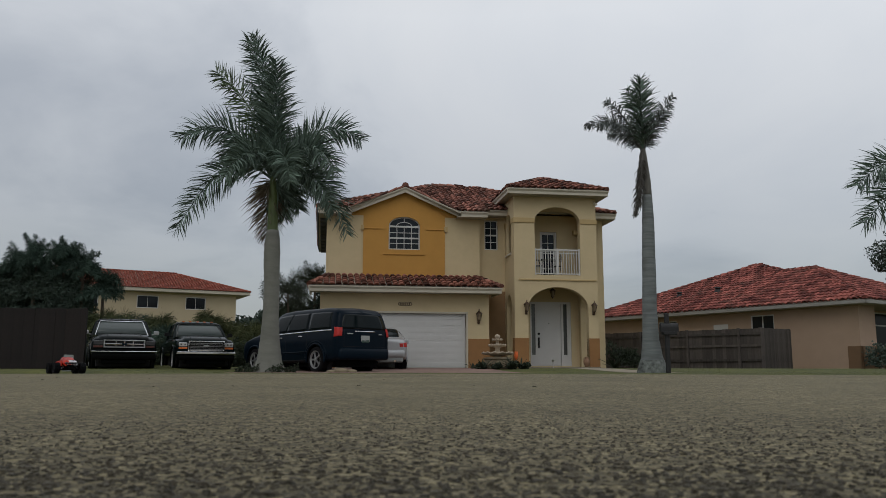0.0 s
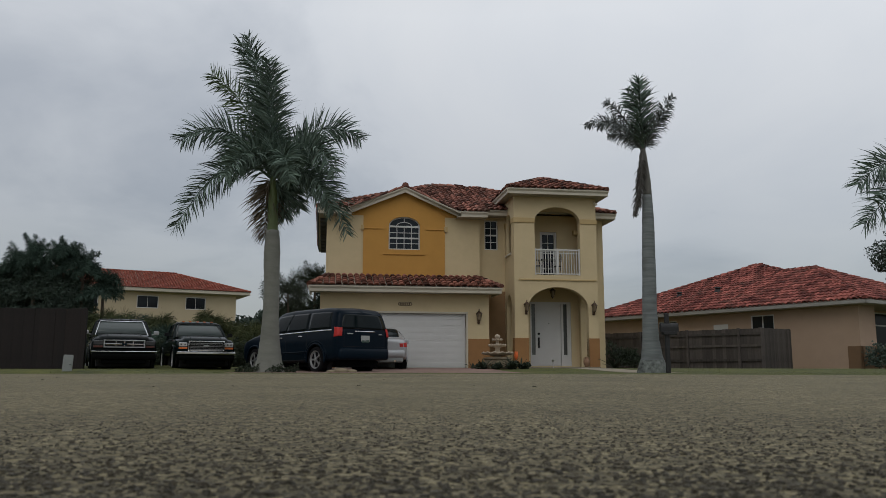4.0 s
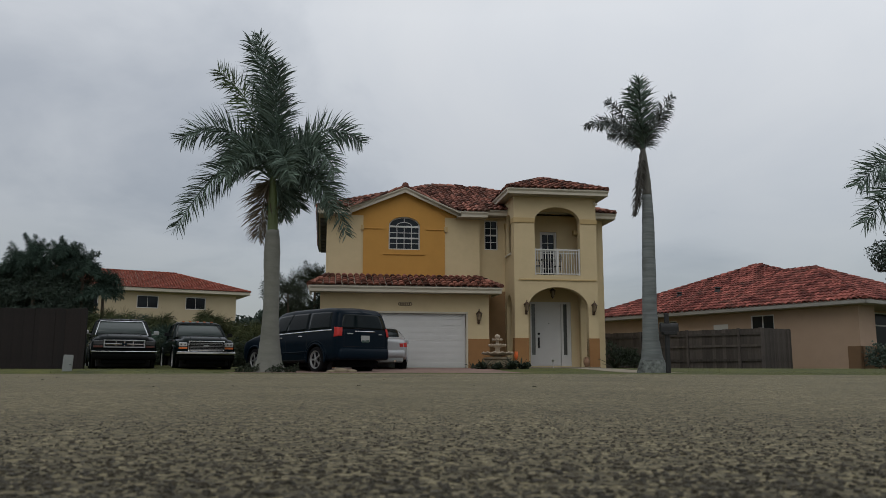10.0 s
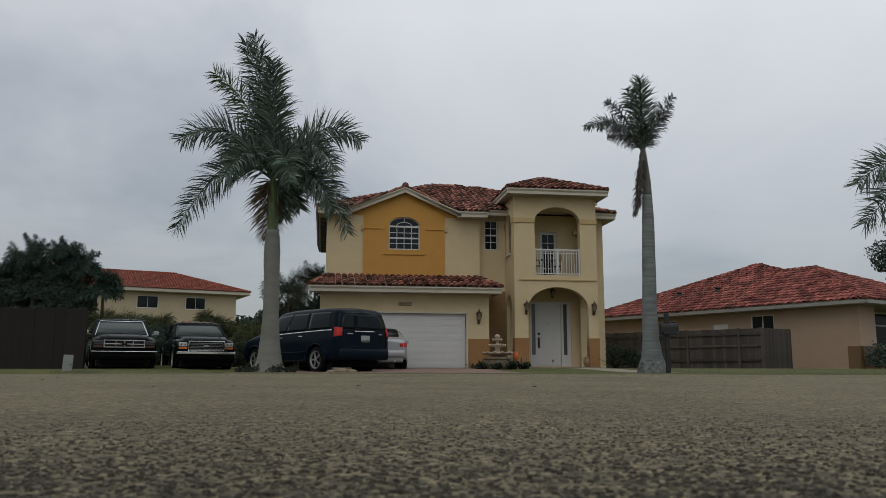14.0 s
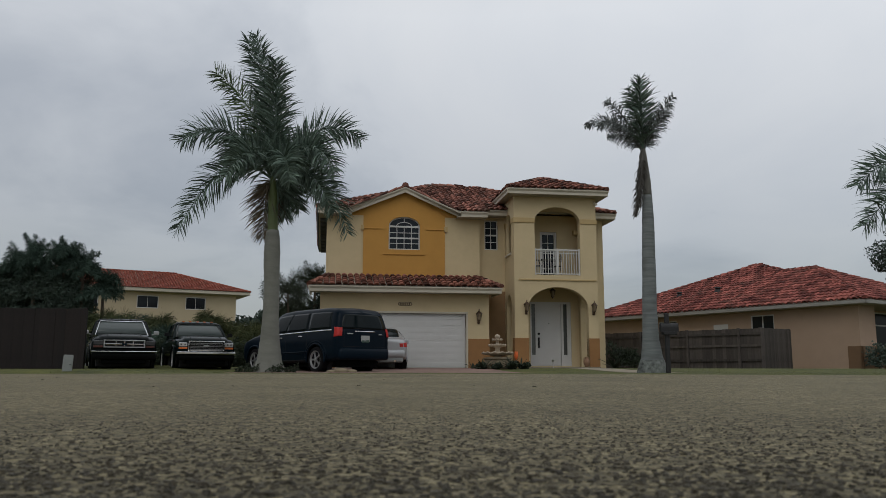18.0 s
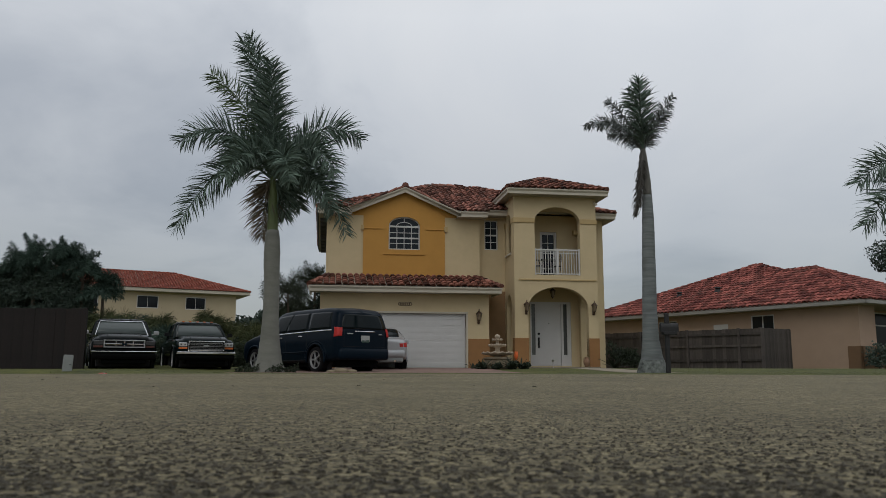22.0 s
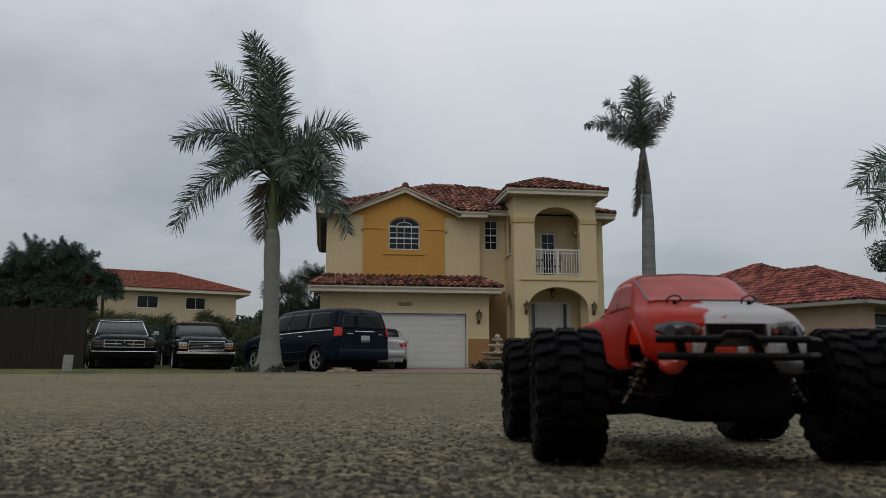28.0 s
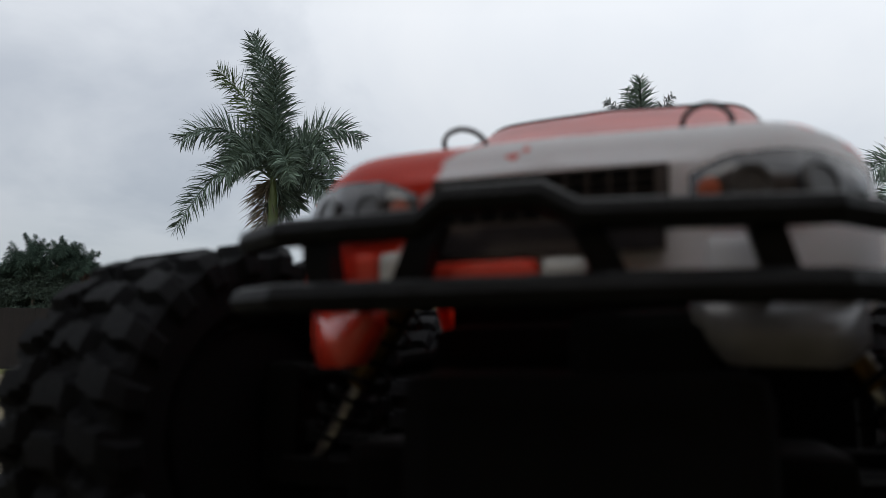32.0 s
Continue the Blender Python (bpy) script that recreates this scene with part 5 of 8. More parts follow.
mailbox = thing("mailbox", pose(6.0, 21.5, gz(21.5)), "black metal mailbox on a square black post", "mailbox")
bm = B()
box(bm, -0.055, 0.055, -0.055, 0.055, -0.1, 1.60, 0.012)
part("post", bm, "black_metal", mailbox)
bm = B()
box(bm, -0.12, 0.24, -0.12, 0.12, 1.02, 1.10, 0.01)
part("shelf", bm, "black_metal", mailbox)
bm = B()
loft(bm, [[(xx, -0.11, 1.1)] + [(xx, 0.11 * -math.cos(k * math.pi / 8), 1.22 + 0.12 * math.sin(k * math.pi / 8)) for k in range(9)] + [(xx, 0.11, 1.1)] for xx in (-0.17, 0.28)])
part("box", bm, "black_metal", mailbox)
bm = B()
box(bm, 0.28, 0.292, -0.10, 0.10, 1.1, 1.32, 0.004)
part("door", bm, "black_metal", mailbox)

util = thing("utility_pedestal", pose(-9.56, 20.55, gz(20.55, -9.6) - 0.02, 0, 0, 22), "pale grey metal utility pedestal leaning a little on the verge", "utility box")
LEAN = pose(0, 0, 0, 0, 3, 0)
bm = B()
loft(bm, [[LEAN @ Vector((x * k, y * k, z)) for x, y in ((-0.115, -0.07), (0.115, -0.07), (0.115, 0.07), (-0.115, 0.07))] for k, z in ((1.0, -0.05), (1.0, 0.37), (0.97, 0.42), (0.9, 0.44))])
part("cabinet", bm, "greybox", util)
bm = B()
box(bm, -0.095, 0.095, -0.076, -0.07, 0.04, 0.36, 0.002, LEAN)
part("door", bm, "greybox", util)
bm = B()
lathe(bm, [(0.014, 0), (0.014, 0.012), (0.006, 0.016)], 10, LEAN @ pose(0.06, -0.076, 0.2, 90))
part("lock", bm, "black_metal", util)

# ---------- fences ----------


def plank_mesh(w, t, h, seed):
    rng = random.Random(seed)
    me = bpy.data.meshes.new("plank")
    c = 0.012
    out = [(-w / 2, 0), (w / 2, 0), (w / 2, h - c), (w / 2 - c, h), (-w / 2 + c, h), (-w / 2, h - c)]
    v = [(x, -t / 2, z) for x, z in out] + [(x, t / 2, z) for x, z in out]
    f = [(0, 1, 2, 3, 4, 5), (11, 10, 9, 8, 7, 6)] + [(i, (i + 1) % 6, 6 + (i + 1) % 6, 6 + i) for i in range(6)]
    me.from_pydata(v, [], [tuple(reversed(q)) for q in f])
    return me


def fence(name, p, q, h, material, label, pitch=0.145, lean=0.0):
    p, q = Vector((*p, 0)), Vector((*q, 0))
    d = q - p
    ang = math.degrees(math.atan2(d.y, d.x))
    Fn = thing(name, pose(p.x, p.y, 0, 0, 0, ang), label, "fence", "garden fences")
    n = round(d.length / pitch)
    pitch = d.length / n
    meshes = [plank_mesh(0.1445, 0.02, h, k) for k in range(2)]
    for me in meshes:
        me.materials.append(M[material])
    rng = random.Random(len(name) + n)
    zat = lambda x: gz(p.y + d.y * x / d.length)
    for k in range(n):
        ob = new("plank", meshes[k % 2])
        ob.parent = Fn
        x = (k + 0.5) * pitch
        ob.matrix_basis = pose(x, rng.uniform(-0.006, 0.006), zat(x) + rng.uniform(-0.008, 0.008), 0, rng.uniform(-0.15, 0.15), rng.uniform(-1.0, 1.0))
    for k in range(int(d.length / 2.2) + 1):
        x = min(d.length - 0.05, k * 2.2 + 0.05)
        bm = B()
        box(bm, x - 0.05, x + 0.05, -0.115, -0.015, -0.1 + zat(x), h + 0.02 + zat(x), 0.008)
        part("post", bm, material, Fn)
    for z in (0.3, h * 0.55, h - 0.25):
        bm = B()
        k0, k1 = zat(0), zat(d.length)
        loft(bm, [[(x, yy, zz + k) for yy, zz in ((-0.06, z), (-0.012, z), (-0.012, z + 0.09), (-0.06, z + 0.09))] for x, k in ((0, k0), (d.length, k1))])
        part("rail", bm, material, Fn)
    return Fn


fence("wooden_fence", (-10.42, 23.4), (-19.5, 22.6), 1.84, "fence_dark", "dark brown stained wooden privacy fence")
fence("wooden_fence", (7.0, 36.6), (12.45, 31.4), 1.58, "fence", "weathered grey-brown wooden privacy fence")
fence("wooden_gate", (14.25, 32.9), (12.40, 31.38), 1.60, "fence", "weathered wooden gate panel beside the pink house")

# ---------- neighbouring houses ----------


def far_house():
    m = pose(-26.2, 60.5, G, 0, 0, math.degrees(math.atan2(0.471, 0.882)))
    Hs = thing("house", m, "distant two-storey cream house with an orange tile roof", "house", "neighbouring houses")
    wins = ((2.87, 4.5), (6.56, 8.15), (-1.5, 0.1))
    bm = B()
    plate(bm, rect(-7, 10.6, 0, 6.3), [rect(a, b, 4.75, 5.75) for a, b in wins] + [rect(a, b, 1.6, 2.9) for a, b in wins], 0.5, 0.7)
    part("wall", bm, "butter", Hs)
    bm = B()
    box(bm, 10.4, 10.6, 0.7, 8.5, 0, 6.3)
    part("wall", bm, "butter", Hs)
    bm = B()
    box(bm, -7, -6.8, 0.7, 8.5, 0, 6.3)
    part("wall", bm, "butter", Hs)
    bm = B()
    box(bm, -7, 10.6, 8.3, 8.5, 0, 6.3)
    part("wall", bm, "butter", Hs)
    for a, b in wins:
        glazed("window", Hs, a, b, 4.75, 5.75, 0.55, 2, 1, bar=0.06)
        glazed("window", Hs, a, b, 1.6, 2.9, 0.55, 2, 1, bar=0.06)
    ez, rz = 6.27, 7.98
    fl, fr, ra, rb = (-7.5, -0.1, ez), (11.6, -0.1, ez), (-3, 4.3, rz), (6.2, 4.3, rz)
    bl, br = (-7.5, 8.8, ez), (11.6, 8.8, ez)
    roof("roof", [[fl, fr, rb, ra], [fr, br, rb], [br, bl, ra, rb], [bl, fl, ra]], [(ra, rb), (fr, rb), (fl, ra)], Hs, "orange-red tile hipped roof", "tile_orange")
    bm = B()
    box(bm, -7.5, 11.6, -0.12, -0.02, ez - 0.22, ez)
    box(bm, 11.5, 11.62, -0.02, 8.8, ez - 0.22, ez)
    part("fascia", bm, "trim", Hs)
    bm = B()
    box(bm, -7.4, 11.5, -0.02, 8.7, ez - 0.26, ez - 0.22)
    part("soffit", bm, "soffit", Hs)


far_house()


def pink_house():
    ang = math.degrees(math.atan2(0.832, -0.555))
    m = pose(16.4, 31.0, 0.03, 0, 0, ang)
    # local x runs along the long wall away from the road; local -y is into the house
    Hs = thing("house", m, "single-storey peach stucco house with a red tile roof", "house", "neighbouring houses")
    wins = ((4.29, 5.45, 1.72, 2.52), (9.58, 10.71, 1.7, 2.5))
    fl = lambda u, v, z: (u, -v, z)
    bm = B()
    plate(bm, rect(0.55, 16.5, -0.1, 2.75), [rect(a, b, c, d) for a, b, c, d in wins] + [rect(6.65, 7.44, 1.9, 2.2)], 0.45, 0.65, fl)
    part("wall", bm, "peach", Hs, "peach stucco side wall")
    for a, b, c, d in wins:
        w = new("window")
        w.parent = Hs
        bm = B()
        plate(bm, rect(a, b, c, d), [rect(a + 0.05, (a + b) / 2 - 0.02, c + 0.05, d - 0.05), rect((a + b) / 2 + 0.02, b - 0.05, c + 0.05, d - 0.05)], 0.48, 0.56, fl)
        part("frame", bm, "white", w)
        for e, f in ((a + 0.05, (a + b) / 2 - 0.02), ((a + b) / 2 + 0.02, b - 0.05)):
            bm = B()
            plate(bm, rect(e, f, c + 0.05, d - 0.05), [], 0.51, 0.52, fl)
            part("pane", bm, "pane", w)
    bm = B()
    plate(bm, rect(6.65, 7.44, 1.9, 2.2), [], 0.44, 0.5, fl)
    part("shutter", bm, "white", Hs, "small white shuttered opening")
    # end wall towards the road, set back behind the corner, with a wide window whose glass holds the porch's shade
    put = lambda u, v, z: (v, -u, z)
    bm = B()
    plate(bm, rect(1.45, 11.5, -0.1, 2.75), [rect(4.1, 8.0, 1.15, 2.62)], 1.9, 2.1, put)
    part("wall", bm, "peach", Hs)
    w = new("window")
    w.parent = Hs
    cells = [(a, b, c, d) for a, b in ((4.16, 5.40), (5.46, 6.70), (6.76, 7.94)) for c, d in ((1.21, 2.02), (2.08, 2.56))]
    bm = B()
    plate(bm, rect(4.1, 8.0, 1.15, 2.62), [rect(*c) for c in cells], 1.92, 2.0, put)
    part("frame", bm, "white", w)
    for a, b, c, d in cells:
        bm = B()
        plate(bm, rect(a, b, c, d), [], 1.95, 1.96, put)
        part("pane", bm, "pane_shaded", w)
    bm = B()
    box(bm, 0.55, 0.75, -1.66, -0.65, -0.1, 2.75)
    part("wall", bm, "peach", Hs, "short return wall beside the porch")
    bm = B()
    box(bm, 0.75, 1.9, -1.66, -1.46, -0.1, 2.75)
    part("wall", bm, "brown", Hs, "brown porch side wall")
    bm = B()
    box(bm, 16.3, 16.5, -11.5, -0.65, -0.1, 2.75)
    part("wall", bm, "peach", Hs)
    bm = B()
    box(bm, 1.9, 16.3, -11.5, -11.3, -0.1, 2.75)
    part("wall", bm, "peach", Hs)
    bm = B()
    plate(bm, rect(0.45, 1.07, -0.1, 1.06), [], 0.42, 0.448, fl)
    box(bm, 0.45, 0.548, -1.67, -0.42, -0.1, 1.06)
    part("dado", bm, "brown", Hs, "brown painted corner base")
    bm = B()
    box(bm, 0.0, 0.3, -6.0, -1.6, -0.1, 1.06, 0.02)
    part("planter_wall", bm, "brown", Hs, "low brown planter wall")
    ez, s = 2.86, 0.43
    P = lambda u, v: (u, -v, ez + s * max(0, v))
    pk1, pk2, val, pk3 = (8.7, -6.3, ez + s * 6.3), (9.1, -6.3, ez + s * 6.3), (7.0, -4.75, ez + s * 4.75), (4.75, -4.75, ez + s * 4.75)
    planes = [[(16, 0, ez), (0, 0, ez), pk3, val, pk1, pk2],
              [(0, 0, ez), (0, -10.2, ez), pk3],
              [(16, -12.8, ez), (16, 0, ez), pk2],
              [(x, y, z - 0.16) for x, y, z in ((4.0, -12.8, ez), (16, -12.8, ez), pk2, pk1)],
              [(x, y, z - 0.16) for x, y, z in ((0, -10.2, ez), (7.4, -10.2, ez), val, pk3)]]
    planes.append([val, (7.0, -7.85, val[2]), pk1])
    roof("roof", planes, [((0, 0, ez), pk3), (pk3, val), (val, pk1), (pk1, pk2), ((16, 0, ez), pk2)], Hs, "weathered red tile hipped roof", "tile_red")
    for p, q in (((0, 0.0), (17, 0.0)), ((0, 0.0), (0, -10.2))):
        bm = B()
        if p[0] != q[0]:
            box(bm, -0.06, 16, -0.04, 0.06, ez - 0.15, ez - 0.01)
        else:
            box(bm, -0.06, 0.04, -10.2, 0.06, ez - 0.15, ez - 0.012)
        part("fascia", bm, "trim_grey", Hs)
    bm = B()
    box(bm, 0.04, 15.9, -1.0, -0.04, ez - 0.17, ez - 0.14)
    box(bm, 0.04, 5.9, -10.1, -1.0, ez - 0.17, ez - 0.14)
    part("soffit", bm, "soffit", Hs)
    for u, v in ((8.6, 2.4), (10.8, 2.2)):
        bm = B()
        lathe(bm, [(0.16, 0), (0.17, 0.05), (0.14, 0.12), (0.1, 0.22), (0.16, 0.24), (0.14, 0.30)], 12, Matrix.Translation(P(u, v)))
        part("roof_vent", bm, "black_metal", Hs)


pink_house()
# ---------- parked vehicles ----------


def fender_ring(x, w, zb, zs, zt):
    """A section with shoulders over the wheels and a raised bonnet or bed between them."""
    half = [(0.80 * w, zb), (0.97 * w, zb + 0.10), (w, zb + 0.5 * (zs - zb)), (w, zs), (0.97 * w, zs + 0.50 * (zt - zs)), (0.90 * w, zs + 0.72 * (zt - zs)), (0.78 * w, zs + 0.78 * (zt - zs)), (0.72 * w, zt), (0.4 * w, zt + 0.012)]
    return [(x, y, z) for y, z in half] + [(x, -y, z) for y, z in reversed(half)]


def cab_rings(levels, n=5):
    """levels: (z, x rear, x front, half width, corner radius), from the belt line to the roof."""
    out = []
    for z, xr, xf, hw, c in levels:
        ring = []
        for cx, cy, a0 in ((xf - c, hw - c, 0), (xr + c, hw - c, 90), (xr + c, -hw + c, 180), (xf - c, -hw + c, 270)):
            for k in range(n):
                a = radians(a0 + 90 * k / (n - 1))
                ring.append((cx + c * math.cos(a), cy + c * math.sin(a), z))
        out.append(ring)
    return out


def car_wheel(parent, x, y, r, width, spokes, rim_material="alloy"):
    sgn = 1 if y > 0 else -1
    wh = new("wheel")
    wh.parent = parent
    wh.matrix_basis = pose(x, y, r, -90 * sgn)
    bm = B()
    w = width / 2
    lathe(bm, [(0.70 * r, -w), (0.9 * r, -w), (r, -0.7 * w), (r, 0.7 * w), (0.9 * r, w), (0.68 * r, 0.95 * w), (0.66 * r, 0.6 * w)], 32)
    part("tyre", bm, "rubber", wh, smooth=False)
    bm = B()
    lathe(bm, [(0.66 * r, 0.55 * w), (0.70 * r, 0.97 * w), (0.64 * r, 0.95 * w), (0.58 * r, 0.5 * w), (0.1 * r, 0.3 * w)], 28)
    for k in range(spokes):
        box(bm, 0.08 * r, 0.66 * r, -0.055 * r, 0.055 * r, 0.55 * w, 0.9 * w, 0.01, pose(0, 0, 0, 0, 0, k * 360 / spokes))
    lathe(bm, [(0.14 * r, 0.5 * w), (0.14 * r, 0.95 * w), (0.08 * r, 1.0 * w)], 16)
    part("rim", bm, rim_material, wh)
    return wh


def mirror(parent, x, y, z, paint):
    s = 1 if y > 0 else -1
    bm = B()
    box(bm, x - 0.07, x + 0.07, min(y, y + 0.24 * s), max(y, y + 0.24 * s), z - 0.02, z + 0.14, 0.03)
    tube(bm, [(x, y - 0.05 * s, z), (x, y + 0.08 * s, z + 0.03)], 0.03, 8)
    return part("side_mirror", bm, paint, parent)


def pchip(xs, ys, x):
    """Shape-keeping cubic through points: no overshoot between them."""
    n = len(xs)
    i = 0
    while i < n - 2 and x > xs[i + 1]:
        i += 1
    d = [(ys[k + 1] - ys[k]) / (xs[k + 1] - xs[k]) for k in range(n - 1)]

    def slope(k):
        if k == 0:
            return d[0]
        if k == n - 1:
            return d[-1]
        return 0.0 if d[k - 1] * d[k] <= 0 else 2 * d[k - 1] * d[k] / (d[k - 1] + d[k])
    h = xs[i + 1] - xs[i]
    t = min(1, max(0, (x - xs[i]) / h))
    return ((1 + 2 * t) * (1 - t) ** 2 * ys[i] + t * (1 - t) ** 2 * h * slope(i) + t * t * (3 - 2 * t) * ys[i + 1] + t * t * (t - 1) * h * slope(i + 1))


SECT_S = [0.0, 0.07, 0.20, 0.40, 0.52, 0.80, 0.89, 1.0]


def car_surface(stations, lean=0.0, z_ref=1.05):
    """Gives the point on a car's skin at (x, s): s runs from the sill at 0, past the belt line at 0.52, to the roof's middle at 1."""
    xs = [q[0] for q in stations]

    def at(x, s, side=1, out=0.0):
        zb, zl, zr, wb, wr = (pchip(xs, [q[k] for q in stations], x) for k in range(1, 6))
        yy = [0.80 * wb, 0.955 * wb, wb, 1.004 * wb, 0.972 * wb, wr, 0.84 * wr, 0.0]
        hh = zr - zl
        zz = [zb, zb + min(0.05, 0.12 * (zl - zb)), zb + 0.32 * (zl - zb), zb + 0.68 * (zl - zb), zl, zr - 0.20 * hh, zr - 0.06 * hh, zr]
        y, z = pchip(SECT_S, yy, s), pchip(SECT_S, zz, s)
        k = min(1, max(0, (xs[0] + 0.9 - x) / 0.9))
        if out:
            e = 0.01
            dy, dz = pchip(SECT_S, yy, min(1, s + e)) - pchip(SECT_S, yy, max(0, s - e)), pchip(SECT_S, zz, min(1, s + e)) - pchip(SECT_S, zz, max(0, s - e))
            ln = math.hypot(dy, dz) or 1
            y, z = y + out * dz / ln, z - out * dy / ln
        return Vector((x + lean * max(0, z - z_ref) * k, side * y, z))
    return at


def skin(name, at, x0, x1, s0, s1, material, parent, side=1, out=0.006, nx=10, ns=8, label="", slant=0.0, thick=0.012):
    """A curved panel that follows the car's skin."""
    bm = B()
    rows = []
    for lift in (out, out - thick):
        rows.append([[bm.verts.new(at(x0 + (x1 - x0) * i / nx + slant * (s0 + (s1 - s0) * j / ns - s0), s0 + (s1 - s0) * j / ns, side, lift)) for j in range(ns + 1)] for i in range(nx + 1)])
    for i in range(nx):
        for j in range(ns):
            for g in rows:
                bm.faces.new((g[i][j], g[i + 1][j], g[i + 1][j + 1], g[i][j + 1]))
    f, g = rows
    for i in range(nx):
        for j in (0, ns):
            bm.faces.new((f[i][j], f[i + 1][j], g[i + 1][j], g[i][j]))
    for j in range(ns):
        for i in (0, nx):
            bm.faces.new((f[i][j], f[i][j + 1], g[i][j + 1], g[i][j]))
    return part(name, bm, material, parent, label, smooth=True)


def car_body(at, x0, x1, paint, parent, arches, tall=1.0, nx=150, ns=50, bulge=0.05, inner=0.5, name="body", label=""):
    """The whole skin from tail to nose, closed by bulging ends, with open wheel arches (x, z, radius)."""
    bm = B()
    ss = [k / ns for k in range(ns + 1)]
    xs = [x0 + (x1 - x0) * k / nx for k in range(nx + 1)]
    rings = [[bm.verts.new(at(x, t, -1)) for t in ss] + [bm.verts.new(at(x, t, 1)) for t in reversed(ss[:-1])] for x in xs]
    n = len(rings[0])
    for a, b in zip(rings, rings[1:]):
        for i in range(n - 1):
            c = (a[i].co + b[i + 1].co) / 2
            if abs(c.y) > inner and any(math.hypot(c.x - wx, c.z * tall - wz) < wr for wx, wz, wr in arches):
                continue
            bm.faces.new((a[i], a[i + 1], b[i + 1], b[i]))
    for ring, x, sign in ((rings[0], x0, -1), (rings[-1], x1, 1)):
        cols = [[ring[k] for k in range(ns)]]
        for v in (-0.75, -0.5, -0.25, 0.0, 0.25, 0.5, 0.75):
            cols.append([bm.verts.new(rear(at, x, t, v, bulge, sign)) for t in ss[:-1]])
        cols.append([ring[n - 1 - k] for k in range(ns)])
        for c, d in zip(cols, cols[1:]):
            for k in range(ns - 1):
                bm.faces.new((c[k], c[k + 1], d[k + 1], d[k]))
    return part(name, bm, paint, parent, label, smooth=True)


def rear(at, x, t, v, bulge=0.05, sign=-1):
    p = at(x, t, 1)
    return Vector((p.x + sign * bulge * (1 - v * v), v * p.y, p.z))


def rear_panel(name, at, x, v0, v1, s0, s1, material, parent, out=0.008, bulge=0.05, nv=10, ns=8, label=""):
    """A panel that follows the bulging tail."""
    bm = B()
    g = [[[bm.verts.new(rear(at, x, s0 + (s1 - s0) * j / ns, v0 + (v1 - v0) * i / nv, bulge) + Vector((-o, 0, 0))) for j in range(ns + 1)] for i in range(nv + 1)] for o in (out, out - 0.012)]
    for i in range(nv):
        for j in range(ns):
            for q in g:
                bm.faces.new((q[i][j], q[i + 1][j], q[i + 1][j + 1], q[i][j + 1]))
    for i in range(nv):
        for j in (0, ns):
            bm.faces.new((g[0][i][j], g[0][i + 1][j], g[1][i + 1][j], g[1][i][j]))
    for j in range(ns):
        for i in (0, nv):
            bm.faces.new((g[0][i][j], g[0][i][j + 1], g[1][i][j + 1], g[1][i][j]))
    return part(name, bm, material, parent, label, smooth=True)


def wheels_on(C, wheels, r, width, spokes, paint, hubs="alloy"):
    for x, y in wheels:
        car_wheel(C, x, y, r, width, spokes, hubs)
        s = 1 if y > 0 else -1
        bm = B()
        lathe(bm, [(r + 0.15, -0.03), (r + 0.15, 0.0)], 28, pose(x, y - s * (width / 2 + 0.02), r + 0.01, -90 * s))
        part("wheel_well", bm, "dark", C)
        bm = B()
        pts = [(x + (r + 0.075) * math.cos(a), y + s * (width / 2 - 0.012), r + 0.01 + (r + 0.075) * math.sin(a)) for a in [radians(-12 + k * 204 / 18) for k in range(19)]]
        tube(bm, pts, 0.034, 8)
        part("wheel_arch", bm, paint, C, smooth=True)


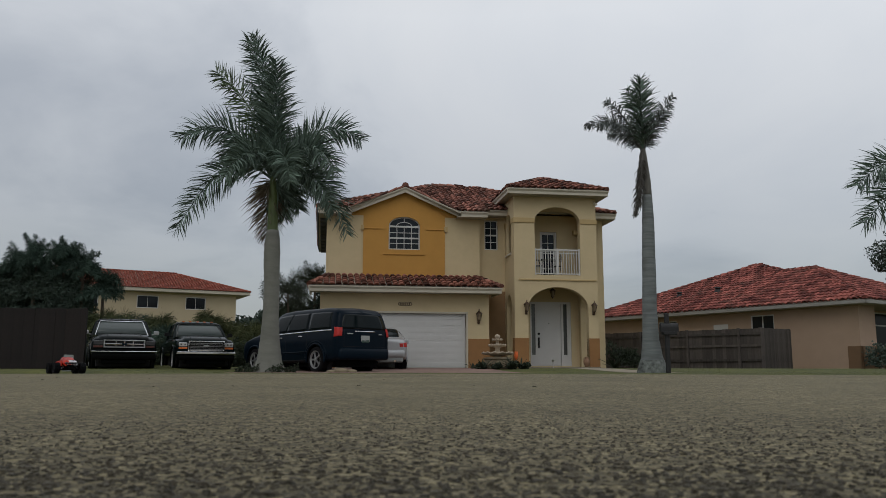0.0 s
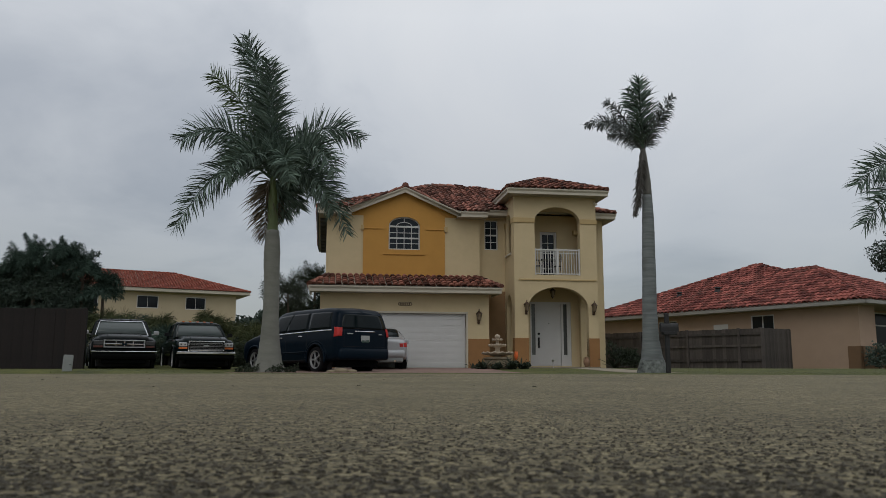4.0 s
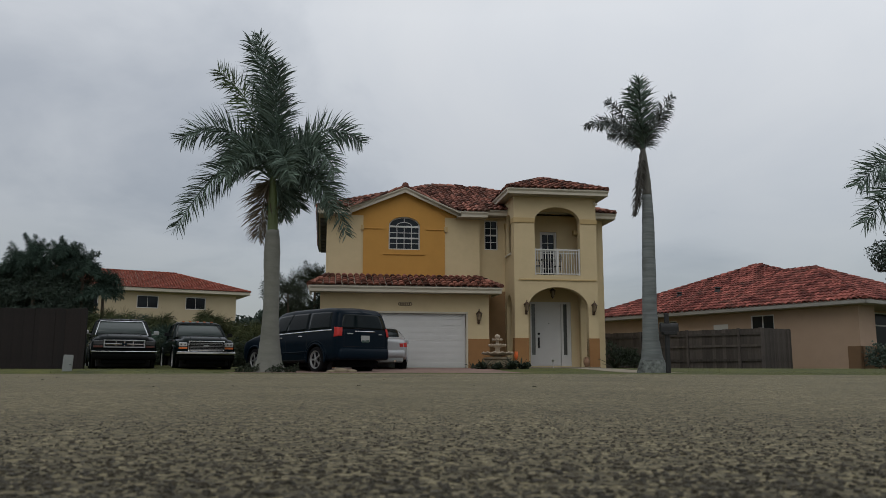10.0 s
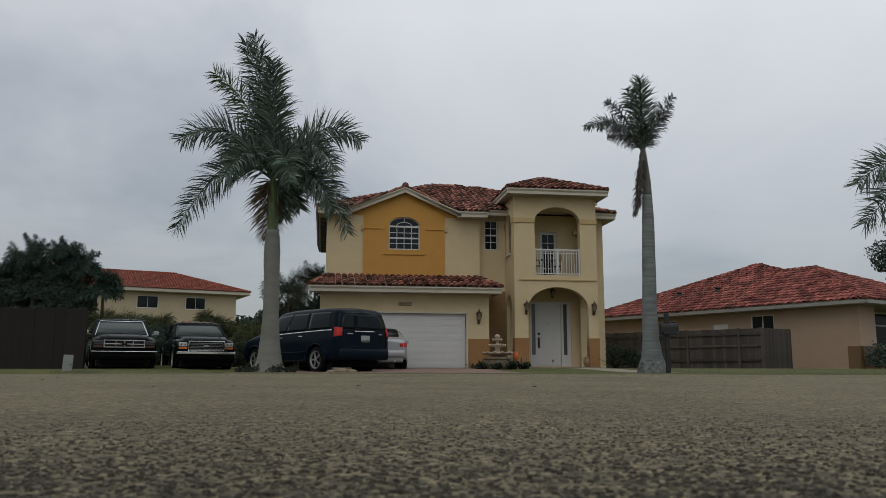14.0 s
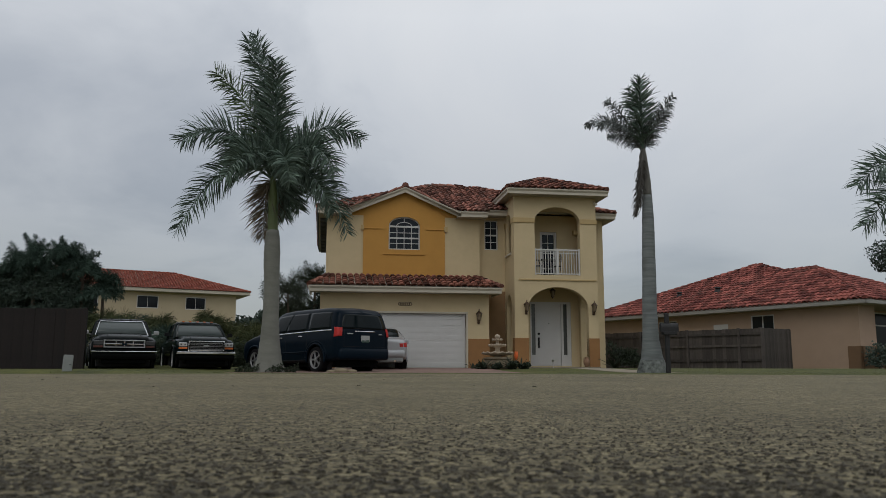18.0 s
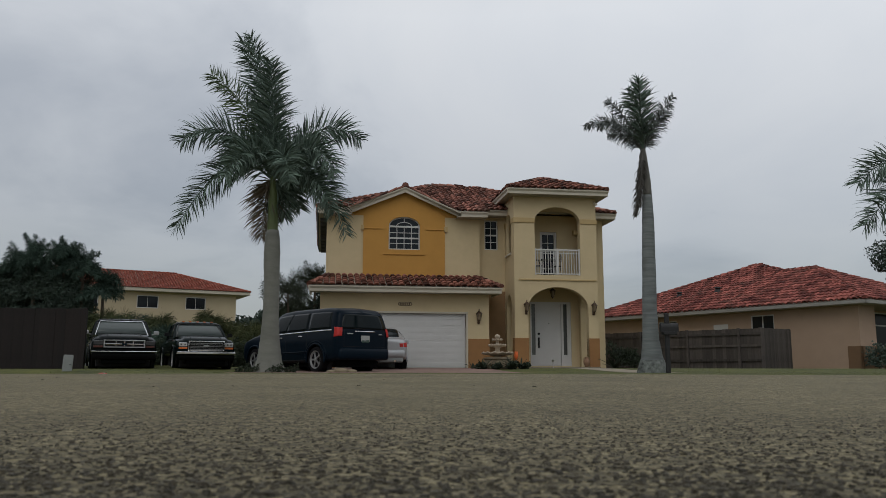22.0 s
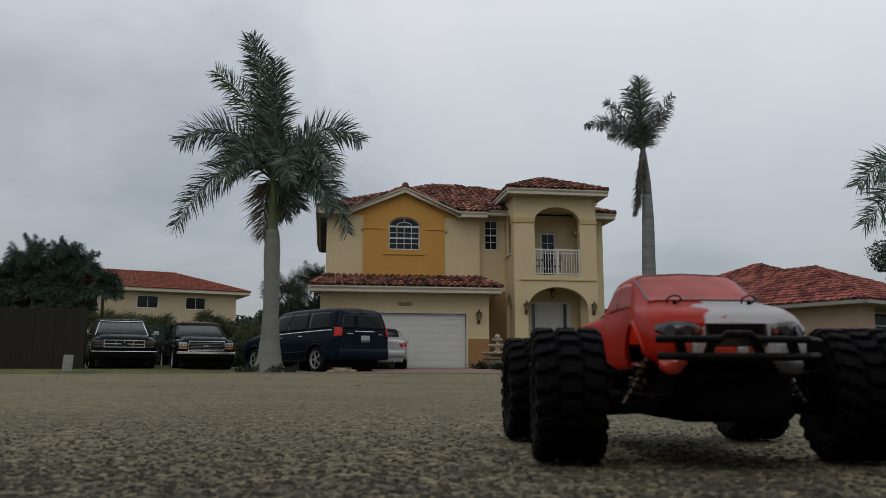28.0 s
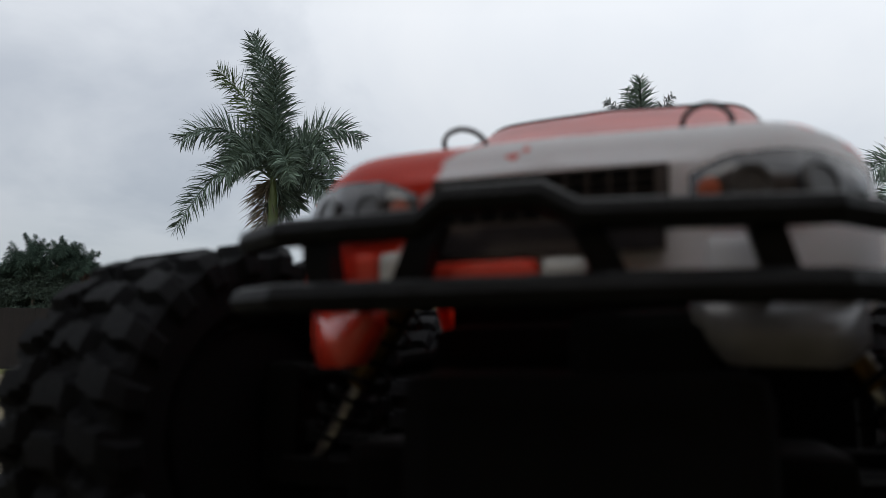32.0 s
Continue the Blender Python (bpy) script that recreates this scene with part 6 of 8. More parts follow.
def vehicle(name, m, label, paint, body, cab, wheels, roof_from, pillars, r=0.34, spokes=5, wheel_w=0.24, hubs="alloy", group="parked vehicles"):
    """Lower body, a glazed cabin with painted roof and pillars, wheel arches and wheels."""
    C = thing(name, m, label, "car" if "truck" not in name else "pickup truck", group)
    bm = B()
    loft(bm, [fender_ring(*b) for b in body])
    bmesh.ops.bevel(bm, geom=[e for e in bm.edges if e.calc_face_angle(0) > 0.7], offset=0.03, segments=2, affect="EDGES")
    part("body", bm, paint, C, smooth=True)
    bm = B()
    rings = cab_rings(cab)
    loft(bm, rings)
    part("greenhouse", bm, "screen_glass", C, "dark tinted glazing", smooth=True)
    top = cab[roof_from:]
    bm = B()
    grown = [(z + 0.012, xr - 0.02, xf + 0.02, hw + 0.02, c) for z, xr, xf, hw, c in top]
    loft(bm, cab_rings([(top[0][0] - 0.03, top[0][1] - 0.03, top[0][2] + 0.03, top[0][3] + 0.03, top[0][4])] + grown))
    part("roof", bm, paint, C, smooth=True)
    lo, hi = cab[0], top[0]
    for fb, ft, wdt in pillars:
        for s in (-1, 1):
            bm = B()
            xb, xt = lo[1] + (lo[2] - lo[1]) * fb, hi[1] + (hi[2] - hi[1]) * ft
            yb, yt = s * (lo[3] + 0.006), s * (hi[3] + 0.012)
            if fb >= 0.999 or fb <= 0.001:
                yb, yt = s * (lo[3] - 0.05), s * (hi[3] - 0.04)
            loft(bm, [[(x - wdt / 2, y - 0.03, z), (x + wdt / 2, y - 0.03, z), (x + wdt / 2, y + 0.03, z), (x - wdt / 2, y + 0.03, z)] for x, y, z in ((xb, yb, lo[0] - 0.02), (xt, yt, hi[0] + 0.01))])
            part("pillar", bm, paint, C)
    for x, y in wheels:
        car_wheel(C, x, y, r, wheel_w, spokes, hubs)
        s = 1 if y > 0 else -1
        bm = B()
        pts = [(x + (r + 0.07) * math.cos(a), y + s * (wheel_w / 2 - 0.015), r + (r + 0.07) * math.sin(a)) for a in [radians(-15 + k * 210 / 14) for k in range(15)]]
        tube(bm, pts, 0.035, 8)
        part("wheel_arch", bm, paint, C, smooth=True)
        bm = B()
        lathe(bm, [(r + 0.06, -0.02), (r + 0.06, 0.012)], 28, pose(x, y + s * (wheel_w / 2 - 0.085), r, -90 * s))
        part("wheel_well", bm, "dark", C)
    return C


def blk(C, name, material, args, bevel=0.015, label="", m=None):
    bm = B()
    box(bm, *args, bevel, m)
    return part(name, bm, material, C, label)


def plate_bars(C, x, y, z, nx):
    """A number plate with plain bars, facing along x."""
    p = blk(C, "number_plate", "plate", (x - 0.01, x + 0.01, y - 0.155, y + 0.155, z - 0.078, z + 0.078), 0.004)
    bm = B()
    for k in range(6):
        box(bm, x + nx * 0.011 - 0.002, x + nx * 0.011 + 0.002, y - 0.13 + k * 0.045, y - 0.10 + k * 0.045, z - 0.035, z + 0.04)
    part("bars", bm, "plate_ink", p)


# minivan
vb = Vector((-0.70, 0.714))
vh = math.degrees(math.atan2(vb.y, vb.x))
va = Vector((-3.61, 23.65))
vc = va + vb * 1.54 + Vector((0.714, 0.70)) * 0.83
VAN = pose(vc.x, vc.y, gz(23.5) - 0.01, 0, 0, vh)
TALL = 1.09
van = thing("minivan", VAN, "dark navy minivan parked on the driveway, seen from behind", "car", "parked vehicles")
VAN_ST = [(-2.56, 0.44, 1.10, 1.60, 0.90, 0.74), (-2.50, 0.37, 1.10, 1.675, 0.95, 0.79), (-2.30, 0.31, 1.10, 1.73, 0.985, 0.82), (-1.5, 0.27, 1.09, 1.765, 0.995, 0.83), (-0.2, 0.25, 1.06, 1.765, 0.995, 0.82),
          (0.5, 0.25, 1.045, 1.73, 0.99, 0.80), (1.1, 0.25, 1.03, 1.50, 0.985, 0.77), (1.75, 0.25, 1.01, 1.14, 0.975, 0.74), (2.2, 0.26, 0.95, 1.02, 0.95, 0.72), (2.6, 0.28, 0.86, 0.92, 0.88, 0.66), (2.82, 0.33, 0.74, 0.78, 0.72, 0.5)]
VS = car_surface(VAN_ST, 0.22)
car_body(VS, -2.56, 2.82, "navy", van, [(1.78, 0.385, 0.445), (-1.54, 0.385, 0.445)], TALL)
wheels_on(van, [(1.78, 0.885), (1.78, -0.885), (-1.54, 0.885), (-1.54, -0.885)], 0.375, 0.24, 5, "navy")
for s in (-1, 1):
    for x0, x1, sl in ((-2.22, -1.12, 0.0), (-1.06, 0.0, 0.0), (0.06, 0.92, -1.2)):
        skin("side_window", VS, x0, x1, 0.545, 0.785, "carglass", van, s, 0.005, slant=sl, label="dark tinted side glass")
    skin("belt_trim", VS, -2.28, 1.0, 0.519, 0.534, "chrome", van, s, 0.012, 26, 2, "bright belt moulding")
    for x0, x1, t0, t1 in ((-1.10, -1.092, 0.05, 0.79), (0.018, 0.026, 0.05, 0.79), (1.05, 1.058, 0.05, 0.50), (-2.26, -1.94, 0.30, 0.305)):
        skin("seam", VS, x0, x1, t0, t1, "dark", van, s, 0.003, 2, 16)
    skin("side_moulding", VS, -1.05, 1.25, 0.205, 0.232, "navy", van, s, 0.018, 16, 2)
    skin("sill_trim", VS, -1.08, 1.30, 0.04, 0.10, "plastic", van, s, 0.012, 12, 3)
    for x in (-0.86, 0.22):
        bm = B()
        tube(bm, [VS(x, 0.475, s, 0.004), VS(x + 0.03, 0.475, s, 0.035), VS(x + 0.19, 0.477, s, 0.035), VS(x + 0.22, 0.477, s, 0.004)], 0.015, 8)
        part("door_handle", bm, "chrome", van, "bright door handle", smooth=True)
    lamp = skin("tail_light", VS, -2.58, -2.40, 0.44, 0.565, "red_lens", van, s, 0.022, 8, 8, "red wraparound tail light")
    rear_panel("tail_light", VS, -2.56, s * 0.93, s * 1.005, 0.44, 0.565, "red_lens", van, 0.022, nv=4)
    skin("reflector", VS, -2.50, -2.40, 0.49, 0.535, "lens", lamp, s, 0.026, 4, 4)
    mirror(van, 1.05, s * 0.95, 1.03, "navy")
    blk(van, "headlight", "lens", (2.50, 2.70, s * 0.72 - 0.13, s * 0.72 + 0.13, 0.68, 0.84), 0.05)
    bm = B()
    tube(bm, [(-1.54 + 0.53 * math.cos(a), s * 0.975, 0.36 + 0.47 * math.sin(a)) for a in [radians(-2 + k * 184 / 16) for k in range(17)]], [0.012] + [0.034] * 15 + [0.012], 8)
    part("fender_flare", bm, "navy", van, smooth=True)
rear_panel("rear_window", VS, -2.56, -0.94, 0.94, 0.55, 0.845, "carglass", van, 0.006, label="dark tinted rear window")
rear_panel("tailgate_trim", VS, -2.56, -0.42, 0.42, 0.505, 0.52, "chrome", van, 0.016, ns=2)
rear_panel("seam", VS, -2.56, -0.86, 0.86, 0.222, 0.228, "dark", van, 0.003, ns=2)
for v in (-0.83, 0.825):
    rear_panel("seam", VS, -2.56, v, v + 0.006, 0.225, 0.78, "dark", van, 0.003, nv=2)
for v0, v1 in ((0.5, 0.72), (-0.74, -0.58)):
    rear_panel("badge", VS, -2.56, v0, v1, 0.468, 0.480, "alloy", van, 0.012, nv=6, ns=2)
bm = B()
box(bm, -2.65, -2.36, -0.90, 0.90, 0.33, 0.64, 0.09)
part("rear_bumper", bm, "navy", van, smooth=True)
plate_bars(van, -2.615, 0.0, 0.90, -1)
bm = B()
tube(bm, [(-2.63, 0, 1.12), (-2.61, 0.1, 1.15), (-2.585, 0.45, 1.17)], 0.010, 6)
part("rear_wiper", bm, "plastic", van)
blk(van, "underbody", "black_trim", (-2.3, 2.45, -0.73, 0.73, 0.15, 0.78), 0.03)
bm = B()
tube(bm, [(-0.6, 0.3, 1.75), (-0.68, 0.3, 1.9)], 0.01, 6)
part("antenna", bm, "plastic", van)
for o in van.children:
    if o.type == "MESH" and not o.name.startswith("wheel_"):
        o.data.transform(Matrix.Diagonal((1, 1, TALL, 1)))


def pickup(m, label, paint, second):
    T = vehicle("pickup_truck", m, label, paint,
                [(-2.8, 0.90, 0.52, 0.85, 1.18), (-2.75, 0.97, 0.50, 0.85, 1.20), (-1.1, 0.98, 0.48, 0.85, 1.20), (1.0, 0.98, 0.44, 0.85, 1.21), (1.4, 0.98, 0.44, 0.86, 1.20), (2.1, 0.975, 0.42, 0.84, 1.165), (2.42, 0.97, 0.40, 0.82, 1.11), (2.58, 0.95, 0.42, 0.80, 1.045), (2.66, 0.91, 0.46, 0.76, 0.975)],
                [(1.17, -0.95, 1.22, 0.91, 0.14), (1.45, -0.85, 0.85, 0.84, 0.14), (1.69, -0.75, 0.50, 0.76, 0.14), (1.755, -0.62, 0.35, 0.68, 0.14), (1.785, -0.4, 0.15, 0.5, 0.1)],
                [(1.75, 0.86), (1.75, -0.86), (-1.65, 0.86), (-1.65, -0.86)], 2, [(0.998, 0.97, 0.07), (0.5, 0.45, 0.1), (0.02, 0.03, 0.16)], r=0.39, spokes=8, wheel_w=0.26)
    # windscreen surround and wipers
    bm = B()
    for s in (-1, 1):
        tube(bm, [(1.20, s * 0.82, 1.175), (0.56, s * 0.685, 1.66), (0.53, s * 0.655, 1.69), (0.53, s * 0.60, 1.695)], 0.017, 6)
    tube(bm, [(0.53, -0.62, 1.69), (0.53, 0.62, 1.69)], 0.015, 6)
    part("windscreen_trim", bm, "black_metal" if second else "chrome", T)
    for y in (-0.45, 0.1):
        bm = B()
        tube(bm, [(1.24, y, 1.18), (1.18, y + 0.2, 1.22), (1.13, y + 0.45, 1.25)], 0.012, 6)
        part("wiper", bm, "plastic", T)
    for s in (-1, 1):
        bm = B()
        tube(bm, [(0.85, s * 0.9, 1.2), (0.9, s * 1.08, 1.25)], 0.02, 6)
        box(bm, 0.86, 0.95, min(s * 1.02, s * 1.19), max(s * 1.02, s * 1.19), 1.22, 1.35, 0.02)
        part("side_mirror", bm, "plastic" if second else "alloy", T)
    # front: grille, lamps, bumper
    g = new("grille")
    g.parent = T
    gw, z0, z1 = (0.60, 0.655, 0.995) if second else (0.61, 0.72, 0.965)
    bm = B()
    plate(bm, rect(-gw, gw, z0, z1), [rect(-gw + 0.035, gw - 0.035, z0 + 0.03, z1 - 0.03)], 2.66, 2.76, lambda u, v, z: (v, u, z))
    bmesh.ops.bevel(bm, geom=list(bm.edges), offset=0.01, segments=1, affect="EDGES")
    part("surround", bm, "chrome" if second else "alloy", g)
    blk(g, "backing", "dark", (2.64, 2.69, -gw + 0.04, gw - 0.04, z0 + 0.03, z1 - 0.03), 0.0)
    if second:
        for k in range(10):
            z = z0 + 0.05 + k * 0.026
            blk(g, "bar", "black_metal" if k % 2 else "steel", (2.69, 2.72, -gw + 0.05, gw - 0.05, z, z + 0.009), 0.0)
        blk(g, "badge", "steel", (2.72, 2.735, -0.09, 0.09, 0.80, 0.85), 0.01)
    else:
        blk(g, "bar", "chrome", (2.69, 2.73, -gw + 0.05, gw - 0.05, 0.815, 0.845), 0.006)
        for y in (-0.25, 0.0, 0.25):
            blk(g, "bar", "chrome", (2.69, 2.725, y - 0.012, y + 0.012, z0 + 0.04, z1 - 0.04), 0.004)
        blk(g, "badge", "navy", (2.73, 2.745, -0.08, 0.08, 0.805, 0.855), 0.012)
    for s in (-1, 1):
        y0, y1 = sorted((s * (gw + 0.02), s * 0.90))
        blk(T, "headlight", "lens" if second else "lens_dull", (2.58, 2.70, y0, y1, 0.80, 0.945), 0.02, "clear headlight" if second else "dull headlight")
        if second:
            for q in (0.28, 0.72):
                yc = y0 + (y1 - y0) * q
                blk(T, "lamp_reflector", "chrome", (2.70, 2.706, yc - 0.055, yc + 0.055, 0.82, 0.925), 0.0)
                blk(T, "lamp_bulb", "dark", (2.706, 2.710, yc - 0.02, yc + 0.02, 0.85, 0.895), 0.0)
        blk(T, "indicator", "amber_lens" if second else "amber_dull", (2.57, 2.695, y0, y1, 0.72, 0.785), 0.015)
    blk(T, "front_bumper", "chrome", (2.66, 2.84, -0.97, 0.97, 0.545 if second else 0.578, 0.63 if second else 0.608), 0.014, "chrome front bumper")
    blk(T, "bumper_lower", "black_trim", (2.60, 2.81, -0.95, 0.95, 0.34, 0.54 if second else 0.573), 0.09)
    blk(T, "valance", "black_trim", (2.35, 2.70, -0.66, 0.66, 0.20, 0.42), 0.05)
    bm = B()
    tube(bm, [(1.75, -0.8, 0.36), (1.75, 0.8, 0.36)], 0.06, 8)
    bmesh.ops.create_icosphere(bm, subdivisions=2, radius=0.16, matrix=Matrix.Translation((1.75, -0.25, 0.36)))
    part("axle", bm, "plastic", T)
    # wide dark box stands in for the shadow under the truck
    blk(T, "frame_rail", "dark", (-2.6, 2.4, -0.80, 0.80, 0.12, 0.50), 0.02)
    if second:
        for k in range(5):
            blk(T, "roof_marker", "amber_lens", (0.34, 0.42, -0.5 + k * 0.25 - 0.045, -0.5 + k * 0.25 + 0.045, 1.775, 1.81), 0.012)
    else:
        for k in range(3):
            blk(T, "roof_marker", "plastic", (0.34, 0.42, -0.3 + k * 0.3 - 0.04, -0.3 + k * 0.3 + 0.04, 1.775, 1.80), 0.012)
    for s in (-1, 1):
        bm = B()
        tube(bm, [(1.35, s * 0.46, 1.185), (2.0, s * 0.48, 1.165), (2.5, s * 0.50, 1.115)], [0.02, 0.025, 0.01], 6)
        part("hood_crease", bm, paint, T, smooth=True)
    return T


g24 = gz(26) - 0.02
pickup(pose(-10.46, 26.0, g24, 0, 0, -65) @ Matrix.Diagonal((1, 0.93, 0.91, 1)), "black older pickup truck with chrome grille, parked nose out", "pblack", False)
pickup(pose(-8.53, 27.67, g24, 0, 0, -65.5) @ Matrix.Diagonal((1, 0.92, 0.91, 1)), "dark green pickup truck with tall chrome grille, parked nose out", "pgreen", True)

wc = thing("sedan", pose(-2.25, 28.4, gz(28) - 0.03, 0, 0, 96), "silver-white sedan parked close to the garage door", "car", "parked vehicles")
WS = car_surface([(-2.34, 0.44, 0.86, 0.92, 0.72, 0.55), (-2.26, 0.36, 0.90, 0.975, 0.82, 0.62), (-1.9, 0.29, 0.93, 1.03, 0.87, 0.66), (-1.2, 0.24, 0.93, 1.36, 0.89, 0.62), (-0.7, 0.22, 0.92, 1.43, 0.89, 0.61), (0.1, 0.22, 0.90, 1.42, 0.89, 0.60),
                  (0.9, 0.22, 0.89, 1.10, 0.88, 0.62), (1.4, 0.23, 0.86, 0.93, 0.87, 0.64), (1.9, 0.27, 0.74, 0.80, 0.80, 0.55), (2.12, 0.32, 0.60, 0.66, 0.60, 0.40)])
car_body(WS, -2.34, 2.12, "silver", wc, [(1.3, 0.32, 0.38), (-1.35, 0.32, 0.38)])
wheels_on(wc, [(1.3, 0.79), (1.3, -0.79), (-1.35, 0.79), (-1.35, -0.79)], 0.31, 0.2, 5, "silver")
for s in (-1, 1):
    skin("tail_light", WS, -2.33, -2.12, 0.39, 0.485, "red_lens", wc, s, 0.012, 8, 6, "red wraparound tail light")
    rear_panel("tail_light", WS, -2.34, s * 0.84, s * 1.0, 0.39, 0.485, "red_lens", wc, 0.012, nv=5)
    skin("rear_window", WS, -1.78, -1.10, 0.85, 1.0, "carglass", wc, s, 0.006, 8, 6)
    skin("side_window", WS, -1.25, -0.25, 0.56, 0.78, "carglass", wc, s, 0.005)
    skin("side_window", WS, -0.18, 0.62, 0.56, 0.78, "carglass", wc, s, 0.005)
    mirror(wc, 0.7, s * 0.85, 0.93, "silver")
bm = B()
box(bm, -2.43, -2.15, -0.78, 0.78, 0.36, 0.62, 0.09)
part("rear_bumper", bm, "silver", wc, smooth=True)
bm = B()
box(bm, -2.40, -2.15, -0.72, 0.72, 0.22, 0.40, 0.05)
part("bumper_lower", bm, "greybox", wc, smooth=True)
for y in (-0.45, 0.45):
    bm = B()
    lathe(bm, [(0.035, 0), (0.04, 0.12), (0.03, 0.12)], 12, pose(-2.30, y, 0.26, 0, -90, 0))
    part("exhaust_tip", bm, "chrome", wc)
plate_bars(wc, -2.405, 0.0, 0.74, -1)

# ---------- the radio-controlled truck ----------


def shell_paint():
    """Glossy clear-coated shell: red behind, white splashes over the bonnet."""
    m, nt, p = nodes_of("red_white_shell")
    N = nt.nodes
    co = N.new("ShaderNodeTexCoord")
    sep = N.new("ShaderNodeSeparateXYZ")
    link(nt, co.outputs["Object"], sep.inputs[0])
    no = N.new("ShaderNodeTexNoise")
    no.inputs["Scale"].default_value, no.inputs["Detail"].default_value = 26.0, 5.0
    link(nt, co.outputs["Object"], no.inputs["Vector"])

    def comb(a, ka, b, kb):
        x = N.new("ShaderNodeMath")
        x.operation = "MULTIPLY"
        x.inputs[1].default_value = ka
        link(nt, a, x.inputs[0])
        y = N.new("ShaderNodeMath")
        y.operation = "MULTIPLY_ADD"
        y.inputs[1].default_value = kb
        link(nt, b, y.inputs[0])
        link(nt, x.outputs[0], y.inputs[2])
        return y.outputs[0]
    cap = N.new("ShaderNodeMath")
    cap.operation = "MINIMUM"
    cap.inputs[1].default_value = 0.03
    link(nt, sep.outputs[1], cap.inputs[0])
    s1 = comb(sep.outputs[0], 9.0, cap.outputs[0], 26.0)
    s2 = comb(s1, 1.0, no.outputs["Fac"], 2.2)
    rg = N.new("ShaderNodeMapRange")
    rg.inputs["From Min"].default_value, rg.inputs["From Max"].default_value = 2.38, 2.48
    link(nt, s2, rg.inputs["Value"])
    mx = N.new("ShaderNodeMixRGB")
    mx.inputs[1].default_value, mx.inputs[2].default_value = (0.70, 0.034, 0.010, 1), (0.82, 0.83, 0.86, 1)
    # red flecks thrown over the white
    fl = N.new("ShaderNodeTexNoise")
    fl.inputs["Scale"].default_value, fl.inputs["Detail"].default_value = 42.0, 3.0
    link(nt, co.outputs["Object"], fl.inputs["Vector"])
    fr = N.new("ShaderNodeMapRange")
    fr.inputs["From Min"].default_value, fr.inputs["From Max"].default_value = 0.64, 0.66
    fr.inputs["To Min"].default_value, fr.inputs["To Max"].default_value = 1.0, 0.0
    hi = N.new("ShaderNodeMath")
    hi.operation = "GREATER_THAN"
    hi.inputs[1].default_value = 0.170
    link(nt, sep.outputs[2], hi.inputs[0])
    top = N.new("ShaderNodeMath")
    top.operation = "MULTIPLY"
    link(nt, fl.outputs["Fac"], top.inputs[0])
    link(nt, hi.outputs[0], top.inputs[1])
    link(nt, top.outputs[0], fr.inputs["Value"])
    ml = N.new("ShaderNodeMath")
    ml.operation = "MULTIPLY"
    link(nt, rg.outputs["Result"], ml.inputs[0])
    link(nt, fr.outputs["Result"], ml.inputs[1])
    link(nt, ml.outputs[0], mx.inputs[0])
    link(nt, mx.outputs["Color"], p.inputs["Base Color"])
    p.inputs["Roughness"].default_value = 0.4
    p.inputs["Specular IOR Level"].default_value = 0.3
    p.inputs["Coat Weight"].default_value, p.inputs["Coat Roughness"].default_value = 0.15, 0.1
    # thin moulded plastic lets some light through
    tr = N.new("ShaderNodeBsdfTranslucent")
    link(nt, mx.outputs["Color"], tr.inputs["Color"])
    both = N.new("ShaderNodeMixShader")
    both.inputs[0].default_value = 0.45
    link(nt, p.outputs[0], both.inputs[1])
    link(nt, tr.outputs[0], both.inputs[2])
    link(nt, both.outputs[0], N["Material Output"].inputs["Surface"])
    return m


M["shell"] = shell_paint()
M["shell_glass"] = mat("tinted_screen", (0.40, 0.080, 0.072), 0.3, var=0.4, scale=24, spec=0.12)
M["bumper_plastic"] = mat("bumper_plastic", (0.005, 0.0055, 0.0065), 0.5, var=0.3, scale=40, spec=0.12, bump=0.1, bscale=300)
M["rc_plastic"] = mat("rc_black_plastic", (0.0028, 0.0028, 0.003), 0.75, var=0.3, scale=40, spec=0.05, bump=0.1, bscale=300)
M["decal"] = mat("dark_decal", (0.026, 0.023, 0.025), 0.2, var=0.4, scale=90, coat=0.3)
SHELL_UP = -0.0030
# white shell taken down to grey for the shade on its lower corner
M["shaded_shell"] = mat("grey_decal", (0.12, 0.12, 0.13), 0.25, var=0.3, scale=60)
M["decal_amber"] = mat("amber_decal", (0.30, 0.055, 0.020), 0.3, var=0.2, scale=60, coat=0.3)
M["rc_tyre"] = mat("rc_tyre_rubber", (0.0045, 0.0048, 0.006), 0.7, var=0.3, scale=60, spec=0.09, bump=0.2, bscale=500)

rc = thing("toy_truck", pose(-5.42, 11.6, gz(11.6)), "red and white radio-controlled monster truck with black knobbly tyres", "toy truck")
R_T, HALF, AX = 0.0825, 0.181, 0.162


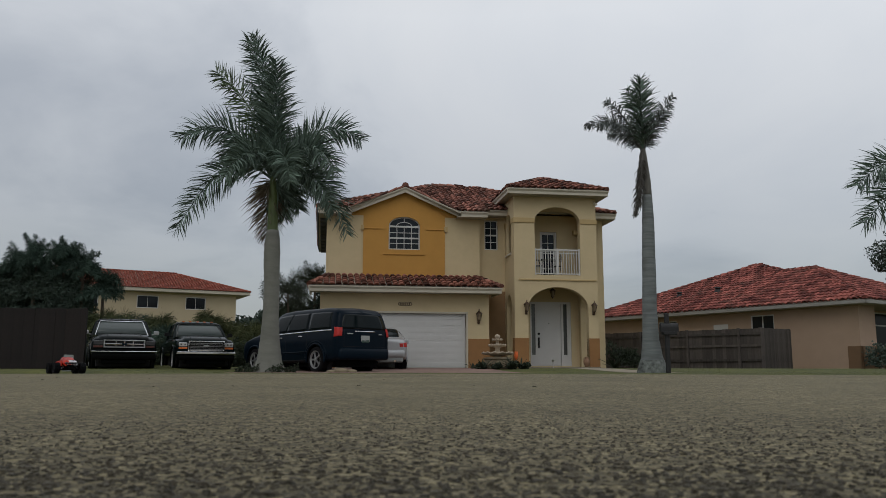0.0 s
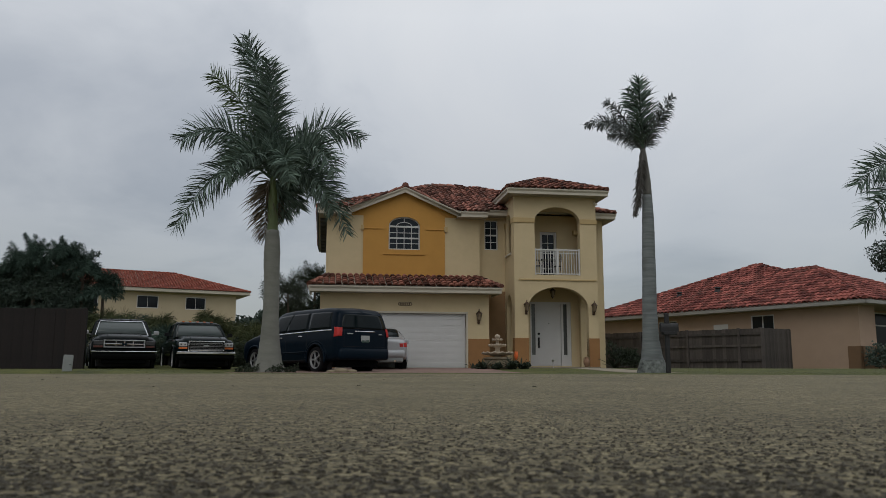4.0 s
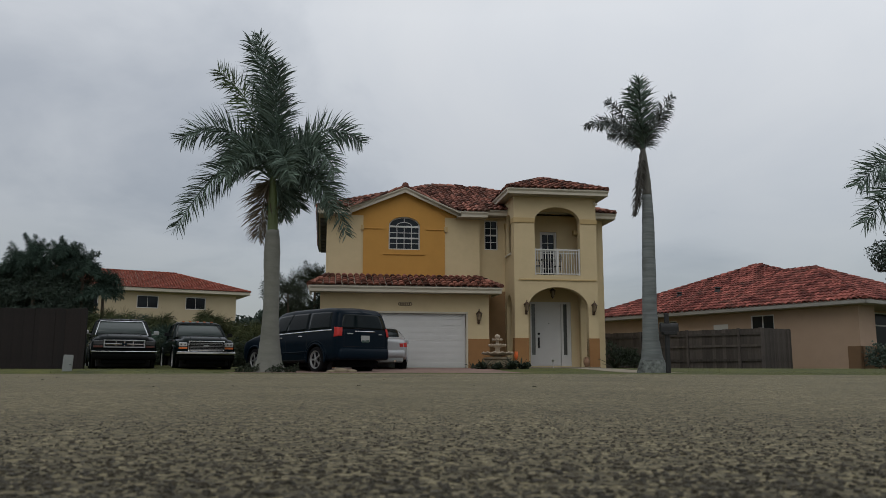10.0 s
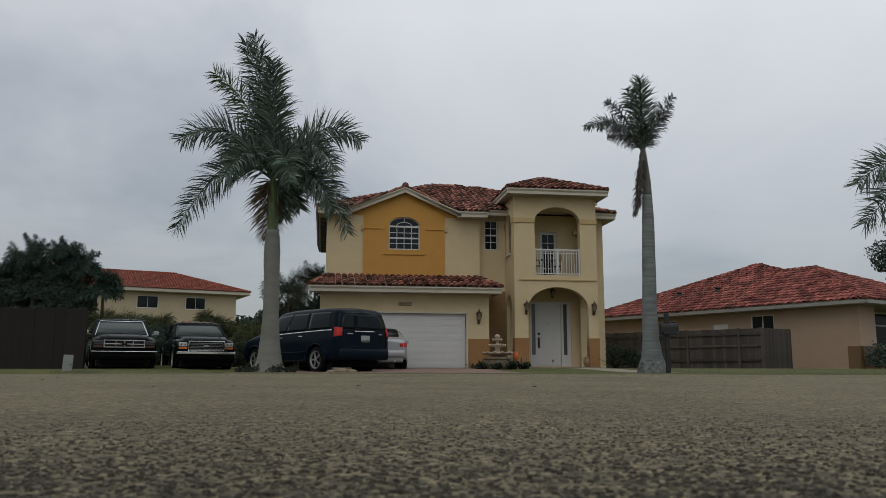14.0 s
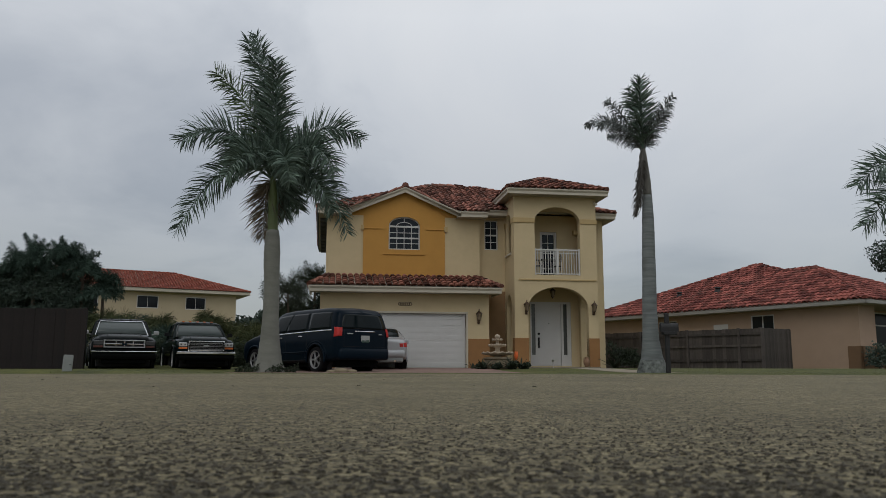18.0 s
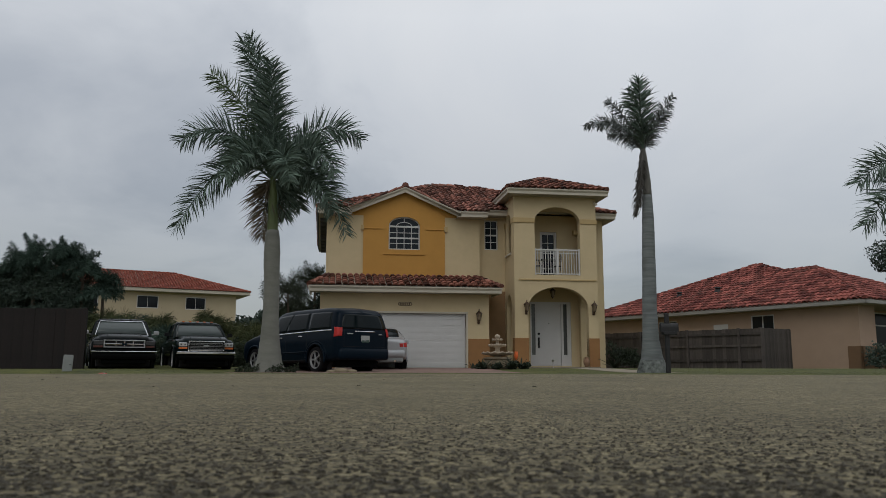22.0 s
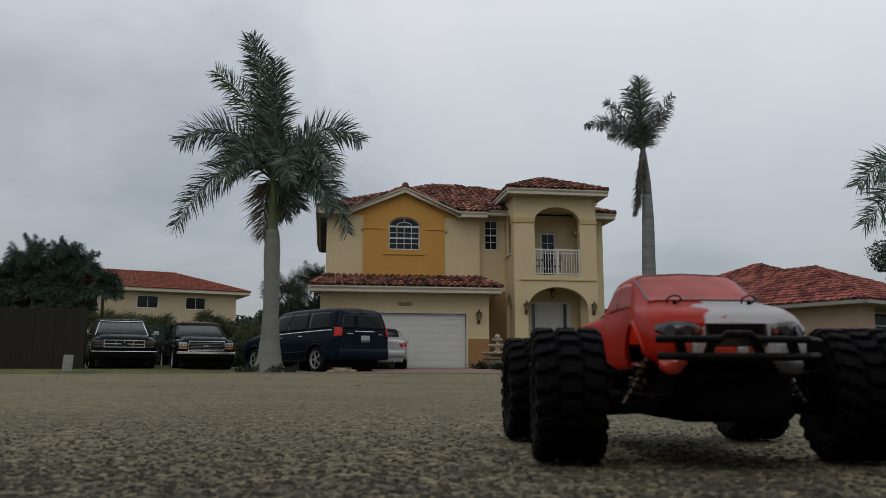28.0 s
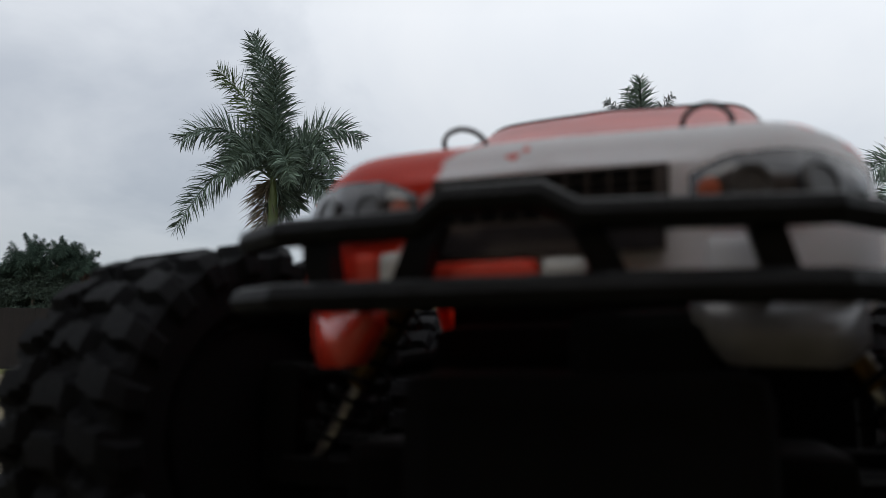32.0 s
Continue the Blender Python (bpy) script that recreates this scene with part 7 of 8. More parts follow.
def rc_tyre_mesh():
    """One moulding: carcass, raised chevron lugs across the tread and blocks on the shoulders."""
    w, n, lugs = 0.040, 176, 22
    prof = [(0.050, -0.80, 0), (0.056, -1.0, 0), (0.066, -1.02, 0), (0.067, -1.02, 2), (0.0755, -1.0, 2), (0.0772, -0.90, 1)]
    prof += [(0.0772, -0.86 + 1.72 * k / 20, 1) for k in range(21)]
    prof += [(0.0772, 0.90, 1), (0.0755, 1.0, 2), (0.067, 1.02, 2), (0.066, 1.02, 0), (0.056, 1.0, 0), (0.050, 0.80, 0)]
    rings = []
    for i in range(n):
        ring = []
        for r, v, flag in prof:
            ph = i / n * lugs
            if flag == 1:
                band = 0 if abs(v) < 0.34 else 1
                cut = 0.30 < abs(v) < 0.38
                up = ((ph + (0.5 if band else 0.0) + 0.55 * abs(v)) % 1.0) < 0.62 and not cut
                r += 0.0053 if up else 0.0
            elif flag == 2:
                up = ((ph + 0.05) % 1.0) < 0.5
                v *= 1.06 if up else 1.0
                r += 0.002 if up else 0.0
            a = 2 * math.pi * i / n
            ring.append((r * math.cos(a), r * math.sin(a), v * w))
        rings.append(ring)
    bm = B()
    vs = [[bm.verts.new(p) for p in ring] for ring in rings]
    m = len(prof)
    for i in range(n):
        for j in range(m - 1):
            bm.faces.new((vs[i][j], vs[(i + 1) % n][j], vs[(i + 1) % n][j + 1], vs[i][j + 1]))
    return bm


RC_WHEELS = []
for x, y in ((AX, HALF), (AX, -HALF), (-AX, HALF), (-AX, -HALF)):
    wh = new("wheel")
    wh.parent = rc
    rest = pose(x, y, R_T, -90 if y > 0 else 90)
    wh.matrix_basis = rest
    RC_WHEELS.append((wh, x, y))
    if not RC_WHEELS[:-1]:
        tyre = part("tyre", rc_tyre_mesh(), "rc_tyre", wh, "chunky black tread")
        bm = B()
        lathe(bm, [(0.051, 0.031), (0.053, 0.035), (0.046, 0.035), (0.040, 0.015), (0.012, 0.010), (0.012, 0.024), (0.008, 0.03)], 24)
        lathe(bm, [(0.051, -0.031), (0.048, -0.035), (0.044, -0.024), (0.02, -0.02)], 24)
        for k in range(6):
            box(bm, 0.01, 0.047, -0.006, 0.006, 0.018, 0.034, 0.002, pose(0, 0, 0, 0, 0, k * 60))
        rim = part("rim", bm, "rc_tyre", wh, "black six-spoke rim")
    else:
        for src in (tyre, rim):
            o = new(src.name.split(".")[0], src.data)
            o.parent = wh

blk(rc, "chassis", "rc_plastic", (-0.215, 0.215, -0.085, 0.085, 0.056, 0.082), 0.006)
# made-up black block that closes the bright gap beside the gearbox
blk(rc, "battery_box", "rc_plastic", (-0.08, 0.125, 0.030, 0.098, 0.058, 0.118), 0.006)
blk(rc, "skid_plate", "rc_plastic", (-0.04, 0.04, -0.025, 0.025, 0.0, 0.012), 0.004, m=pose(0.235, 0, 0.072, 0, -35, 0) @ pose(0, 0, 0))
for s in (-1, 1):
    blk(rc, "gearbox", "rc_plastic", (s * AX - 0.05, s * AX + 0.05, -0.055, 0.055, 0.050, 0.125), 0.012)
    blk(rc, "shock_tower", "rc_plastic", (s * 0.175 - 0.005, s * 0.175 + 0.005, -0.056, 0.056, 0.105, 0.155), 0.004)
    blk(rc, "motor", "steel" if s < 0 else "rc_plastic", (s * 0.05 - 0.04, s * 0.05 + 0.04, -0.04, 0.04, 0.078, 0.125), 0.012)
    for q in (-1, 1):
        bm = B()
        tube(bm, [(s * AX + 0.03, q * 0.045, 0.070), (s * AX, q * 0.135, 0.064)], 0.008, 8)
        tube(bm, [(s * AX - 0.03, q * 0.045, 0.070), (s * AX, q * 0.135, 0.064)], 0.008, 8)
        loft(bm, [[(s * AX + e, yy, z) for e, z in ((-w, 0.062), (w, 0.062), (w, 0.072), (-w, 0.072))] for yy, w in ((q * 0.045, 0.045), (q * 0.13, 0.022))])
        part("lower_arm", bm, "rc_plastic", rc)
        bm = B()
        tube(bm, [(s * AX, q * 0.05, 0.115), (s * AX, q * 0.135, 0.105)], 0.005, 8)
        part("upper_link", bm, "rc_plastic", rc)
        bm = B()
        tube(bm, [(s * AX, q * 0.04, 0.074), (s * AX, q * 0.16, R_T - 0.004)], 0.005, 8)
        part("drive_shaft", bm, "rc_plastic", rc)
        a, b = Vector((s * 0.185, q * 0.065, 0.150)), Vector((s * 0.180, q * 0.115, 0.070))
        sh = new("shock_absorber")
        sh.parent = rc
        bm = B()
        tube(bm, [a, a.lerp(b, 0.6)], 0.0055, 10)
        part("cylinder", bm, "gold", sh)
        bm = B()
        tube(bm, [a.lerp(b, 0.6), b], 0.003, 8)
        part("piston_rod", bm, "steel", sh)
        bm = B()
        d = (b - a).normalized()
        e = d.orthogonal().normalized()
        f = d.cross(e)
        tube(bm, [a.lerp(b, 0.12 + 0.76 * k / 72) + (e * math.cos(k * 0.7) + f * math.sin(k * 0.7)) * 0.0105 for k in range(73)], 0.0013, 5)
        part("spring", bm, "rc_plastic", sh)
        bm = B()
        box(bm, s * AX - 0.012, s * AX + 0.012, min(q * 0.128, q * 0.146), max(q * 0.128, q * 0.146), 0.058, 0.112, 0.004)
        part("hub_carrier", bm, "rc_plastic", rc)

# front bumper
bumper = new("front_bumper")
bumper.parent = rc
bumper["label"] = "black tubular plastic bumper guard"


def bar(pts, name, w=0.0065, h=0.006):
    bm = B()
    tube(bm, pts, [h] * len(pts), 8)
    return part(name, bm, "bumper_plastic", bumper)


bar([(0.267, -0.095, 0.1500), (0.280, -0.076, 0.1495), (0.286, -0.029, 0.149), (0.286, -0.022, 0.1548), (0.285, 0.004, 0.1548), (0.284, 0.014, 0.149), (0.274, 0.076, 0.149), (0.250, 0.100, 0.148)], "top_bar", h=0.0043)
bar([(0.270, -0.095, 0.1305), (0.281, -0.076, 0.130), (0.284, -0.035, 0.1295), (0.284, 0.035, 0.1295), (0.274, 0.076, 0.130), (0.250, 0.098, 0.131)], "bottom_bar", h=0.0044)
for y0, y1 in ((-0.066, -0.070), (-0.040, -0.031), (0.013, 0.023), (0.058, 0.064)):
    bm = B()
    loft(bm, [[(0.275 + dx, y + dy, z) for dx, dy in ((-0.004 - abs(y) * 0.12, -0.0045), (0.005 - abs(y) * 0.12, -0.0045), (0.005 - abs(y) * 0.12, 0.0045), (-0.004 - abs(y) * 0.12, 0.0045))] for y, z in ((y0 if y0 < 0 else y1, 0.129), (y1 if y0 < 0 else y0, 0.151))])
    part("strut", bm, "bumper_plastic", bumper)
bm = B()
box(bm, 0.19, 0.268, -0.0435, 0.060, 0.058, 0.110, 0.01)
box(bm, 0.20, 0.262, 0.006, 0.046, 0.100, 0.1265, 0.006)
part("bumper_mount", bm, "rc_plastic", bumper)
bm = B()
tube(bm, [(-0.2, -0.05, 0.11), (-0.255, -0.06, 0.12), (-0.262, 0, 0.12), (-0.255, 0.06, 0.12), (-0.2, 0.05, 0.11)], 0.006, 8)
part("rear_bumper", bm, "rc_plastic", rc)

# shell
TOY_ST = [(-0.248, 0.150, 0.172, 0.180, 0.080, 0.060), (-0.236, 0.141, 0.180, 0.192, 0.090, 0.068), (-0.15, 0.138, 0.186, 0.198, 0.097, 0.076), (-0.075, 0.130, 0.187, 0.200, 0.090, 0.072), (-0.060, 0.128, 0.188, 0.208, 0.087, 0.070),
          (-0.040, 0.118, 0.189, 0.240, 0.085, 0.067), (-0.015, 0.114, 0.189, 0.2495, 0.084, 0.068), (0.045, 0.112, 0.189, 0.2512, 0.083, 0.068), (0.074, 0.112, 0.189, 0.2477, 0.084, 0.068), (0.12, 0.120, 0.189, 0.2243, 0.088, 0.070),
          (0.165, 0.128, 0.187, 0.2005, 0.094, 0.074), (0.20, 0.122, 0.180, 0.194, 0.096, 0.077), (0.235, 0.122, 0.167, 0.1860, 0.091, 0.073), (0.250, 0.129, 0.155, 0.1790, 0.0835, 0.067), (0.257, 0.130, 0.148, 0.170, 0.071, 0.057)]
TS = car_surface(TOY_ST)
car_body(TS, -0.248, 0.257, "shell", rc, [(AX - 0.006, 0.108, 0.066), (-AX, 0.108, 0.066)], nx=130, ns=48, bulge=0.002, inner=0.06, name="body_shell", label="red shell with white splashed bonnet")
for s in (-1, 1):
    for x, rr in ((AX - 0.006, 0.066), (-AX, 0.066)):
        bm = B()
        pts = []
        for k in range(15):
            a = radians(k * 180 / 14)
            px, pz = x + rr * math.cos(a), 0.108 + rr * math.sin(a)
            t = min((abs(TS(px, q / 60).z - pz), q / 60) for q in range(40))[1]
            pts.append(TS(px, t, s, 0.001))
        tube(bm, pts, 0.0032, 8)
        part("fender_flare", bm, "shell", rc, smooth=True)


def toy_panel(name, x0, x1, reach, material, label=""):
    """A glazed panel across the cab, following the shell; reach(k): how far down from the roof's middle at the fraction k of its length."""
    bm = B()
    rows = [[bm.verts.new(TS(x0 + (x1 - x0) * i / 10, 1 - abs(j / 7 - 1) * reach(i / 10), 1 if j > 7 else -1, 0.0008)) for j in range(15)] for i in range(11)]
    for a, b in zip(rows, rows[1:]):
        for j in range(14):
            bm.faces.new((a[j], a[j + 1], b[j + 1], b[j]))
    return part(name, bm, material, rc, label, smooth=True)


toy_panel("windscreen", 0.082, 0.158, lambda k: 0.185 - 0.01 * k, "shell_glass", "pale red tinted windscreen")
for i0, i1, w in ((0.082, 0.082, 0.0011), (0.158, 0.158, 0.0011), (0.082, 0.158, 0.0013)):
    for s in (-1, 1):
        bm = B()
        if i0 == i1:
            tube(bm, [TS(i0, 1 - 0.18 * k / 9, s, 0.001) for k in range(10)], w, 6)
        else:
            tube(bm, [TS(i0 + (i1 - i0) * k / 9, 1 - 0.185 + 0.01 * k / 9, s, 0.001) for k in range(10)], w, 6)
        part("screen_edging", bm, "decal", rc, smooth=True)
toy_panel("rear_window", -0.054, -0.040, lambda k: 0.17, "shell_glass")
def nose_x(v, z):
    """How far forward the shell stands at the half width v and height z."""
    for k in range(120):
        x = 0.2565 - k * 0.0005
        near = min(((abs(p.z - z), p.y) for p in (TS(x, q / 50) for q in range(46))), key=lambda e: e[0])
        if near[1] >= v:
            return x + 0.0025 if k == 0 else x
    return 0.2


for s in (-1, 1):
    skin("side_window", TS, 0.032, 0.112, 0.57, 0.775, "shell_glass", rc, s, 0.0008, slant=-0.16, thick=0.002)
    skin("side_window", TS, -0.024, 0.024, 0.57, 0.775, "shell_glass", rc, s, 0.0008, thick=0.002)
    # lamp decal with rings
    lamp = new("headlight")
    lamp.parent = rc
    bm = B()
    y = lambda v: s * v
    rings = []
    for k in range(13):
        v = 0.041 + 0.048 * k / 12
        low = pchip([0.041, 0.05, 0.075, 0.089], [0.1490, 0.1470, 0.1490, 0.1560], v)
        high = pchip([0.041, 0.052, 0.068, 0.080, 0.089], [0.1610, 0.1660, 0.1680, 0.1670, 0.1620], v)
        pl, ph = nose_x(v, low) + 0.0012, nose_x(v, high) + 0.0012
        rings.append([(pl, y(v), low), ((pl + ph) / 2 + 0.0004, y(v), (low + high) / 2), (ph, y(v), high), (ph - 0.006, y(v * 0.97), high), (pl - 0.006, y(v * 0.97), low)])
    loft(bm, rings)
    part("lens_panel", bm, "decal", lamp, "dark headlight decal", smooth=True)
    for py, r in ((0.075, 0.0075), (0.057, 0.0058)):
        bm = B()
        lathe(bm, [(r, 0), (r, 0.0012), (r * 0.72, 0.0014), (r * 0.7, 0.0006)], 18, Matrix.Translation((nose_x(py, 0.157) + 0.0012, y(py), 0.157)) @ pose(0, 0, 0, 0, 0, s * (40 if py > 0.07 else 12)) @ pose(0, 0, 0, 0, 80, 0))
        part("lamp_ring", bm, "lens_dull", lamp)
    bm = B()
    lathe(bm, [(0.0032, 0), (0.0032, 0.0016), (0.001, 0.002)], 10, Matrix.Translation((nose_x(0.046, 0.156) + 0.0012, y(0.046), 0.156)) @ pose(0, 0, 0, 0, 84, 0))
    part("indicator", bm, "decal_amber", lamp)
bm = B()
loft(bm, [[(0.2575, yy, 0.1520), (0.2615, yy, 0.1520), (0.2590, yy, 0.1680), (0.2550, yy, 0.1680)] for yy in (-0.0355, 0.0355)])
part("grille", bm, "decal", rc, "dark printed grille")
bm = B()
for k in range(4):
    for j in range(10):
        z = 0.1535 + k * 0.0036
        yy = -0.0325 + j * 0.0065
        x = 0.2620 - (z - 0.1520) * 0.156
        box(bm, x - 0.0006, x + 0.0004, yy, yy + 0.0055, z, z + 0.0024)
part("grille_mesh", bm, "rc_plastic", rc)
bm = B()
loft(bm, [[(0.250, yy, 0.1425), (0.2630, yy, 0.1425), (0.2630, yy, 0.1515), (0.250, yy, 0.1515)] for yy in (-0.034, 0.034)])
part("lower_grille", bm, "decal", rc)
for x, a, b, material in ((0.262, 0.044, 0.062, "shell"), (0.250, 0.068, 0.084, "shell"), (0.262, -0.0525, -0.044, "white"), (0.262, -0.062, -0.053, "red_shell"), (0.250, -0.084, -0.068, "shell")):
    blk(rc, "fog_panel", material, (x - 0.0115, x, a, b, 0.129, 0.146), 0.003)
# right corner is greyed for shade, left corner is plain red
for s, first, material in ((1, 0.040, "shaded_shell"), (-1, 0.058, "red_shell")):
    bm = B()
    rings = []
    for k in range(11):
        v = first + (0.086 - first) * k / 10
        px = pchip([0.040, 0.055, 0.070, 0.080, 0.086], [0.2615, 0.2590, 0.2535, 0.2465, 0.2400], v)
        low = pchip([first, first + 0.010, 0.078, 0.086], [0.1230, 0.1110, 0.1105, 0.1170], v)
        rings.append([(px, s * v, low), (px + 0.001, s * v, 0.1285), (px - 0.012, s * v * 0.96, 0.1285), (px - 0.012, s * v * 0.96, low)])
    loft(bm, rings)
    part("lower_corner", bm, material, rc, "grey lower corner with its shade put into the colour" if s > 0 else "red lower corner", smooth=True)
blk(rc, "chin", "red_shell", (0.235, 0.2635, -0.036, -0.0015, 0.1315, 0.1420), 0.003, "red lower lip")
blk(rc, "chin", "white", (0.235, 0.2635, -0.001, 0.0125, 0.1315, 0.1420), 0.003)
blk(rc, "chin", "red_shell", (0.235, 0.2635, 0.013, 0.0185, 0.1315, 0.1420), 0.003)
for x, z in ((0.182, 0.196), (-0.19, 0.196)):
    for s in (-1, 1):
        clip = new("body_clip")
        clip.parent = rc
        clip["label"] = "bent wire body clip on a post"
        yc = 0.048 if s > 0 else -0.046
        bm = B()
        tube(bm, [(x, yc, z - 0.03), (x, yc, z + 0.005)], 0.0022, 8)
        part("post", bm, "rc_plastic", clip)
        bm = B()
        tube(bm, [(x + 0.004 + 0.0076 * math.sin(a), yc - 0.002 + 0.0088 * math.cos(a), z + 0.0055 + 0.0048 * math.sin(a)) for a in [radians(-65 + k * 290 / 20) for k in range(21)]], 0.0011, 6)
        part("wire_loop", bm, "black_metal", clip)

SHELL_PARTS = ("body_shell", "fender_flare", "windscreen", "screen_edging", "rear_window", "side_window", "lens_panel", "lamp_ring", "indicator", "grille", "grille_mesh", "lower_grille", "fog_panel", "lower_corner", "chin", "post", "wire_loop", "top_bar", "bottom_bar", "strut", "bumper_mount")
for o in rc.children_recursive:
    if o.type == "MESH" and o.name.split(".")[0] in SHELL_PARTS:
        up = 0.003 if o.parent.name.split(".")[0] == "headlight" else 0.0
        o.data.transform(Matrix.Translation((-0.2 * up, 0, SHELL_UP + up)))
# ---------- what moves ----------
RC_PATH = [
    (0, -5.69, 12.20, -50), (0.1, -5.76, 12.60, -32), (0.2, -5.51, 12.90, -18), (0.3, -4.87, 13.00, -10), (0.4, -3.93, 13.00, -10), (0.5, -2.71, 12.90, -12), (0.6, -1.39, 12.40, -17), (0.7, 0.00, 11.60, -22), (0.8, 1.47, 10.70, -25), (0.9, 2.87, 9.50, -27), (1, 4.13, 8.05, -27), (1.1, 5.46, 7.00, -24),
    (1.5, 9.5, 5.8, 0), (2.2, 13.0, 8.0, 60), (3.0, 13.8, 12.0, 105), (4.5, 13.2, 15.5, 150), (5.6, 11.6, 16.6, 185), (5.9, 10.0, 16.2, 195),
    (6.1, 8.14, 15.40, 200), (6.3, 5.24, 14.60, 200), (6.5, 1.98, 13.60, 200), (6.7, -1.39, 12.40, 200), (6.8, -3.22, 11.90, 199), (6.9, -5.23, 11.20, 199), (7.1, -8.98, 10.00, 198),
    (7.5, -12.5, 8.4, 200), (8.5, -15.0, 6.5, 250), (9.3, -13.5, 5.6, 330), (10.2, -9.0, 7.4, 372),
    (10.5, -4.77, 8.60, 374), (10.7, -1.47, 9.30, 372), (10.9, 2.33, 10.70, 376), (11, 4.44, 11.50, 378), (11.1, 6.62, 12.20, 378),
    (11.5, 11.0, 12.2, 350), (12.5, 14.0, 7.0, 290), (14.0, 11.5, -0.2, 225), (15.5, 3.0, -1.5, 180), (17.0, -7.5, -1.2, 160), (18.3, -11.6, 2.2, 98), (19.0, -8.2, 8.6, 66),
    (19.3, -6.07, 11.30, 58), (19.5, -5.60, 12.00, 50), (19.7, -4.97, 12.60, 48), (19.9, -4.32, 13.20, 48), (20, -4.40, 14.60, 50), (20.1, -4.25, 15.10, 62), (20.5, -4.18, 16.0, 118), (20.75, -4.98, 16.40, 160), (21, -5.62, 16.50, 186), (21.5, -7.42, 17.40, 196), (22, -7.68, 18.30, 262), (22.5, -6.35, 18.70, 330), (23, -6.40, 18.75, 310), (23.5, -5.47, 15.80, 290),
    (24, -5.38, 13.00, 290), (24.2, -4.76, 10.70, 292), (24.4, -3.94, 8.70, 291), (24.5, -3.44, 7.75, 291), (24.6, -3.01, 7.00, 292), (24.8, -2.38, 6.00, 295), (25, -1.73, 5.12, 302), (25.2, -1.30, 4.65, 308), (25.4, -0.935, 4.30, 311), (25.5, -0.76, 4.08, 312),
    (25.9, -0.20, 3.15, 304), (26.4, 0.22, 2.10, 290), (26.9, 0.33, 1.47, 276), (27.3, 0.335, 1.22, 272), (27.5, 0.337, 1.205, 272), (28.0, 0.331, 1.183, 271.5), (28.5, 0.315, 1.06, 267),
    (29.0, 0.295, 0.935, 263), (29.3, 0.275, 0.89, 262.5), (29.6, 0.267, 0.873, 262.5), (29.8, 0.225, 0.745, 259), (30.0, 0.169, 0.602, 255), (30.3, 0.122, 0.495, 251.8), (30.6, 0.118, 0.4835, 250.9), (31.0, 0.1175, 0.4805, 250.8), (32.0, 0.1145, 0.4735, 250.8)]


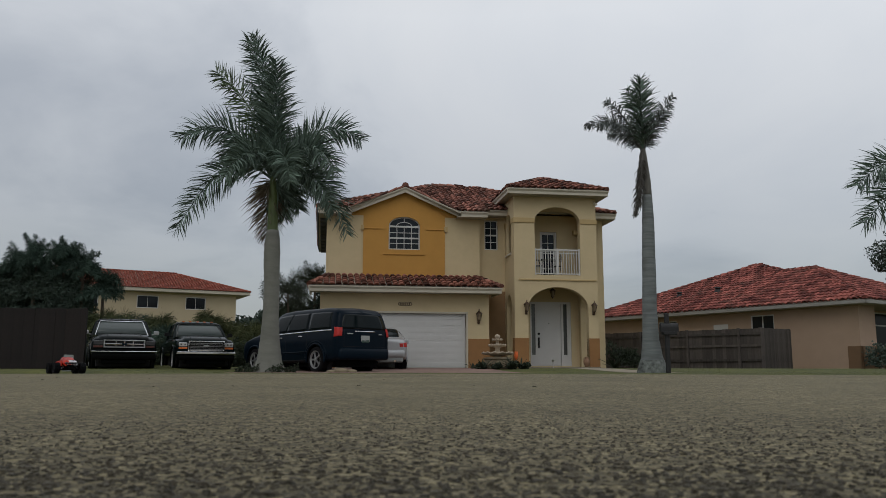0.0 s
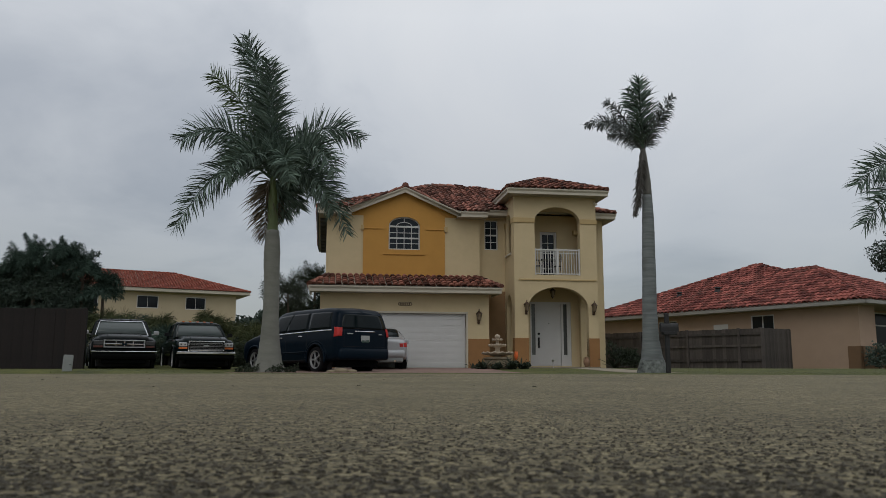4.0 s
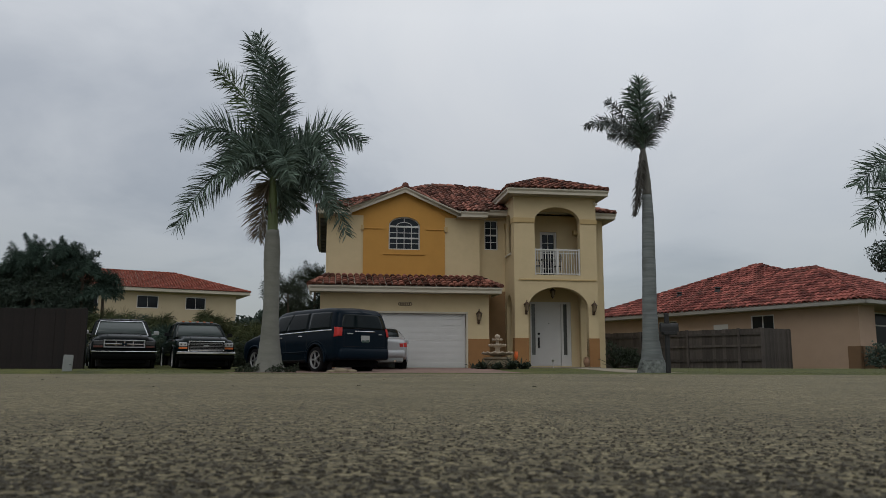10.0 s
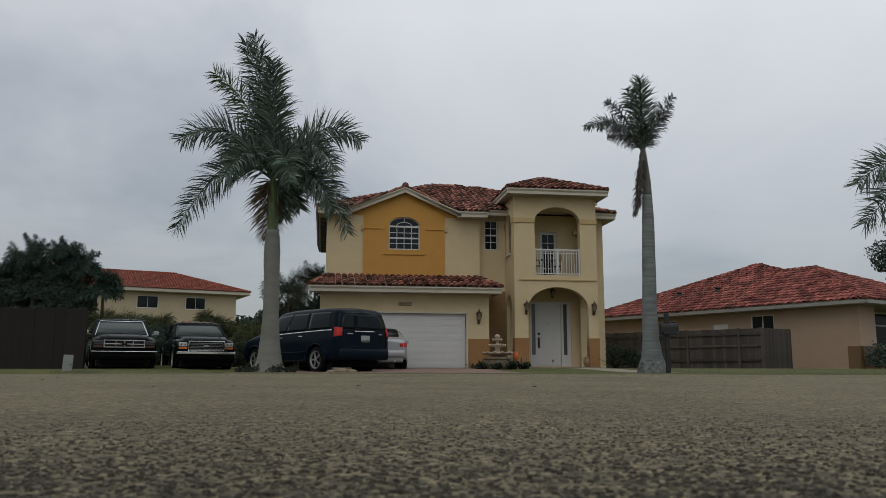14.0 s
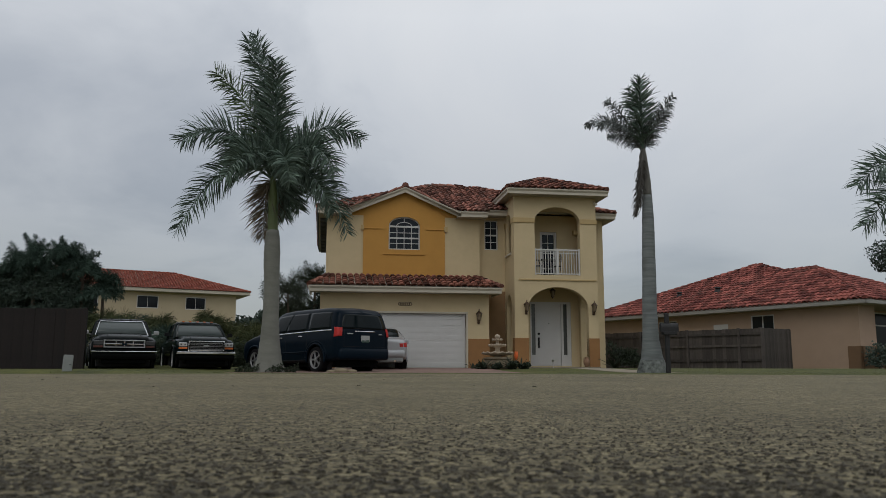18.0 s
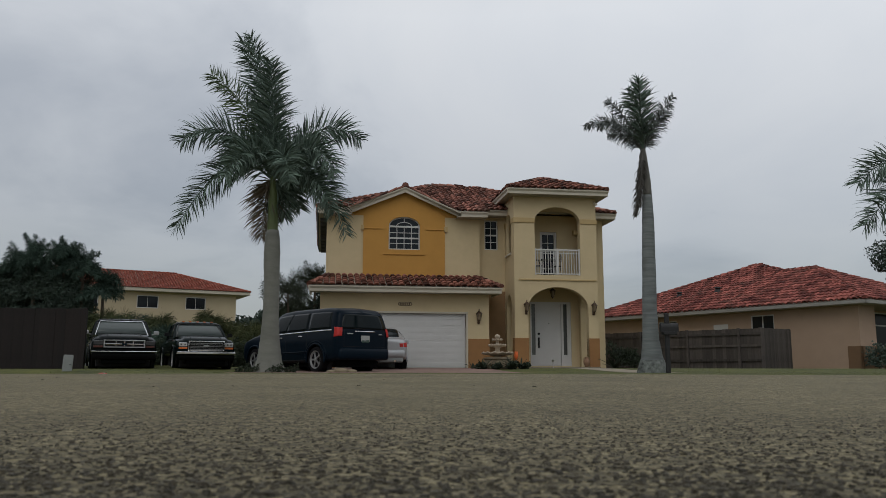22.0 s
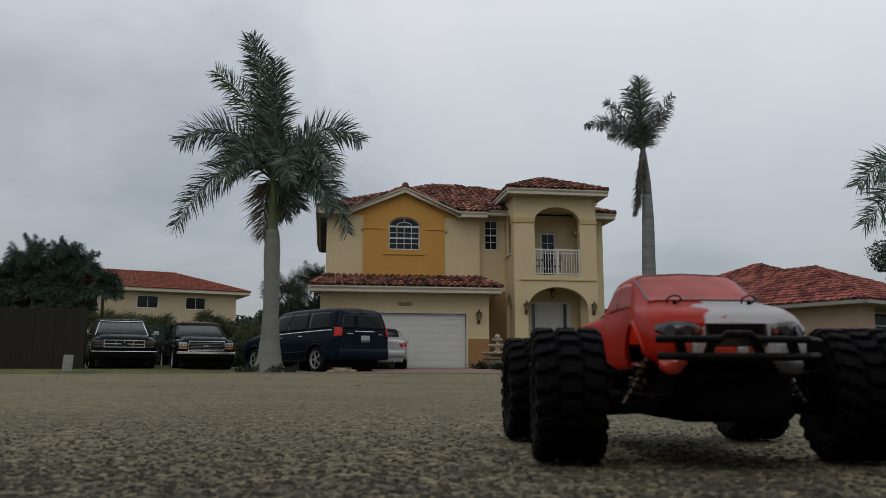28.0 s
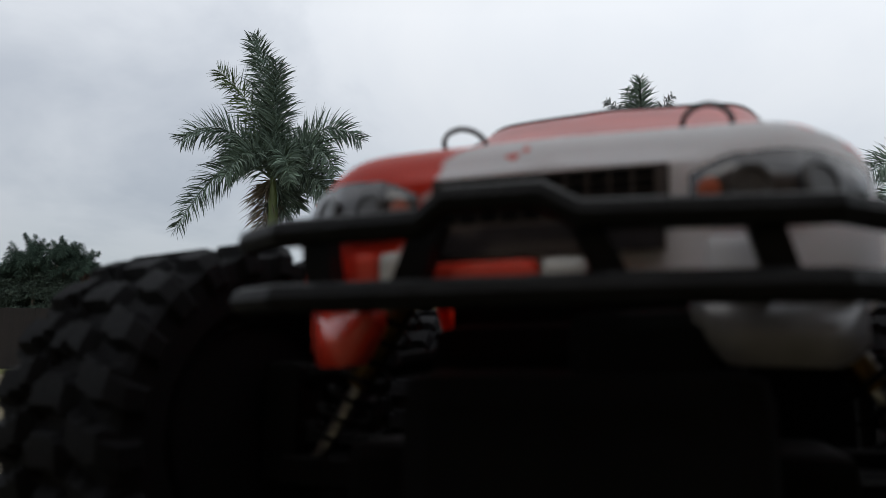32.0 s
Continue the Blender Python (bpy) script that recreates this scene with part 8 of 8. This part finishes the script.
def motions():
    # the toy truck rides on the road, nose up or down with the ground
    rows, spin, last = [], 0.0, None
    spins = []
    for t, x, y, a in RC_PATH:
        c, s = math.cos(radians(a)), math.sin(radians(a))
        tilt = math.degrees(math.atan2(gz(y + 0.16 * s, x + 0.16 * c) - gz(y - 0.16 * s, x - 0.16 * c), 0.32))
        tilt += 1.0 * min(1, max(0, (t - 29.6) / 0.7))
        rows.append((t, pose(x, y, gz(y, x) + 0.002, 0, 0, a) @ pose(0, 0, 0, 0, -tilt, 0)))
        if last:
            d = math.hypot(x - last[0], y - last[1]) / R_T
            spin += min(d, radians(80))
        spins.append((t, math.degrees(spin)))
        last = (x, y)
    walk(rc, rows)
    for wh, x, y in RC_WHEELS:
        side = 1 if y > 0 else -1
        turn = lambda t: pchip([0, 26.0, 27.3, 28.0, 29.0, 30.0, 32.0], [0, 0, -5, -5, -11, -12, -14], t) if x > 0 else 0.0
        walk(wh, [(t, pose(x, y, R_T, 0, 0, turn(t)) @ pose(0, 0, 0, -90 * side) @ pose(0, 0, 0, 0, 0, -side * k)) for t, k in spins])
    # the fronds stir in the wind: the tall ones lean and come back, the dry one swings, the others tremble
    lean = [0.8, 0.8, 0.8, 0.8, 0.8, 0.8, 0.8, 0.8, -2.1, -2.1, -2.1, -4.7, -4.9, -4.9, -4.0, -1.1, 0.6, 3.2, 1.9, 1.3, 1.5, 1.3, 1.9, 2.5, 1.3, 0.8, 0.2, 1.3, -0.6, -2.1, -1.3, -0.6, -0.2, 0.2, 1.5, 0.2, 0.0, 0.8, 0.0, -0.4, -0.4, -0.4, 0.2, -0.4, -2.1, -1.7, -1.7, -5.3, -4.2, -4.0, -1.1, -3.4, -2.1, -0.8, 0.4, 1.3, 0.0, 0.8, 1.3, 2.1, 3.0, 2.5, 2.1, 1.7, 1.3]
    swing = [-5.2, -5.2, -5.2, -4.8, -6.0, -5.2, -3.6, -2.4, -1.6, -0.8, 0.0, 0.8, -0.4, -0.8, 2.0, 4.4, 6.4, 7.6, 8.4, 6.4, 4.0, 1.6, -1.6, -3.6, -5.2, -5.2, -5.2, -5.2, -5.2, -5.2, -0.8, -0.8, -0.8, -0.8, -0.8, -0.8, -0.8, -0.8, -0.8, -0.8, -0.8, -0.8, -0.8, -0.8, -0.8, -0.8, -0.8, -0.8, -0.8, -0.8, -0.8, -0.8, -0.8, -0.8, -0.8, -0.8, -0.8, -0.8, -0.8, -0.8, -0.8, -0.8, -0.8, -0.8, -0.8]
    for ob, at, amount, seed in SWAY:
        rng = random.Random(seed * 7 + 1)
        f1, f2, p1, p2 = rng.uniform(0.16, 0.26), rng.uniform(0.5, 0.8), rng.uniform(0, 6.28), rng.uniform(0, 6.28)
        rows = []
        for k in range(65):
            t = k * 0.5
            small = 0.8 * math.sin(6.283 * f1 * t + p1) + 0.5 * math.sin(6.283 * f2 * t + p2)
            sw = lean[k] + 0.5 * small if amount == 3.0 else (swing[k] + small if amount == 5.0 else amount * small)
            rows.append((t, Matrix.Translation(at) @ pose(0, 0, 0, 0.5 * small * math.cos(p2), sw, 0.4 * small)))
        walk(ob, rows)


motions()
